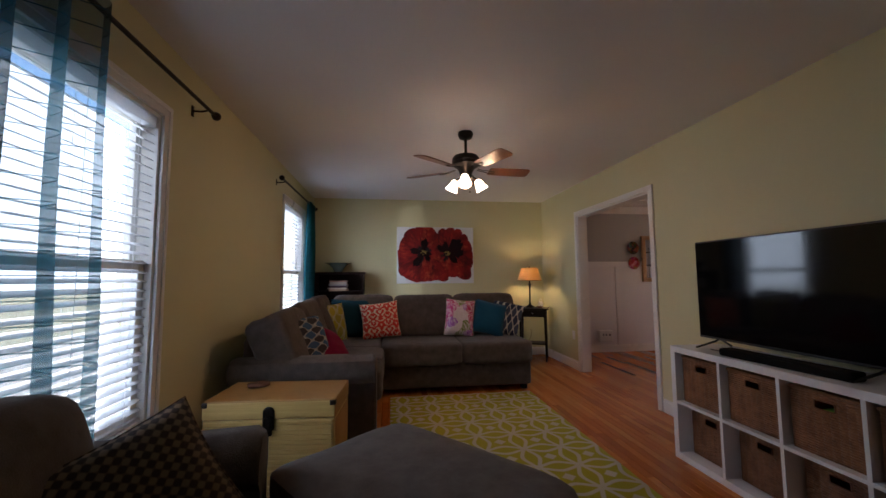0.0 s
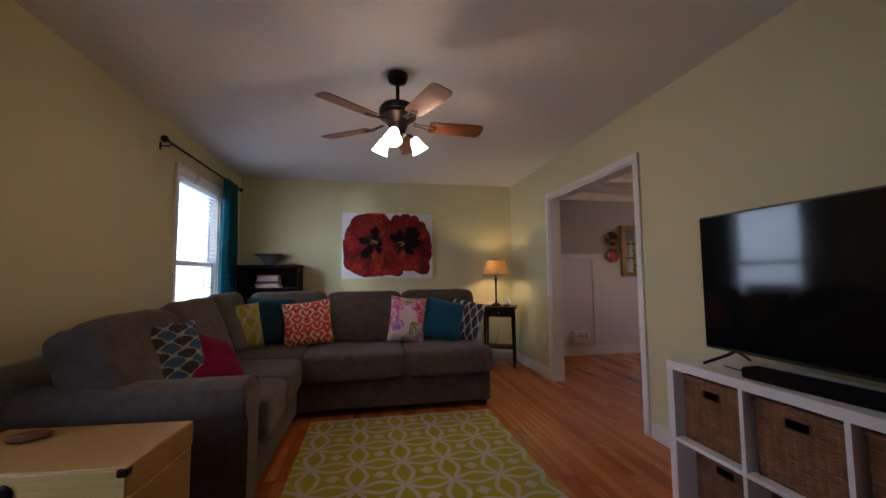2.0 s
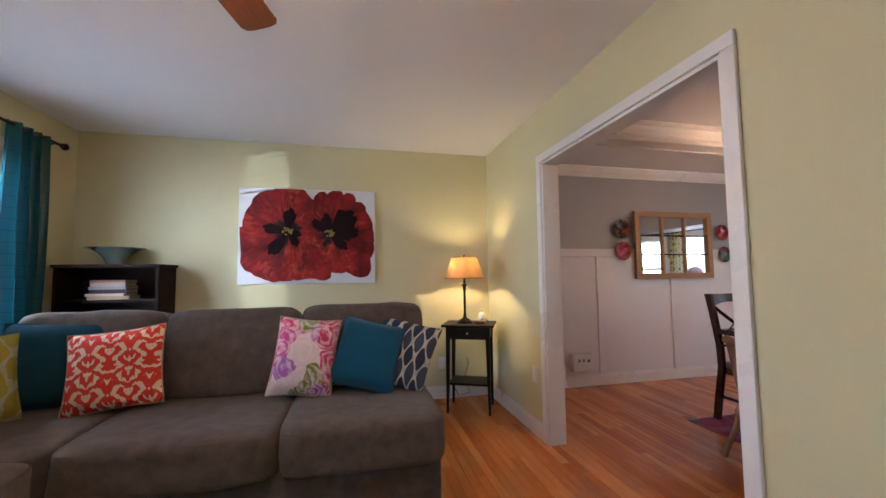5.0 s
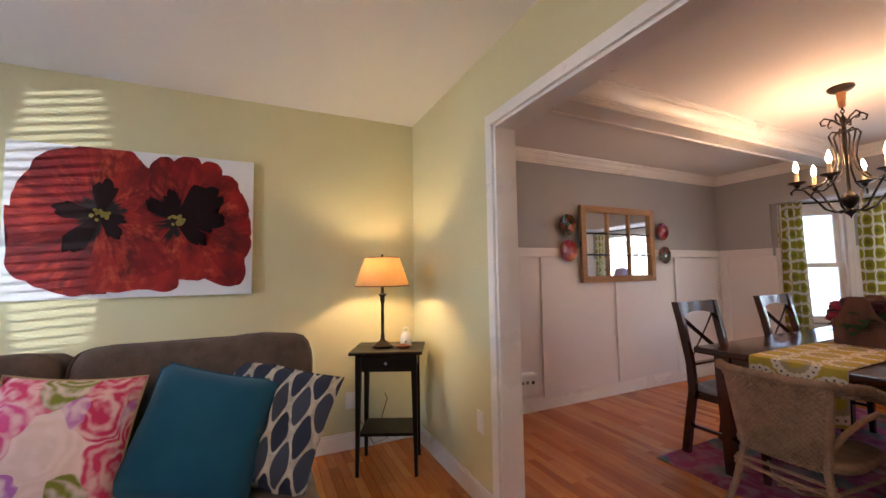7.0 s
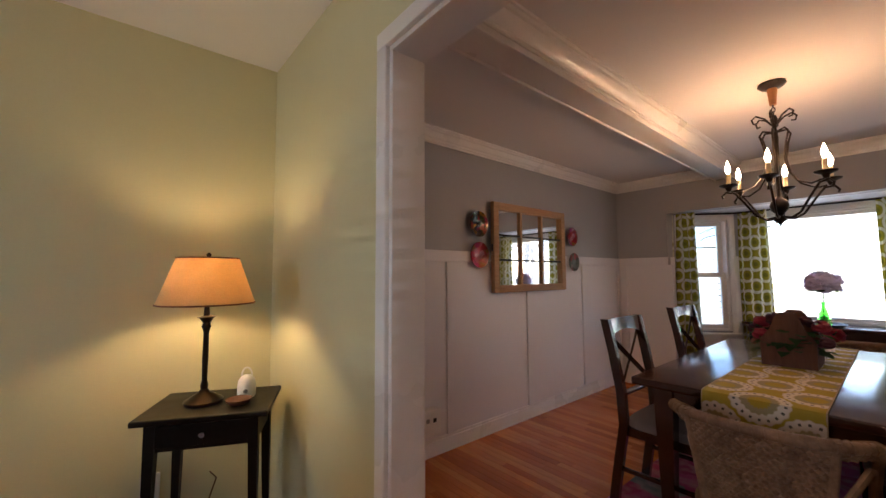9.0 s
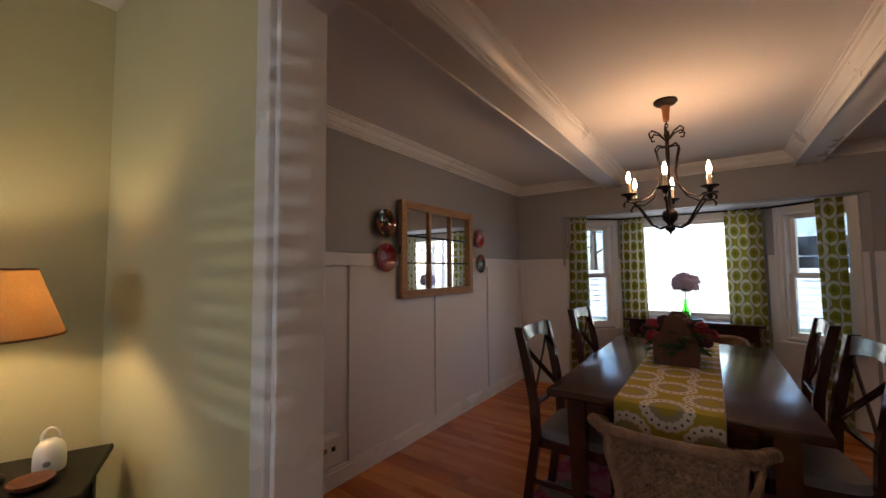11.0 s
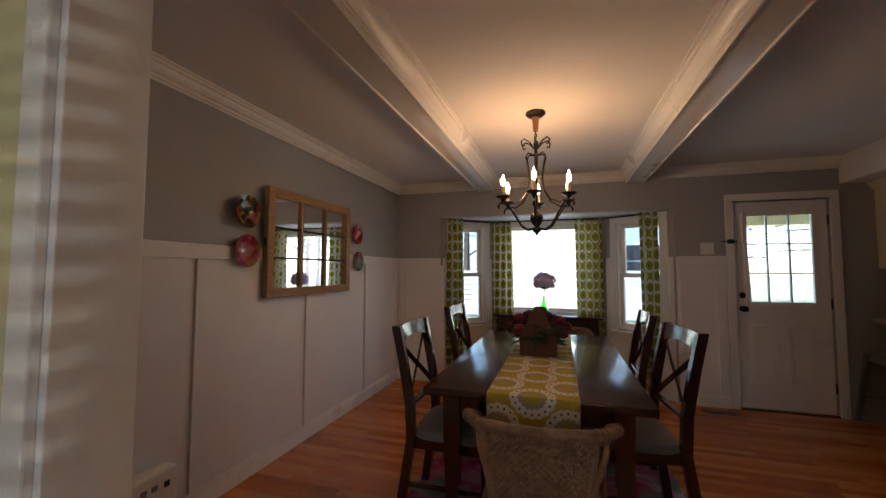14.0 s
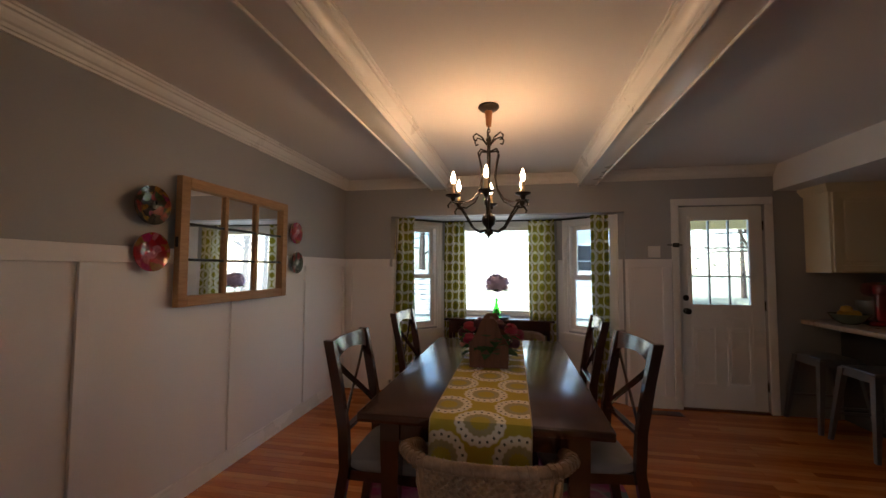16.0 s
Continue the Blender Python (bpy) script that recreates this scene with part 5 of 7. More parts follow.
def end_table():
    t = thing("end_table", "small black end table with drawer and lower shelf", "table", pose(2.545, 5.865, 0, 0, 0, -25))
    w, d, h = 0.46, 0.36, 0.765
    part("top", box(BM(), -w / 2, w / 2, -d / 2, d / 2, h - 0.022, h, 0.005), M_BLACKWOOD, t)
    part("apron", box(BM(), -w / 2 + 0.045, w / 2 - 0.045, -d / 2 + 0.04, d / 2 - 0.03, h - 0.13, h - 0.023, 0.002), M_BLACKWOOD, t)
    dr = part("drawer", box(BM(), -w / 2 + 0.07, w / 2 - 0.07, -d / 2 + 0.033, -d / 2 + 0.045, h - 0.115, h - 0.035, 0.003), M_BLACKWOOD, t)
    part("knob", lathe(BM(), [(0.004, 0), (0.005, 0.008), (0.010, 0.014), (0.007, 0.021), (0, 0.022)], 14), M_STEEL, dr, "small round metal knob", True).matrix_local = pose(0, -d / 2 + 0.033, h - 0.075, 90, 0, 0)
    for sx in (-1, 1):
        for sy in (-1, 1):
            x, y = sx * (w / 2 - 0.055), sy * (d / 2 - 0.048)
            b = ring_loft(BM(), [[(x + sx * o + a * r, y + sy * o + c * r, z) for a, c in ((-1, -1), (1, -1), (1, 1), (-1, 1))] for z, r, o in ((0, 0.010, 0.008), (h - 0.13, 0.018, 0), (h - 0.023, 0.018, 0))])
            part("leg", b, M_BLACKWOOD, t)
    part("shelf", box(BM(), -w / 2 + 0.055, w / 2 - 0.055, -d / 2 + 0.05, d / 2 - 0.05, 0.235, 0.255, 0.003), M_BLACKWOOD, t)
    # lamp
    l = thing("table_lamp", "dark candlestick lamp with lit burlap shade", "lamp", pose(2.505, 5.88, 0.765))
    part("base", lathe(BM(), [(0.0, 0.0), (0.070, 0.0), (0.072, 0.012), (0.058, 0.020), (0.045, 0.030), (0.022, 0.042), (0.014, 0.055), (0.0, 0.056)], 28), M_BRONZE, l, smooth=True)
    part("stem", lathe(BM(), [(0.012, 0.05), (0.015, 0.07), (0.010, 0.09), (0.0115, 0.18), (0.010, 0.285), (0.014, 0.30), (0.018, 0.31), (0.013, 0.325), (0.026, 0.345), (0.034, 0.350), (0.012, 0.356), (0.009, 0.40), (0.010, 0.46), (0.0, 0.46)], 20), M_BRONZE, l, smooth=True)
    sh = lathe(BM(), [(0.180, 0.405), (0.115, 0.595), (0.113, 0.594), (0.178, 0.405)], 40, close=False)
    so = part("shade", sh, M_SHADE, l, "lit orange burlap drum shade", True)
    b = BM()
    for r, z in ((0.180, 0.406), (0.1145, 0.594)):
        tube(b, [(r * math.cos(a), r * math.sin(a), z) for a in [math.tau * k / 40 for k in range(41)]], 0.0035, 5)
    part("shade_trim", b, M_BROWNBOX, so)
    b = BM()
    for k in range(3):
        a = math.tau * k / 3
        tube(b, [(0.006 * math.cos(a), 0.006 * math.sin(a), 0.59), (0.113 * math.cos(a), 0.113 * math.sin(a), 0.59)], 0.002, 5)
    tube(b, [(0, 0, 0.455), (0, 0, 0.60)], 0.003, 6)
    lathe(b, [(0.0, 0.60), (0.006, 0.60), (0.010, 0.610), (0.005, 0.618), (0.0, 0.619)], 12)
    part("finial", b, M_BRONZE, l)
    lamp("table_lamp_bulb", "POINT", pose(2.505, 5.88, 0.765 + 0.51), LAMP_W, (1.0, 0.68, 0.33), radius=0.03)
    # night light and small dish
    n = thing("night_light", "small white plastic night light with handle", "night light", pose(2.66, 5.855, 0.765, 0, 0, -20))
    part("body", lathe(BM(), [(0.0, 0.0), (0.034, 0.0), (0.037, 0.008), (0.037, 0.045), (0.033, 0.070), (0.020, 0.088), (0.0, 0.094)], 24), M_WHITEPL, n, smooth=True)
    part("handle", tube(BM(), [(0.020 * math.cos(a), 0, 0.088 + 0.034 * math.sin(a)) for a in [math.pi * k / 12 for k in range(13)]], 0.004, 6), M_WHITEPL, n, smooth=True)
    part("button", lathe(BM(), [(0.0, 0), (0.009, 0), (0.007, 0.003), (0, 0.004)], 12), M_STEEL, n).matrix_local = pose(0, -0.036, 0.03, 90, 0, 0)
    solo("trinket_dish", lathe(BM(), [(0.0, 0.0), (0.03, 0.0), (0.045, 0.012), (0.05, 0.022), (0.046, 0.022), (0.03, 0.008), (0, 0.007)], 20), M_BROWNBOX, "small reddish brown dish on the end table", "dish", pose(2.61, 5.765, 0.765), True)
    b = BM()
    tube(b, [(2.56, 6.02, 0.42), (2.60, 6.10, 0.35), (2.57, 6.14, 0.22), (2.62, 6.15, 0.06), (2.52, 6.18, 0.02), (2.40, 6.185, 0.25)], 0.003, 6)
    solo("lamp_cord", b, M_BROWNBOX, "thin brown lamp cord behind the end table", "cord")


LAMP_W = 1.95
end_table()


def outlet(name, m, label):
    o = thing(name, label, "outlet", m)
    part("plate", box(BM(), -0.036, 0.036, -0.006, 0.0, -0.058, 0.058, 0.003), M_WHITEPL, o)
    for z in (-0.02, 0.02):
        part("socket", box(BM(), -0.016, 0.016, -0.008, -0.005, z - 0.014, z + 0.014, 0.003), M_SHELF, o)


outlet("wall_outlet", pose(XR, 5.215, 0.44, 0, 0, -90), "white wall outlet plate by the opening")
outlet("wall_outlet", pose(2.36, YB, 0.34), "white wall outlet behind the end table")
outlet("wall_outlet", pose(XR, 3.05, 0.30, 0, 0, -90), "white wall outlet beside the shelf unit")


def bookcase():
    x0, x1, y0, y1, h = -0.66, 0.03, 5.90, 6.20, 1.31
    s = thing("bookcase", "dark brown low bookcase in the corner", "bookcase")
    part("side", box(BM(), x0, x0 + 0.022, y0, y1, 0, h - 0.025, 0.002), M_ESPRESSO, s)
    part("side", box(BM(), x1 - 0.022, x1, y0, y1, 0, h - 0.025, 0.002), M_ESPRESSO, s)
    part("back", box(BM(), x0 + 0.022, x1 - 0.022, y1 - 0.008, y1, 0.02, h - 0.025), M_ESPRESSO, s)
    part("top", box(BM(), x0 - 0.015, x1 + 0.015, y0 - 0.015, y1, h - 0.025, h, 0.004), M_ESPRESSO, s)
    for z in (0.06, 0.36, 0.68, 1.02):
        part("shelf", box(BM(), x0 + 0.022, x1 - 0.022, y0 + 0.012, y1 - 0.008, z, z + 0.02, 0.002), M_ESPRESSO, s)
    rnd = random.Random(2)
    z = 1.04
    for w, d, t, c in ((0.27, 0.19, 0.026, (0.42, 0.30, 0.20)), (0.26, 0.18, 0.020, (0.55, 0.46, 0.36)), (0.24, 0.18, 0.030, (0.05, 0.025, 0.05)), (0.25, 0.17, 0.022, (0.30, 0.28, 0.30)), (0.23, 0.17, 0.030, (0.40, 0.34, 0.30)), (0.24, 0.16, 0.018, (0.32, 0.16, 0.12))):
        k = thing("book", "closed book lying in a stack on the bookcase", "book", pose(-0.33 + rnd.uniform(-0.01, 0.01), 6.02, z, 0, 0, rnd.uniform(-4, 4)), "stacked books")
        cover = mat("book_cloth", c, rough=0.75, bump=0.1)
        b = BM()
        box(b, -w / 2, w / 2, -d / 2, d / 2, 0, 0.003)
        box(b, -w / 2, w / 2, -d / 2, d / 2, t - 0.003, t)
        box(b, -w / 2, w / 2, -d / 2, -d / 2 + 0.003, 0.003, t - 0.003)
        part("cover", b, cover, k)
        part("page_block", box(BM(), -w / 2 + 0.004, w / 2 - 0.004, -d / 2 + 0.003, d / 2 - 0.004, 0.003, t - 0.003), M_PAPER, k)
        z += t + 0.0005
    solo("glass_bowl", lathe(BM(), [(0.0, 0.004), (0.055, 0.0), (0.060, 0.008), (0.075, 0.045), (0.115, 0.095), (0.165, 0.122), (0.195, 0.130), (0.196, 0.134), (0.160, 0.128), (0.108, 0.102), (0.068, 0.050), (0.050, 0.014), (0.0, 0.012)], 40), M_BOWL, "wide sage green glass bowl on the bookcase", "bowl", pose(-0.34, 6.05, 1.31), True)


bookcase()

# ---- dining room ----


def dining_table():
    t = thing("dining_table", "dark polished wooden dining table", "table")
    x0, x1, y0, y1, h = 4.232, 6.03, 3.90, 4.915, 0.765
    part("tabletop", box(BM(), x0, x1, y0, y1, h - 0.038, h, 0.008, None, 3), M_DARK, t, smooth=True)
    b = BM()
    for r in ((x0 + 0.10, x1 - 0.10, y0 + 0.09, y0 + 0.112), (x0 + 0.10, x1 - 0.10, y1 - 0.112, y1 - 0.09), (x0 + 0.09, x0 + 0.112, y0 + 0.10, y1 - 0.10), (x1 - 0.112, x1 - 0.09, y0 + 0.10, y1 - 0.10)):
        box(b, *r, h - 0.135, h - 0.039, 0.002)
    part("apron", b, M_DARK, t)
    for x in (x0 + 0.12, x1 - 0.12):
        for y in (y0 + 0.12, y1 - 0.12):
            b = ring_loft(BM(), [[(x + a * r, y + c * r, z) for a, c in ((-1, -1), (1, -1), (1, 1), (-1, 1))] for z, r in ((0.010, 0.024), (h - 0.14, 0.042), (h - 0.039, 0.042))])
            part("leg", b, M_DARK, t)
    # runner
    b = BM()
    pts = [(x0 - 0.012, 0.50), (x0 - 0.013, 0.62), (x0 - 0.012, 0.74), (x0 - 0.004, h + 0.002), (x0 + 0.02, h + 0.005)] + [(x0 + 0.02 + (x1 - x0 - 0.04) * k / 14, h + 0.005) for k in range(1, 15)] + [(x1 + 0.004, h + 0.002), (x1 + 0.012, 0.74), (x1 + 0.013, 0.60)]
    rows = [[b.verts.new((x, 4.206 + 0.40 * j / 10 + 0.004 * math.sin(9 * z + x), z + 0.0025 * noise.noise(Vector((x * 6, j * 0.9, 3))))) for j in range(11)] for x, z in pts]
    for r0, r1 in zip(rows, rows[1:]):
        for j in range(10):
            b.faces.new((r0[j], r0[j + 1], r1[j + 1], r1[j]))
    r = thing("table_runner", "yellow and white medallion runner on the dining table", "table runner")
    md = part("cloth", b, M_RUNNER, r, smooth=True).modifiers.new("thick", "SOLIDIFY")
    md.thickness, md.offset = 0.002, 1.0
    for y in (4.208, 4.604):
        part("hem", tube(BM(), [(x, y + 0.004 * math.sin(9 * z + x), z + 0.001) for x, z in pts], 0.0028, 5), M_BEIGE, r)


dining_table()


def dining_chair(m):
    """Faces its local +y; the back stands at y = 0."""
    c = thing("dining_chair", "dark wooden cross-back chair with grey seat", "chair", m, "chairs round the dining table")
    w = 0.45
    for s in (-1, 1):
        path = [(0.0, -0.075, 0.0), (0.0, -0.045, 0.20), (0.0, -0.005, 0.44), (0.0, -0.015, 0.62), (0.0, -0.055, 0.84), (0.0, -0.095, 1.02)]
        rings = [[(s * (w / 2 - 0.018) + a * 0.017, y + d * 0.024, z) for a, d in ((-1, -1), (1, -1), (1, 1), (-1, 1))] for _, y, z in path]
        part("leg", ring_loft(BM(), rings), M_DARK, c)
        b = ring_loft(BM(), [[(s * (w / 2 - 0.022) + a * r, 0.39 + d * r, z) for a, d in ((-1, -1), (1, -1), (1, 1), (-1, 1))] for z, r in ((0.0, 0.014), (0.30, 0.019), (0.43, 0.021))])
        part("leg", b, M_DARK, c)
        part("stretcher", stick(BM(), (s * (w / 2 - 0.02), -0.04, 0.20), (s * (w / 2 - 0.02), 0.385, 0.20), 0.018, 0.022), M_DARK, c)
        # crossing splats, bowed
        pts = []
        for k in range(9):
            t = k / 8
            x = s * (w / 2 - 0.04) * (1 - 2 * t) * (1 + 0.35 * t * (1 - t))
            z = 0.62 + 0.305 * t
            pts.append((x, -0.020 - 0.066 * t - s * 0.004, z))
        part("splat", tube(BM(), pts, 0.014, 6, 0.45), M_DARK, c, smooth=True)
    b = BM()
    n = 10
    rings = []
    for k in range(n + 1):
        x = -w / 2 + 0.036 + (w - 0.072) * k / n
        u = 2 * k / n - 1
        bow = -0.020 * (1 - u * u)
        arch = 0.030 * (1 - u * u)
        rings.append([(x, -0.098 + bow, 1.018), (x, -0.078 + bow, 1.018), (x, -0.062 + bow, 0.920 + arch), (x, -0.084 + bow, 0.920 + arch)])
    part("top_rail", ring_loft(b, rings), M_DARK, c, smooth=True)
    part("lower_rail", stick(BM(), (-w / 2 + 0.03, -0.016, 0.605), (w / 2 - 0.03, -0.016, 0.605), 0.035, 0.018), M_DARK, c)
    b = BM()
    box(b, -w / 2 + 0.02, w / 2 - 0.02, 0.0, 0.405, 0.385, 0.435, 0.004)
    part("seat_frame", b, M_DARK, c)
    part("seat", puff(BM(), w - 0.01, 0.42, 0.06, 6, 7, pose(0, 0.205, 0.460), 0.02, 2), M_SEATPAD, c, smooth=True)
    return c


first = dining_chair(pose(4.62, 5.035, 0, 0, 0, 180))
copy_thing(first, pose(5.74, 5.075, 0, 0, 0, 178))
copy_thing(first, pose(4.83, 3.745, 0, 0, 0, 8))
copy_thing(first, pose(5.60, 3.77, 0, 0, 0, -1))


def wicker_chair(m):
    """Faces its local +y; low rounded back that runs into the arms."""
    c = thing("wicker_chair", "pale wicker armchair with rounded rolled back", "chair", m, "wicker chairs")

    # half of the rolled rim: along the back, round the corner, down the arm and into the front leg
    half = [(0.0, -0.075, 0.744), (0.10, -0.071, 0.745), (0.19, -0.055, 0.748), (0.244, -0.018, 0.746), (0.282, 0.05, 0.738), (0.294, 0.14, 0.704), (0.293, 0.24, 0.668), (0.286, 0.33, 0.630), (0.276, 0.39, 0.575), (0.268, 0.42, 0.49), (0.268, 0.435, 0.36)]

    def rim(u):
        """A place on the rim, 0 at the middle of the back, 1 at the seat's front."""
        k = min(int(u * 10), 9)
        return Vector(half[k]).lerp(Vector(half[k + 1]), u * 10 - k)

    def flip(p, s):
        return Vector((s * p.x, p.y, p.z))

    line = [flip(rim(k / 30), -1) for k in range(30, 0, -1)] + [rim(k / 30) for k in range(31)]
    part("rolled_rim", tube(BM(), line, lambda t: 0.021 - 0.006 * abs(2 * t - 1), 10), M_WICKER, c, smooth=True)
    wrap = BM()
    for k in range(10, 51):
        p, q = line[k], line[min(k + 1, 60)]
        d = (q - p).normalized()
        a = d.orthogonal().normalized()
        e = d.cross(a)
        tube(wrap, [p + 0.0225 * (math.cos(t) * a + math.sin(t) * e) + d * (0.012 * t / math.tau) for t in [math.tau * i / 8 for i in range(9)]], 0.0022, 4)
    part("rim_wrapping", wrap, M_WICKER, c)

    def weave(name, top, low, rows, cols):
        """Cane woven over and under between two curves, each a function of 0 .. 1."""
        b = BM()
        grid = []
        for i in range(rows + 1):
            row = []
            for j in range(cols + 1):
                a, d = top(j / cols), low(j / cols)
                p = a.lerp(d, i / rows)
                out = Vector((p.x * 0.8, p.y - 0.24, 0)).normalized()
                row.append(b.verts.new(p + out * (0.0050 * math.cos(math.pi * i) * math.cos(math.pi * (j / 3.0 + i // 2)) + 0.0016 * noise.noise(Vector((j * 0.5, i * 0.4, 2))))))
            grid.append(row)
        for r0, r1 in zip(grid, grid[1:]):
            for j in range(cols):
                b.faces.new((r0[j], r0[j + 1], r1[j + 1], r1[j]))
        md = part(name, b, M_WICKER, c).modifiers.new("thick", "SOLIDIFY")
        md.thickness = 0.008

    def back_top(t):
        u = 2 * t - 1
        return flip(rim(abs(u) * 0.225), math.copysign(1, u))

    weave("woven_back", back_top, lambda t: Vector(((2 * t - 1) * 0.152, -0.005 - 0.02 * (1 - (2 * t - 1) ** 2), 0.365)), 58, 90)
    for s in (-1, 1):
        arch = [Vector(p) for p in ((0.168, -0.02, 0.46), (0.205, 0.04, 0.54), (0.245, 0.11, 0.60), (0.262, 0.19, 0.615), (0.268, 0.27, 0.59), (0.262, 0.33, 0.53), (0.255, 0.36, 0.42))]

        def arch_at(t):
            k = min(int(t * 6), 5)
            return flip(arch[k].lerp(arch[k + 1], t * 6 - k), s)

        weave("woven_side", lambda t: flip(rim(0.225 + 0.56 * t), s), lambda t: flip(rim(0.225 + 0.56 * t), s).lerp(arch_at(0.8 * t), 0.15 + 0.35 * t), 12, 70)
        part("arm_hoop", tube(BM(), [arch_at(t / 18) for t in range(19)], 0.012, 8), M_WICKER, c, smooth=True)
        post = [(s * 0.203, -0.050, 0.765), (s * 0.180, -0.030, 0.56), (s * 0.157, -0.012, 0.37), (s * 0.184, -0.045, 0.20), (s * 0.232, -0.100, 0.0)]
        part("leg", tube(BM(), post, 0.016, 8), M_WICKER, c, smooth=True)
        part("leg", tube(BM(), [(s * 0.268, 0.435, 0.37), (s * 0.270, 0.445, 0.20), (s * 0.285, 0.465, 0.0)], 0.016, 8), M_WICKER, c, smooth=True)
        part("stretcher", tube(BM(), [(s * 0.19, -0.03, 0.30), (s * 0.26, 0.43, 0.31)], 0.009, 6), M_WICKER, c)
        part("stretcher", tube(BM(), [(s * 0.185, -0.025, 0.31), (-s * 0.04, 0.03, 0.22), (-s * 0.20, 0.30, 0.20)], 0.008, 6), M_WICKER, c)
    for y, z, w in ((-0.025, 0.32, 0.185), (-0.035, 0.285, 0.19), (0.435, 0.31, 0.265)):
        part("stretcher", tube(BM(), [(-w, y, z), (w, y, z)], 0.009, 6), M_WICKER, c)
    part("seat", puff(BM(), 0.47, 0.47, 0.055, 4, 7, pose(0, 0.21, 0.385)), M_WICKER, c, smooth=True)
    return c


wick = wicker_chair(pose(3.985, 4.363, 0, 0, 0, -89))
copy_thing(wick, pose(6.46, 4.30, 0, 0, 0, 90))

solo("dining_rug", box(BM(), 4.16, 6.55, 3.60, 5.15, 0.0, 0.009, 0.003), M_PINKRUG, "magenta floral rug under the dining table", "rug")


def chandelier():
    c = thing("chandelier", "bronze six-arm chandelier with lit candle bulbs", "chandelier", pose(5.06, 4.42, 0))
    part("canopy", lathe(BM(), [(0.0, CEILD), (0.064, CEILD), (0.066, CEILD - 0.012), (0.050, CEILD - 0.028), (0.018, CEILD - 0.036), (0.0, CEILD - 0.036)], 28), M_BRONZE, c, smooth=True)
    part("cord_cover", lathe(BM(), [(0.0, 2.37), (0.022, 2.37), (0.024, 2.34), (0.020, 2.30), (0.016, 2.25), (0.0, 2.25)], 14), mat("tan_silk", (0.42, 0.20, 0.09), (0.28, 0.12, 0.05), 0.7, fine=80), c, smooth=True)
    b = BM()
    for k in range(3):
        z = 2.245 - k * 0.022
        tube(b, [((0.008 * math.cos(a)) * (1 - k % 2), 0.008 * math.cos(a) * (k % 2), z + 0.014 * math.sin(a)) for a in [math.tau * i / 12 for i in range(13)]], 0.003, 6)
    part("chain", b, M_BRONZE, c)
    part("column", lathe(BM(), [(0.0, 2.19), (0.010, 2.19), (0.018, 2.165), (0.010, 2.14), (0.012, 2.06), (0.009, 1.90), (0.010, 1.72), (0.020, 1.705), (0.038, 1.69), (0.044, 1.665), (0.038, 1.64), (0.022, 1.622), (0.016, 1.61), (0.026, 1.60), (0.028, 1.58), (0.016, 1.572), (0.006, 1.56), (0.0, 1.545)], 24), M_BRONZE, c, smooth=True)
    for k in range(6):
        m = pose(0, 0, 0, 0, 0, 60 * k)
        up = [(0.012, 0, 2.135), (0.045, 0, 2.175), (0.085, 0, 2.195), (0.105, 0, 2.175), (0.098, 0, 2.150), (0.080, 0, 2.152)]
        part("scroll", tube(BM(), [m @ Vector(p) for p in up], 0.005, 6), M_BRONZE, c, smooth=True)
        side = [(0.012, 0, 2.09), (0.055, 0, 2.10), (0.072, 0, 2.075), (0.058, 0, 2.02), (0.045, 0, 1.93), (0.060, 0, 1.85), (0.105, 0, 1.785), (0.170, 0, 1.755), (0.215, 0, 1.765)]
        part("upper_arm", tube(BM(), [m @ Vector(p) for p in side], 0.0055, 6), M_BRONZE, c, smooth=True)
        low = [(0.020, 0, 1.600), (0.065, 0, 1.590), (0.110, 0, 1.615), (0.160, 0, 1.690), (0.205, 0, 1.752), (0.250, 0, 1.760), (0.268, 0, 1.738), (0.262, 0, 1.722)]
        a = part("arm", tube(BM(), [m @ Vector(p) for p in low], 0.0065, 6), M_BRONZE, c, smooth=True)
        p = m @ Vector((0.235, 0, 0))
        part("drip_pan", lathe(BM(), [(0.0, 1.762), (0.010, 1.765), (0.018, 1.785), (0.044, 1.796), (0.047, 1.803), (0.020, 1.800), (0.0, 1.800)], 20, p), M_BRONZE, c, smooth=True)
        part("candle_sleeve", lathe(BM(), [(0.0, 1.800), (0.0115, 1.800), (0.0115, 1.870), (0.0, 1.870)], 14, p), M_CREAM, c, smooth=True)
        part("bulb", lathe(BM(), [(0.006, 1.870), (0.009, 1.880), (0.0135, 1.894), (0.013, 1.907), (0.008, 1.925), (0.003, 1.942), (0.0, 1.947)], 16, p), M_BULB, c, "lit flame-shaped bulb", True)
        lamp("chandelier_bulb", "POINT", Matrix.Translation(Vector((5.06, 4.42, 1.975)) + m @ Vector((0.235, 0, 0))), CHAND_W, (1.0, 0.50, 0.21), radius=0.02)


CHAND_W = 0.57
chandelier()


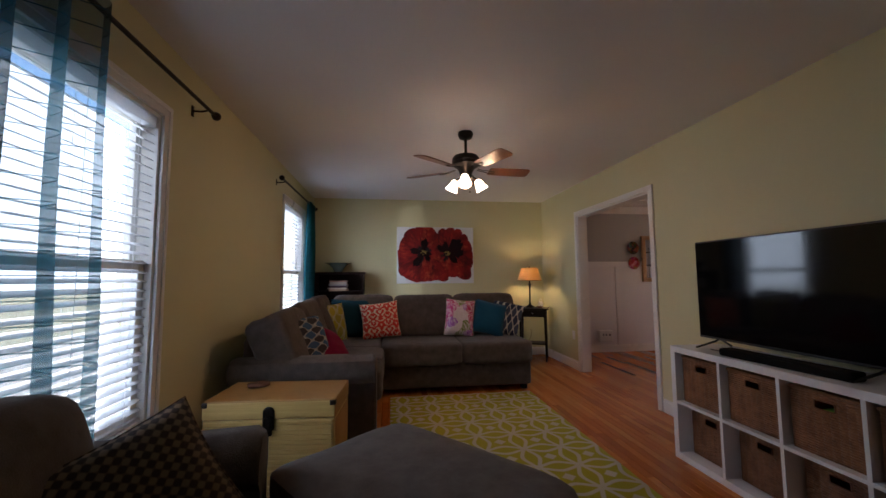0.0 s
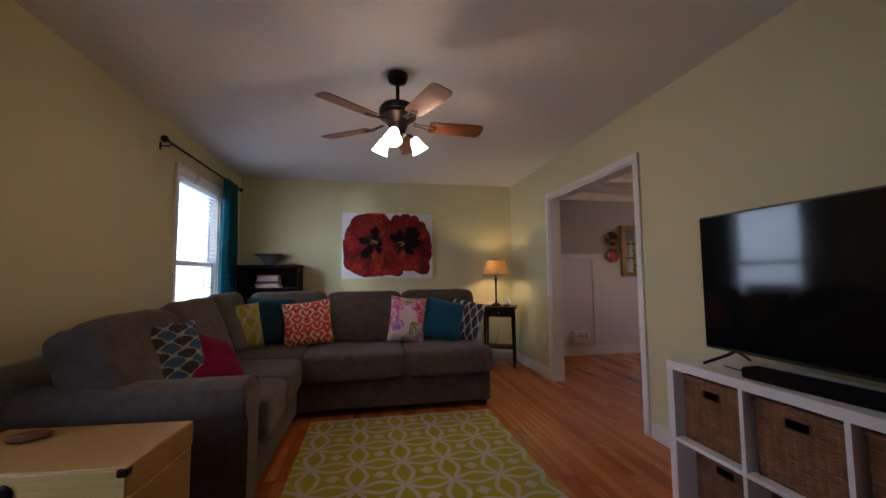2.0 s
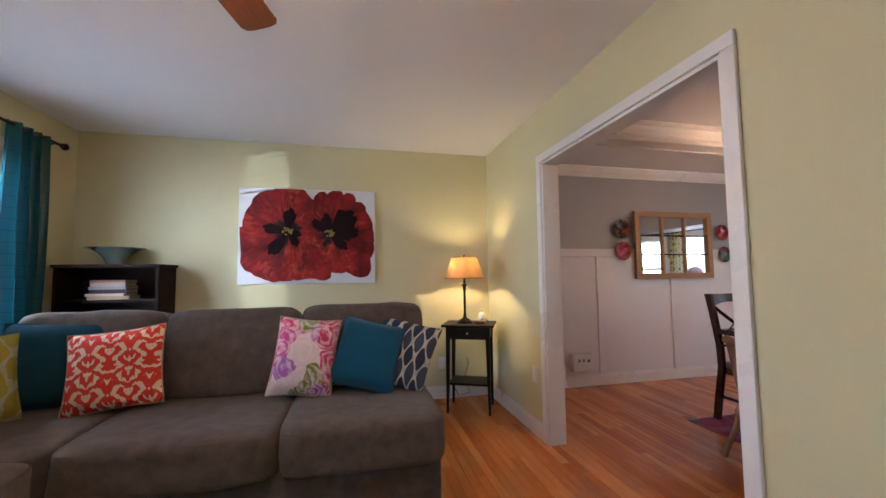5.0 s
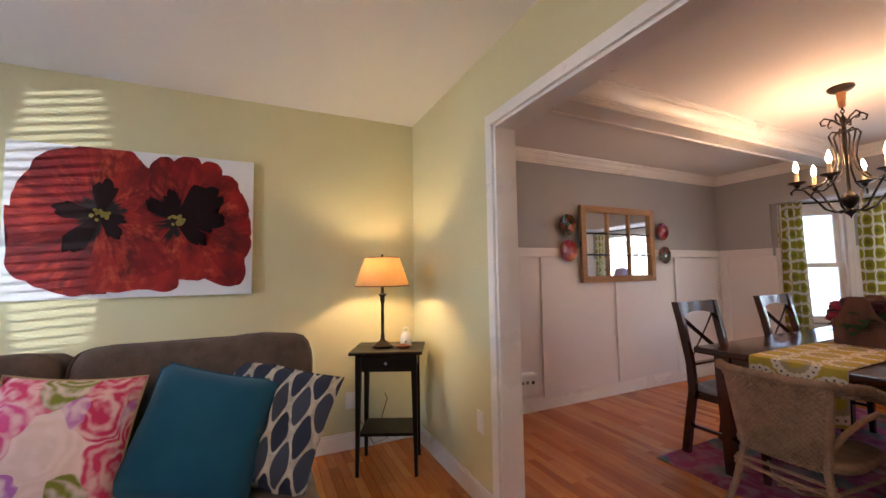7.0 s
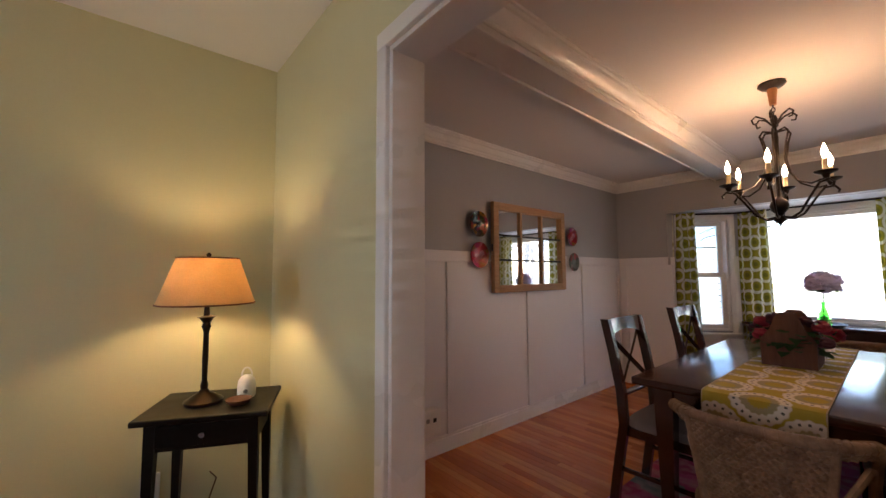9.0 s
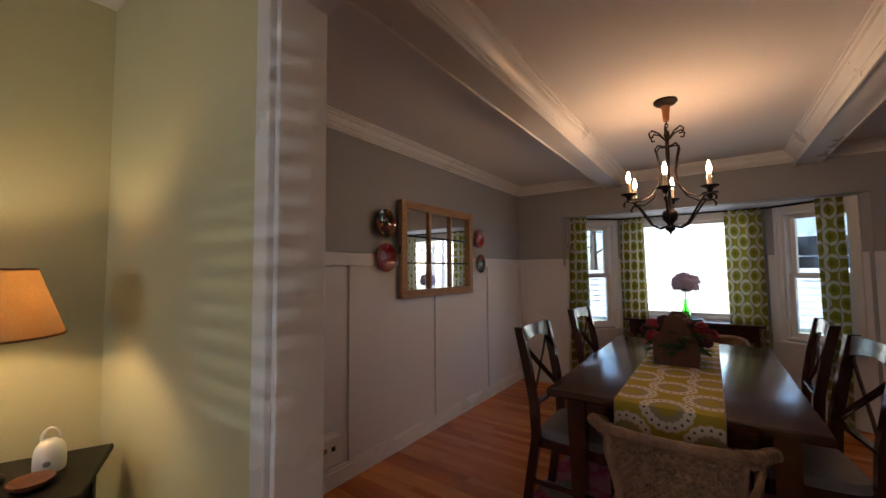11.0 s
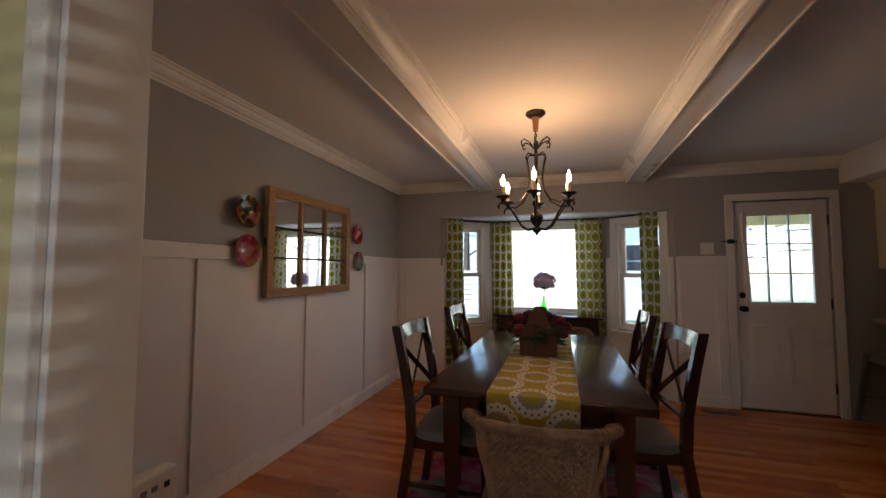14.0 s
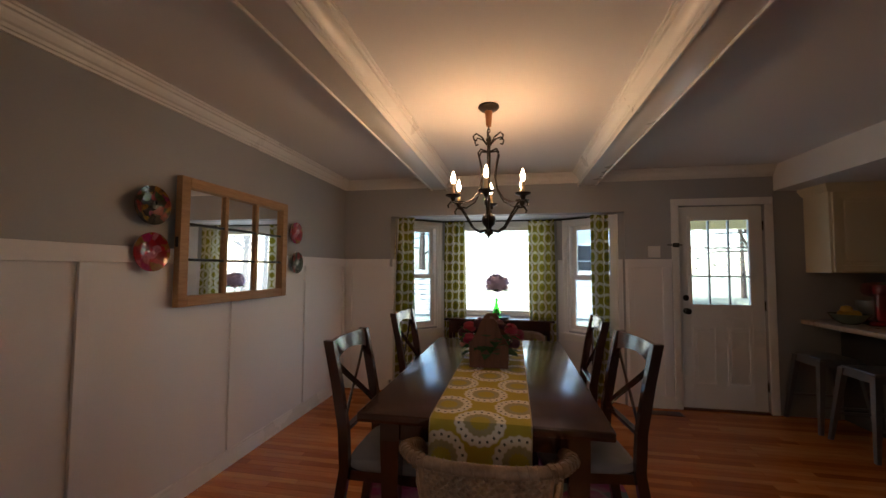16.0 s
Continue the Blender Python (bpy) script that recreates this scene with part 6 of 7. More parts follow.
def window_mirror():
    x0, x1, z0, z1 = 4.58, 5.63, 1.133, 1.897
    m = thing("window_mirror", "oak nine-pane window frame mirror on the wall", "mirror")
    y = YB - 0.030
    part("glass", box(BM(), x0 + 0.05, x1 - 0.05, y - 0.012, y, z0 + 0.05, z1 - 0.05), M_MIRROR, m)
    f = 0.062
    for r in ((x0, x0 + f, z0, z1), (x1 - f, x1, z0, z1), (x0 + f, x1 - f, z0, z0 + f), (x0 + f, x1 - f, z1 - f, z1)):
        part("frame", box(BM(), r[0], r[1], y - 0.042, y, r[2], r[3], 0.004), M_OAK, m)
    for k in (1, 2):
        x = x0 + f + (x1 - x0 - 2 * f) * k / 3
        part("mullion", box(BM(), x - 0.014, x + 0.014, y - 0.032, y - 0.012, z0 + f, z1 - f, 0.004), M_OAK, m)
        z = z0 + f + (z1 - z0 - 2 * f) * k / 3
        part("muntin", box(BM(), x0 + f, x1 - f, y - 0.026, y - 0.0125, z - 0.008, z + 0.008, 0.003), M_BRONZE, m)
    part("hook", box(BM(), x0 - 0.006, x0 + 0.0, y - 0.030, y - 0.012, 1.48, 1.54, 0.002), M_BLACK, m)


window_mirror()
for x, z, r, mt, lab in ((4.425, 1.695, 0.105, M_PLATEA, "dark glazed wall plate painted with flowers"), (4.43, 1.445, 0.105, M_PLATEB, "red glazed wall plate beside the mirror"), (5.80, 1.672, 0.095, M_PLATEB, "small red glazed wall plate"), (5.82, 1.41, 0.095, M_PLATEC, "small grey and red glazed wall plate")):
    o = solo("wall_plate", lathe(BM(), [(0.0, 0.0), (r * 0.6, 0.0), (r * 0.66, 0.006), (r, 0.020), (r, 0.024), (r * 0.64, 0.012), (r * 0.55, 0.007), (0.0, 0.007)], 40), mt, lab, "plate", pose(x, YB - 0.030, z, 90, 0, 0), True, "plates round the mirror")


def flower(b, at, r, rnd, petals=22):
    for k in range(petals):
        a, e = rnd.uniform(0, math.tau), math.asin(rnd.uniform(-0.5, 1))
        d = Vector((math.cos(a) * math.cos(e), math.sin(a) * math.cos(e), math.sin(e)))
        p = Vector(at) + d * r * 0.72
        q = d.to_track_quat("Z", "Y").to_matrix().to_4x4()
        s = r * rnd.uniform(0.36, 0.5)
        ring = [Matrix.Translation(p) @ q @ Vector((s * math.cos(t), s * math.sin(t) * 0.8, -0.2 * s + 0.25 * s * math.cos(2 * t))) for t in [math.tau * i / 7 for i in range(7)]]
        vs = [b.verts.new(v) for v in ring]
        tip = b.verts.new(Matrix.Translation(p) @ q @ Vector((0, 0, 0.25 * s)))
        for i in range(7):
            b.faces.new((vs[i], vs[(i + 1) % 7], tip))


def leaf(b, at, d, n, w=0.4):
    at, d = Vector(at), Vector(d)
    s = d.cross(Vector((0, 0, 1))).normalized() * d.length * w
    q = [at, at + d * 0.4 + s, at + d + Vector((0, 0, -0.15 * d.length)), at + d * 0.4 - s]
    b.faces.new([b.verts.new(v) for v in q])


def centrepiece():
    rnd = random.Random(8)
    c = thing("flower_caddy", "rough wooden caddy filled with dark red flowers", "flower arrangement", pose(5.17, 4.42, 0.772, 0, 0, 90))
    for s in (-1, 1):
        y = s * 0.13
        out = [(-0.115, 0), (0.115, 0), (0.118, 0.14), (0.075, 0.20), (0.05, 0.27), (0.03, 0.295), (-0.03, 0.295), (-0.05, 0.27), (-0.075, 0.20), (-0.118, 0.14)]
        part("end_board", ring_loft(BM(), [[(x, y - 0.008, z) for x, z in out], [(x, y + 0.008, z) for x, z in out]]), M_BROWNBOX, c)
        part("side_board", box(BM(), *sorted((s * 0.100, s * 0.115)), -0.121, 0.121, 0.0, 0.11, 0.002), M_BROWNBOX, c)
    part("bottom", box(BM(), -0.099, 0.099, -0.121, 0.121, 0.003, 0.013), M_BROWNBOX, c)
    part("handle", tube(BM(), [(0, -0.13, 0.265), (0, 0.13, 0.265)], 0.011, 10), M_BROWNBOX, c, smooth=True)
    red = mat("dark_red_petal", (0.30, 0.012, 0.035), (0.16, 0.006, 0.02), 0.7, fine=40)
    peach = mat("peach_petal", (0.42, 0.16, 0.09), (0.30, 0.10, 0.06), 0.7, fine=40)
    plum = mat("plum_petal", (0.07, 0.008, 0.02), (0.03, 0.004, 0.01), 0.7, fine=40)
    for x, y, z, r, mt in ((-0.17, -0.04, 0.17, 0.055, red), (-0.13, 0.06, 0.22, 0.05, red), (0.13, 0.02, 0.22, 0.05, red), (0.17, -0.06, 0.17, 0.052, plum), (0.17, -0.10, 0.09, 0.045, peach), (0.06, 0.07, 0.25, 0.05, plum), (-0.06, 0.0, 0.23, 0.05, plum), (0.0, -0.06, 0.20, 0.05, plum), (0.12, 0.10, 0.16, 0.05, red), (-0.15, 0.11, 0.14, 0.045, plum)):
        b = BM()
        flower(b, (x, y, z), r, rnd)
        part("bloom", b, mt, c)
    b = BM()
    for k in range(90):
        a = rnd.uniform(0, math.tau)
        p = Vector((0.13 * math.cos(a), 0.12 * math.sin(a), rnd.uniform(0.08, 0.2)))
        leaf(b, p, (0.07 * math.cos(a), 0.07 * math.sin(a), rnd.uniform(-0.04, 0.05)), 0)
    tagged(part("leaves", b, M_LEAF, c), kind="stuff")


centrepiece()


def console():
    c = thing("console_table", "dark wooden console table in the bay", "table")
    x0, x1, y0, y1, h = 7.06, 7.36, 3.83, 5.06, 0.80
    part("top", box(BM(), x0, x1, y0, y1, h - 0.028, h, 0.006), M_DARK, c)
    part("apron", box(BM(), x0 + 0.03, x1 - 0.03, y0 + 0.05, y1 - 0.05, h - 0.17, h - 0.029, 0.002), M_DARK, c)
    for x in (x0 + 0.05, x1 - 0.05):
        for y in (y0 + 0.07, y1 - 0.07):
            part("leg", box(BM(), x - 0.02, x + 0.02, y - 0.02, y + 0.02, 0, h - 0.171, 0.003), M_DARK, c)
    part("shelf", box(BM(), x0 + 0.04, x1 - 0.04, y0 + 0.06, y1 - 0.06, 0.16, 0.18, 0.002), M_DARK, c)
    solo("tray", lathe(BM(), [(0.0, 0.0), (0.12, 0.0), (0.15, 0.015), (0.155, 0.022), (0.12, 0.010), (0.0, 0.008)], 32), M_BLACKWOOD, "dark round tray on the console table", "tray", pose(7.18, 4.47, h), True)
    v = thing("flower_vase", "green glass vase with lilac hydrangea on the console", "vase", pose(7.18, 4.47, h + 0.0085))
    part("vase", lathe(BM(), [(0.0, 0.0), (0.050, 0.0), (0.055, 0.01), (0.045, 0.06), (0.026, 0.12), (0.014, 0.165), (0.014, 0.20), (0.019, 0.21), (0.010, 0.20), (0.010, 0.165), (0.040, 0.05), (0.0, 0.01)], 28), M_GREENGLASS, v, "lime green glass bottle vase", True)
    part("stem", tube(BM(), [(0, 0, 0.02), (0.004, 0.004, 0.16), (0.0, -0.01, 0.33)], 0.004, 6), M_LEAF, v)
    rnd = random.Random(5)
    b = BM()
    for k in range(110):
        a, e = rnd.uniform(0, math.tau), math.asin(rnd.uniform(-0.6, 1))
        p = (0.095 * math.cos(a) * math.cos(e), -0.01 + 0.118 * math.sin(a) * math.cos(e), 0.375 + 0.105 * math.sin(e))
        flower(b, p, 0.028, rnd, 7)
    puff(b, 0.18, 0.225, 0.19, 2.0, 5, pose(0, -0.01, 0.385), 0.12, 4)
    part("bloom", b, mat("lilac_petal", (0.74, 0.64, 0.84), (0.52, 0.42, 0.66), 0.7, fine=60), v, "pale lilac hydrangea bloom")
    b = BM()
    for k in range(22):
        a = rnd.uniform(0, math.tau)
        leaf(b, (0.05 * math.cos(a), -0.01 + 0.06 * math.sin(a), 0.33), (0.06 * math.cos(a), 0.075 * math.sin(a), -0.02), 0)
    part("leaves", b, M_LEAF, v)


console()


def back_door():
    d = tagged(new("door_1"), "white half-glazed back door with nine panes", "door", "", "structure")
    d.matrix_world = pose(XF + 0.03, DOOR[0], 0)
    w, h, t = DOOR[1] - DOOR[0], 1.993, 0.044
    y0, y1, z0, z1 = 0.115, w - 0.11, 1.015, 1.868
    b = BM()
    box(b, 0, t, 0.004, y0, 0.012, h, 0.002)
    box(b, 0, t, y1, w - 0.004, 0.012, h, 0.002)
    box(b, 0, t, y0, y1, 0.012, z0, 0.002)
    box(b, 0, t, y0, y1, z1, h, 0.002)
    part("slab", b, M_TRIM, d)
    b = BM()
    for r in ((y0 - 0.025, y0 + 0.01, z0 - 0.025, z1 + 0.025), (y1 - 0.01, y1 + 0.025, z0 - 0.025, z1 + 0.025), (y0 + 0.01, y1 - 0.01, z0 - 0.025, z0 + 0.01), (y0 + 0.01, y1 - 0.01, z1 - 0.01, z1 + 0.025)):
        box(b, -0.012, 0.0, *r, 0.003)
    part("glazing_frame", b, M_TRIM, d)
    for i in range(3):
        for j in range(3):
            ya, yb = y0 + (y1 - y0) * i / 3, y0 + (y1 - y0) * (i + 1) / 3
            za, zb = z0 + (z1 - z0) * j / 3, z0 + (z1 - z0) * (j + 1) / 3
            g = part("pane", box(BM(), 0.020, 0.024, ya, yb, za, zb), M_DOORGLASS, d)
            g.visible_shadow = False
    for k in (1, 2):
        y, z = y0 + (y1 - y0) * k / 3, z0 + (z1 - z0) * k / 3
        part("muntin", box(BM(), 0.006, 0.036, y - 0.006, y + 0.006, z0, z1, 0.002), M_STEEL, d)
        part("muntin", box(BM(), 0.008, 0.034, y0, y1, z - 0.006, z + 0.006, 0.002), M_STEEL, d)
    for ya, yb in ((0.13, 0.34), (0.43, 0.64)):
        b = BM()
        for r in ((ya, ya + 0.018, 0.24, 0.80), (yb - 0.018, yb, 0.24, 0.80), (ya + 0.018, yb - 0.018, 0.24, 0.258), (ya + 0.018, yb - 0.018, 0.782, 0.80)):
            box(b, -0.007, 0.001, *r, 0.003)
        box(b, -0.006, 0.001, ya + 0.035, yb - 0.035, 0.275, 0.765, 0.005)
        part("raised_panel", b, M_TRIM, d)
    part("knob", lathe(BM(), [(0.030, 0), (0.030, 0.006), (0.012, 0.010), (0.012, 0.030), (0.028, 0.042), (0.030, 0.055), (0.020, 0.066), (0, 0.068)], 20), M_BRONZE, d, "dark bronze door knob", True).matrix_local = pose(0, w - 0.065, 0.955, 0, -90, 0)
    part("deadbolt", lathe(BM(), [(0.030, 0), (0.030, 0.008), (0.022, 0.012), (0.0, 0.013)], 20), M_BRONZE, d, "", True).matrix_local = pose(0, w - 0.065, 1.085, 0, -90, 0)
    for z in (0.25, 1.02, 1.80):
        part("hinge", lathe(BM(), [(0.0, -0.045), (0.009, -0.045), (0.009, 0.045), (0.0, 0.045)], 10), M_BRONZE, d).matrix_local = pose(-0.008, 0.0, z)
    b = BM()
    box(b, t + 0.002, t + 0.05, -0.001, 0.030, 0.012, DOOR[3])
    box(b, t + 0.002, t + 0.05, w - 0.030, w + 0.001, 0.012, DOOR[3])
    box(b, t + 0.002, t + 0.05, 0.030, w - 0.030, h - 0.028, DOOR[3])
    part("door_stop", b, M_TRIM, d)
    part("threshold", box(BM(), -0.04, 0.10, 0.0, w, 0.0, 0.011, 0.002), M_BROWNBOX, d)
    o = thing("door_latch", "black swing bar door latch on the casing", "latch", pose(XF - 0.026, DOOR[1] + 0.035, 1.61))
    part("plate", box(BM(), -0.006, 0.0, -0.03, 0.03, -0.022, 0.022, 0.002), M_BLACK, o)
    part("bar", tube(BM(), [(-0.012, -0.05, 0.0), (-0.014, 0.0, 0.0), (-0.014, 0.085, 0.003)], 0.006, 8), M_BLACK, o)


back_door()
o = thing("light_switch", "white double light switch beside the back door", "switch", pose(XF, 2.875, 1.545, 0, 0, -90))
part("plate", box(BM(), -0.058, 0.058, -0.006, 0.0, -0.058, 0.058, 0.003), M_WHITEPL, o)
for x in (-0.024, 0.024):
    part("toggle", box(BM(), x - 0.006, x + 0.006, -0.016, -0.005, -0.004, 0.012, 0.002), M_WHITEPL, o)
o = thing("floor_vent", "brown slotted floor vent by the wall", "vent", pose(6.74, 2.86, 0.0))
part("frame", box(BM(), -0.06, 0.06, -0.15, 0.15, 0.0, 0.005, 0.002), M_BROWNBOX, o)
for k in range(9):
    part("slot", box(BM(), -0.045, 0.045, -0.13 + k * 0.03, -0.115 + k * 0.03, 0.004, 0.007), M_BLACK, o)

o = thing("wall_plug_box", "white plug-in box on the wainscot with a cord", "appliance", pose(3.86, YB - 0.01, 0.27))
part("case", box(BM(), -0.12, 0.12, -0.09, 0.0, -0.095, 0.085, 0.014), M_WHITEPL, o)
for x, z in ((-0.05, 0.02), (0.0, 0.02), (0.06, 0.015)):
    part("slot", box(BM(), x - 0.014, x + 0.014, -0.093, -0.088, z - 0.014, z + 0.014, 0.002), M_STEEL if x < 0.03 else M_BLACK, o)
part("cord", tube(BM(), [(-0.11, -0.03, -0.03), (-0.16, -0.03, -0.06), (-0.18, -0.035, -0.16), (-0.15, -0.04, -0.255)], 0.004, 6), M_WHITEPL, o)

# ---- kitchen corner ----


def kitchen():
    p = thing("breakfast_bar", "grey breakfast bar with tan laminate counter", "counter")
    part("base", box(BM(), 4.9, XF - 0.002, 0.85, 1.30, 0, 0.862, 0.003), mat("bar_grey_paint", (0.07, 0.07, 0.075), rough=0.6), p)
    part("countertop", box(BM(), 4.86, XF - 0.002, 0.80, 1.62, 0.863, 0.905, 0.012, None, 3), M_COUNTER, p, "tan speckled laminate counter with rounded edge", True)
    c = thing("wall_cabinet", "cream painted wall cabinet with crown moulding", "cabinet")
    x0, x1, y1, z0, z1 = 6.58, XF - 0.003, 1.555, 1.345, 2.06
    part("body", box(BM(), x0 + 0.02, x1, 0.0, y1, z0, z1, 0.002), M_CABINET, c)
    for k in range(3):
        ya, yb = y1 - 0.02 - 0.46 * (k + 1) + 0.012, y1 - 0.02 - 0.46 * k
        b = BM()
        for r in ((ya, ya + 0.055, z0 + 0.01, z1 - 0.01), (yb - 0.055, yb, z0 + 0.01, z1 - 0.01), (ya + 0.055, yb - 0.055, z0 + 0.01, z0 + 0.065), (ya + 0.055, yb - 0.055, z1 - 0.065, z1 - 0.01)):
            box(b, x0, x0 + 0.02, *r, 0.003)
        box(b, x0 + 0.008, x0 + 0.02, ya + 0.05, yb - 0.05, z0 + 0.06, z1 - 0.06)
        box(b, x0 + 0.003, x0 + 0.02, ya + 0.085, yb - 0.085, z0 + 0.095, z1 - 0.095, 0.006)
        d = part("door", b, M_CABINET, c)
        part("knob", lathe(BM(), [(0.005, 0), (0.006, 0.012), (0.014, 0.02), (0.010, 0.028), (0, 0.03)], 14), M_BRONZE, d, "", True).matrix_local = pose(x0, ya + 0.03, z0 + 0.07, 0, -90, 0)
    b = BM()
    ring_loft(b, [[(x0 + 0.02 - u, y1 + u * s, 2.128 - v) for u, v in ((0, 0.07), (0.012, 0.07), (0.045, 0.02), (0.05, 0.0), (0, 0.0))] for s in (1,)] + [[(x0 + 0.02 - u, 0.0, 2.128 - v) for u, v in ((0, 0.07), (0.012, 0.07), (0.045, 0.02), (0.05, 0.0), (0, 0.0))]])
    ring_loft(b, [[(x0 + 0.02 - u, y1 + u, 2.128 - v) for u, v in ((0, 0.07), (0.012, 0.07), (0.045, 0.02), (0.05, 0.0), (0, 0.0))], [(x1, y1 + u, 2.128 - v) for u, v in ((0, 0.07), (0.012, 0.07), (0.045, 0.02), (0.05, 0.0), (0, 0.0))]])
    part("crown", b, M_CABINET, c)
    st = None
    for x, y in ((6.68, 1.565), (6.20, 1.545), (5.70, 1.54)):
        m = pose(x, y, 0)
        if st is None:
            st = thing("bar_stool", "grey steel backless bar stool at the counter", "stool", m, "stools at the breakfast bar")
            part("seat", box(BM(), -0.155, 0.155, -0.155, 0.155, 0.595, 0.615, 0.012, None, 3), M_STEEL, st, smooth=True)
            part("skirt", ring_loft(BM(), [[(a * r, c * r, z) for a, c in ((-1, -1), (1, -1), (1, 1), (-1, 1))] for z, r in ((0.54, 0.160), (0.60, 0.150))], False), M_STEEL, st)
            for a in (-1, 1):
                for c2 in (-1, 1):
                    part("leg", ring_loft(BM(), [[(a * r + s * q, c2 * r + t * q, z) for s, t in ((-1, -1), (1, -1), (1, 1), (-1, 1))] for z, r, q in ((0, 0.205, 0.013), (0.595, 0.140, 0.024))]), M_STEEL, st)
                part("brace", stick(BM(), (a * 0.18, -0.18, 0.22), (a * 0.18, 0.18, 0.22), 0.014, 0.02), M_STEEL, st)
        else:
            copy_thing(st, m)
    # mixer and fruit bowl on the counter
    k = thing("stand_mixer", "dark red stand mixer with steel bowl", "mixer", pose(6.62, 1.22, 0.905, 0, 0, 160))
    red = mat("dark_red_enamel", (0.16, 0.004, 0.008), rough=0.15, bump=0.0, coat=0.6)
    part("base", box(BM(), -0.17, 0.17, -0.10, 0.10, 0, 0.04, 0.018, None, 3), red, k, smooth=True)
    part("column", box(BM(), 0.08, 0.16, -0.05, 0.05, 0.04, 0.27, 0.02, None, 3), red, k, smooth=True)
    part("head", puff(BM(), 0.36, 0.14, 0.13, 3, 7, pose(0.0, 0, 0.30)), red, k, smooth=True)
    part("bowl", lathe(BM(), [(0.0, 0.05), (0.05, 0.05), (0.09, 0.09), (0.105, 0.15), (0.108, 0.20), (0.104, 0.20), (0.085, 0.09), (0.0, 0.06)], 24, (-0.07, 0, 0)), M_STEEL, k, smooth=True)
    f = thing("fruit_bowl", "glass bowl of yellow fruit on the counter", "bowl", pose(6.60, 1.44, 0.905))
    part("bowl", lathe(BM(), [(0.0, 0.0), (0.05, 0.0), (0.10, 0.035), (0.135, 0.085), (0.138, 0.09), (0.095, 0.04), (0.0, 0.01)], 28), M_BOWL, f, smooth=True)
    yel = mat("yellow_fruit", (0.55, 0.33, 0.015), (0.40, 0.24, 0.02), 0.45, fine=60)
    for x, y, z in ((0.03, 0.02, 0.085), (-0.045, 0.03, 0.08), (0.0, -0.045, 0.085), (0.01, 0.01, 0.125)):
        part("fruit", puff(BM(), 0.085, 0.075, 0.07, 2.2, 5, pose(x, y, z)), yel, f, smooth=True)


kitchen()

# ---- outside ----
struct("ground", box(BM(), -160, 160, -160, 160, -0.75, -0.45), M_GRASS, "winter lawn round the house", "ground")
struct("patio", box(BM(), 7.6, 13.0, -2.0, 8.0, -0.45, -0.12), M_CONCRETE, "pale concrete patio behind the house", "patio")
struct("driveway", box(BM(), -9.0, -1.2, -8.0, 14.0, -0.45, -0.42), M_CONCRETE, "pale concrete drive before the house", "driveway")
struct("porch_roof", box(BM(), 7.04, 9.6, 0.4, 2.9, 2.30, 2.40), M_TRIM, "white porch ceiling outside the back door", "porch roof")
struct("porch_beam", box(BM(), 9.45, 9.6, 0.4, 2.9, 2.02, 2.30), M_PORCH, "yellow porch beam outside the back door", "beam")


struct("backdrop", box(BM(), -71, -70, -110, 110, -0.5, 42), glow("bright_winter_haze", (0.86, 0.92, 1.0), 1.0), "bright hazy winter sky over the street", "backdrop")


def fence(x, y0, y1):
    f = thing("garden_fence", "weathered horizontal board garden fence", "fence")
    n = int((y1 - y0) / 2.0)
    for k in range(n + 1):
        y = y0 + (y1 - y0) * k / n
        part("post", box(BM(), x - 0.05, x + 0.05, y - 0.05, y + 0.05, -0.46, 1.45, 0.005), M_FENCE, f)
    mesh = None
    for i in range(n):
        for j in range(9):
            ya = y0 + (y1 - y0) * i / n
            if mesh is None:
                o = part("board", box(BM(), -0.012, 0.012, 0.05, (y1 - y0) / n - 0.05, 0, 0.15, 0.003), M_FENCE, f)
                mesh = o.data
            else:
                o = new("board", mesh)
                o.parent = f
            o.matrix_local = pose(x - 0.06, ya, -0.35 + j * 0.19)


fence(17.0, 0.4, 16.4)


def house(m, w, d, h, label):
    b = thing("house", label, "house", m)
    part("wall", box(BM(), -w / 2, w / 2, -d / 2, d / 2, -0.5, h), M_SIDING, b)
    k = BM()
    ring_loft(k, [[(s * (w / 2 + 0.4), -d / 2 - 0.4, h), (s * (w / 2 + 0.4), d / 2 + 0.4, h), (s * (w / 2 + 0.4), 0, h + d * 0.28)] for s in (-1, 1)])
    part("roof", k, M_ROOF, b)
    for z in (1.0, 3.7):
        if z + 1.2 > h:
            continue
        for i in range(5):
            x = -w / 2 + w * (i + 0.5) / 5
            o = part("window", box(BM(), x - 0.5, x + 0.5, -d / 2 - 0.06, -d / 2 + 0.01, z, z + 1.4, 0.01), M_TRIM, b)
            for s in (0, 1):
                part("pane", box(BM(), x - 0.42, x + 0.42, -d / 2 - 0.08, -d / 2 - 0.061, z + 0.08 + s * 0.64, z + 0.68 + s * 0.64), M_SCREEN, o)


house(pose(-42, 8, 0, 0, 0, 90), 20, 9, 5.6, "pale two-storey house across the street")
house(pose(22.0, 0.8, 0, 0, 0, -86), 3.6, 6, 4.7, "pale blue-grey neighbouring house behind the garden")


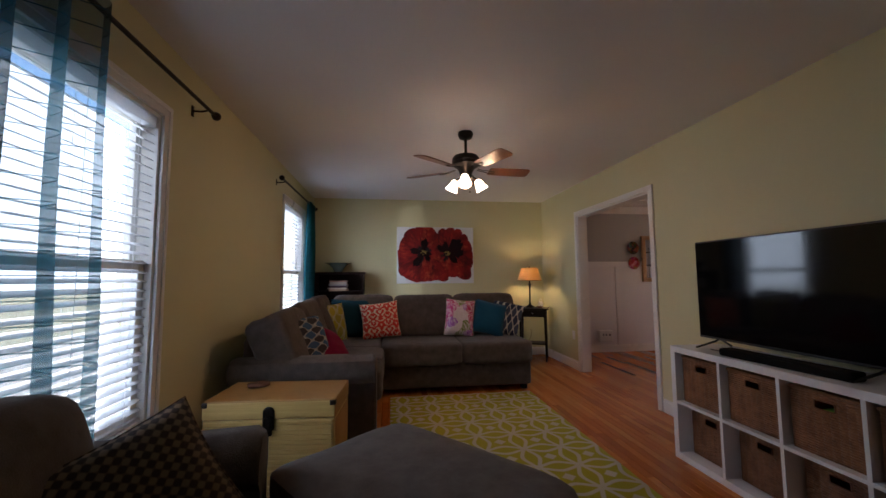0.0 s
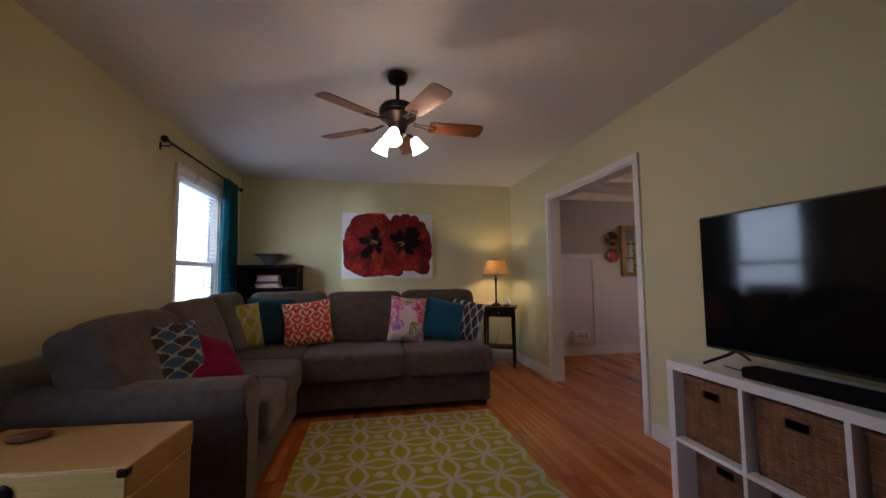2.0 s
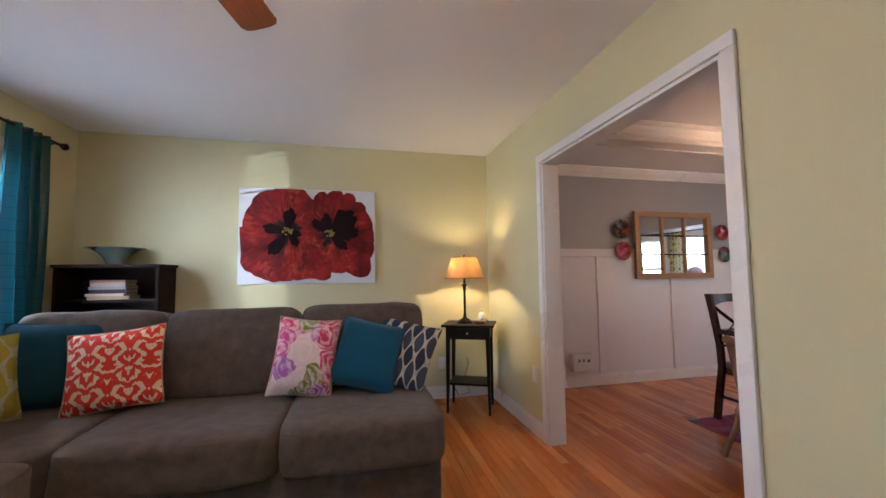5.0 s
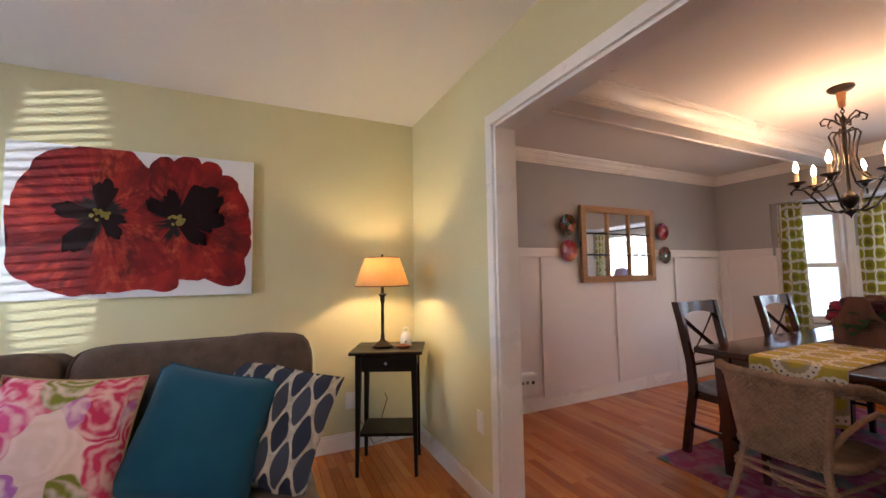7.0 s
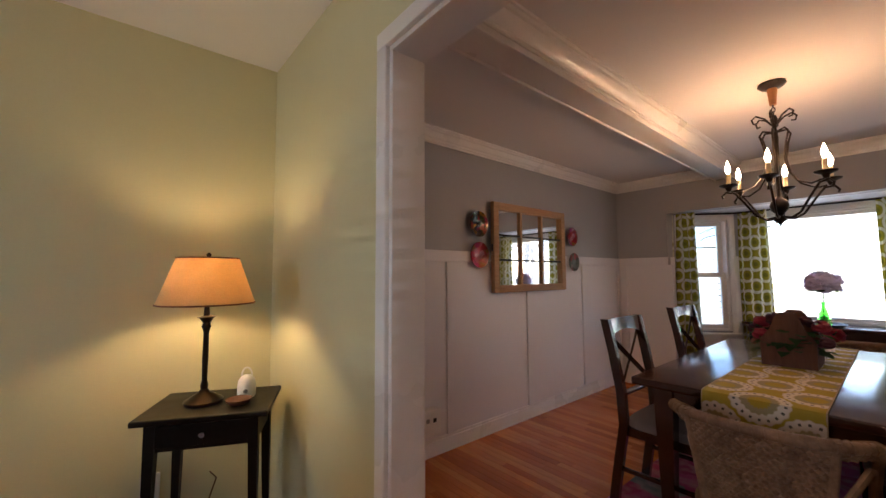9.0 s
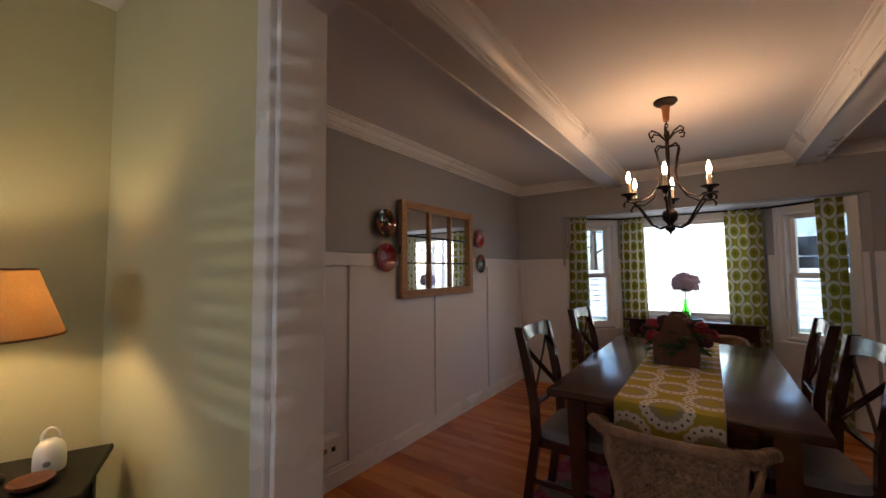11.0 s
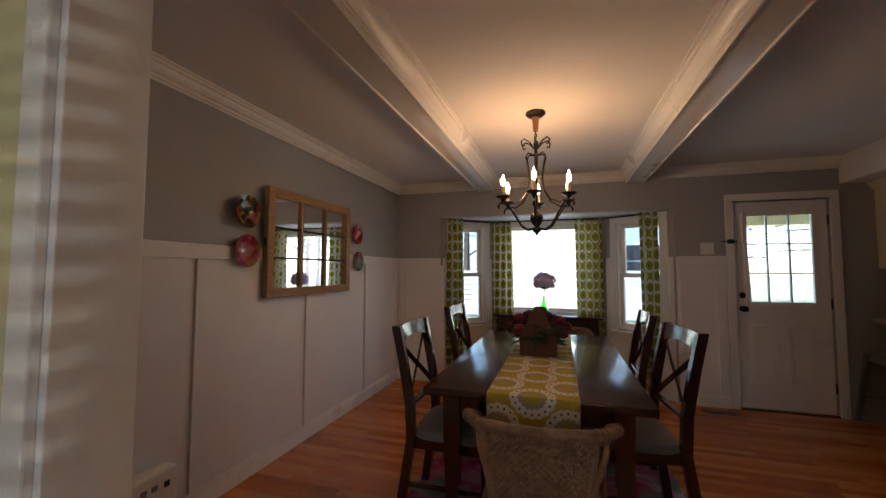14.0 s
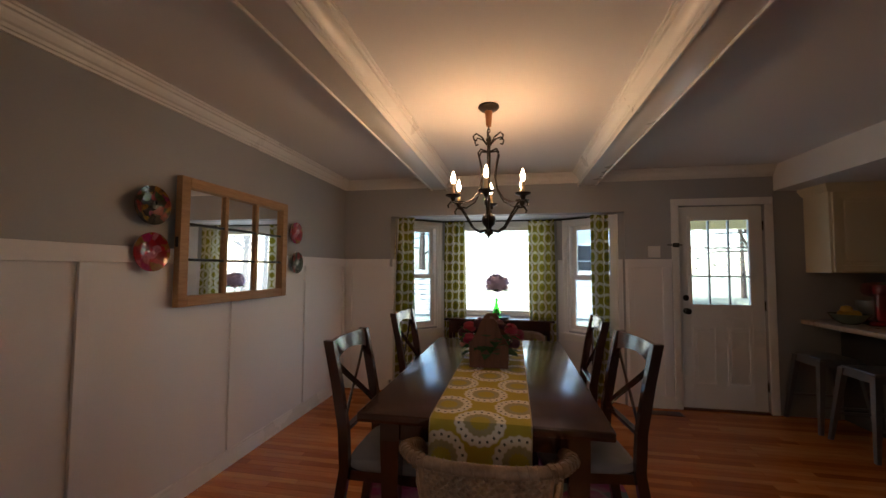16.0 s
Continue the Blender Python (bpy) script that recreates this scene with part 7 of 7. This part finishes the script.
def tree(x, y, h, seed, bare=False):
    rnd = random.Random(seed)
    t = thing("tree", "tall garden tree with bare lower limbs" if bare else "dark evergreen tree behind the garden", "tree", pose(x, y, -0.46))
    b = BM()
    tube(b, [(0, 0, 0), (0.05, 0.02, h * 0.4), (0.0, 0.05, h)], lambda s: 0.16 * (1 - s) + 0.02, 8)
    for k in range(18 if bare else 12):
        z = h * rnd.uniform(0.25, 0.95)
        a = rnd.uniform(0, math.tau)
        l = (h - z) * 0.45 + 0.4
        e = Vector((l * math.cos(a), l * math.sin(a), z + l * (0.6 if bare else -0.1)))
        tube(b, [(0, 0, z), Vector((0, 0, z)).lerp(e, 0.5) + Vector((0, 0, 0.15)), e], lambda s: 0.05 * (1 - s) + 0.008, 5)
    part("trunk", b, M_BARK, t)
    b = BM()
    for k in range(260 if bare else 2400):
        z = h * rnd.uniform(0.2, 1.0)
        a = rnd.uniform(0, math.tau)
        l = ((h - z) * 0.42 + 0.25) * rnd.uniform(0.3, 1)
        p = Vector((l * math.cos(a), l * math.sin(a), z - l * 0.15))
        d = Vector((math.cos(a), math.sin(a), rnd.uniform(0.2, 1.2) if bare else rnd.uniform(-0.5, 0.2)))
        leaf(b, p, d * rnd.uniform(0.5, 1.1) if bare else d * rnd.uniform(0.10, 0.20), 0, 0.012 if bare else 0.3)
    # evergreen crowns take the leaf colour with haze painted in
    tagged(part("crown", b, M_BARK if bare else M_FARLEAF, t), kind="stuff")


for x, y, h, s, bare in ((27, -2.5, 9, 1, False), (27, -1.0, 11, 2, True), (24, 9.4, 10, 3, True), (34, 12.0, 12, 4, False), (25, -4.5, 9, 5, False), (-20, 3.0, 9, 6, True), (-26, 9.5, 10, 7, True), (-24, -2.0, 8, 8, False), (30, 0.8, 12, 9, True), (31, -10.5, 9, 10, False), (23, -7.2, 10, 11, True), (19, -4.6, 9, 12, True), (26, -8.5, 11, 13, False), (21, -8.2, 9, 14, True)):
    tree(x, y, h, s, bare)

# ---- floor boards ----
BW, GAP = 0.0572, 0.0007
lengths = (0.45, 0.6, 0.75, 0.9, 1.1)
shared = {}
rnd = random.Random(12)
near, far_v, far_f = 0, [], []


def board_verts(w, l, c=0.0012, t=0.015):
    x0, x1, y0, y1 = GAP / 2, w - GAP / 2, GAP / 2, l - GAP / 2
    return [(x0, y0, -t), (x1, y0, -t), (x1, y1, -t), (x0, y1, -t), (x0, y0, -c), (x1, y0, -c), (x1, y1, -c), (x0, y1, -c), (x0 + c, y0 + c, 0), (x1 - c, y0 + c, 0), (x1 - c, y1 - c, 0), (x0 + c, y1 - c, 0)]


BF = [(0, 1, 5, 4), (1, 2, 6, 5), (2, 3, 7, 6), (3, 0, 4, 7), (4, 5, 9, 8), (5, 6, 10, 9), (6, 7, 11, 10), (7, 4, 8, 11), (8, 9, 10, 11)]
col = 0
x = XL
while x < BX:
    w = min(BW, BX - x)
    start, end = (YF, YB) if x < XF else (BAY[0], BAY[1])
    y, first = start, rnd.uniform(0.2, 0.6)
    while y < end:
        l = first if y == start else rnd.choice(lengths)
        if y + l > end - 0.1:
            l = end - y
        ok = l > 0.05
        if ok and near < 300 and 1.86 < x < 4.1 and 2.9 < y < 5.6 and l in lengths:
            if l not in shared:
                me = bpy.data.meshes.new("floor_board")
                me.from_pydata(board_verts(BW, l), [], BF)
                me.materials.append(M_FLOOR)
                shared[l] = me
            o = new("floor_board", shared[l])
            o.location = (x, y, 0)
            o.parent = subfloor
            near += 1
        elif ok:
            k = len(far_v)
            far_v += [(vx + x, vy + y, vz) for vx, vy, vz in board_verts(w, l)]
            far_f += [tuple(i + k for i in f) for f in BF]
        y += l
    x += BW
me = bpy.data.meshes.new("floor_boards")
me.from_pydata(far_v, [], far_f)
me.materials.append(M_FLOOR)
o = new("floor_boards", me)
o.parent = subfloor
tagged(o, kind="stuff")
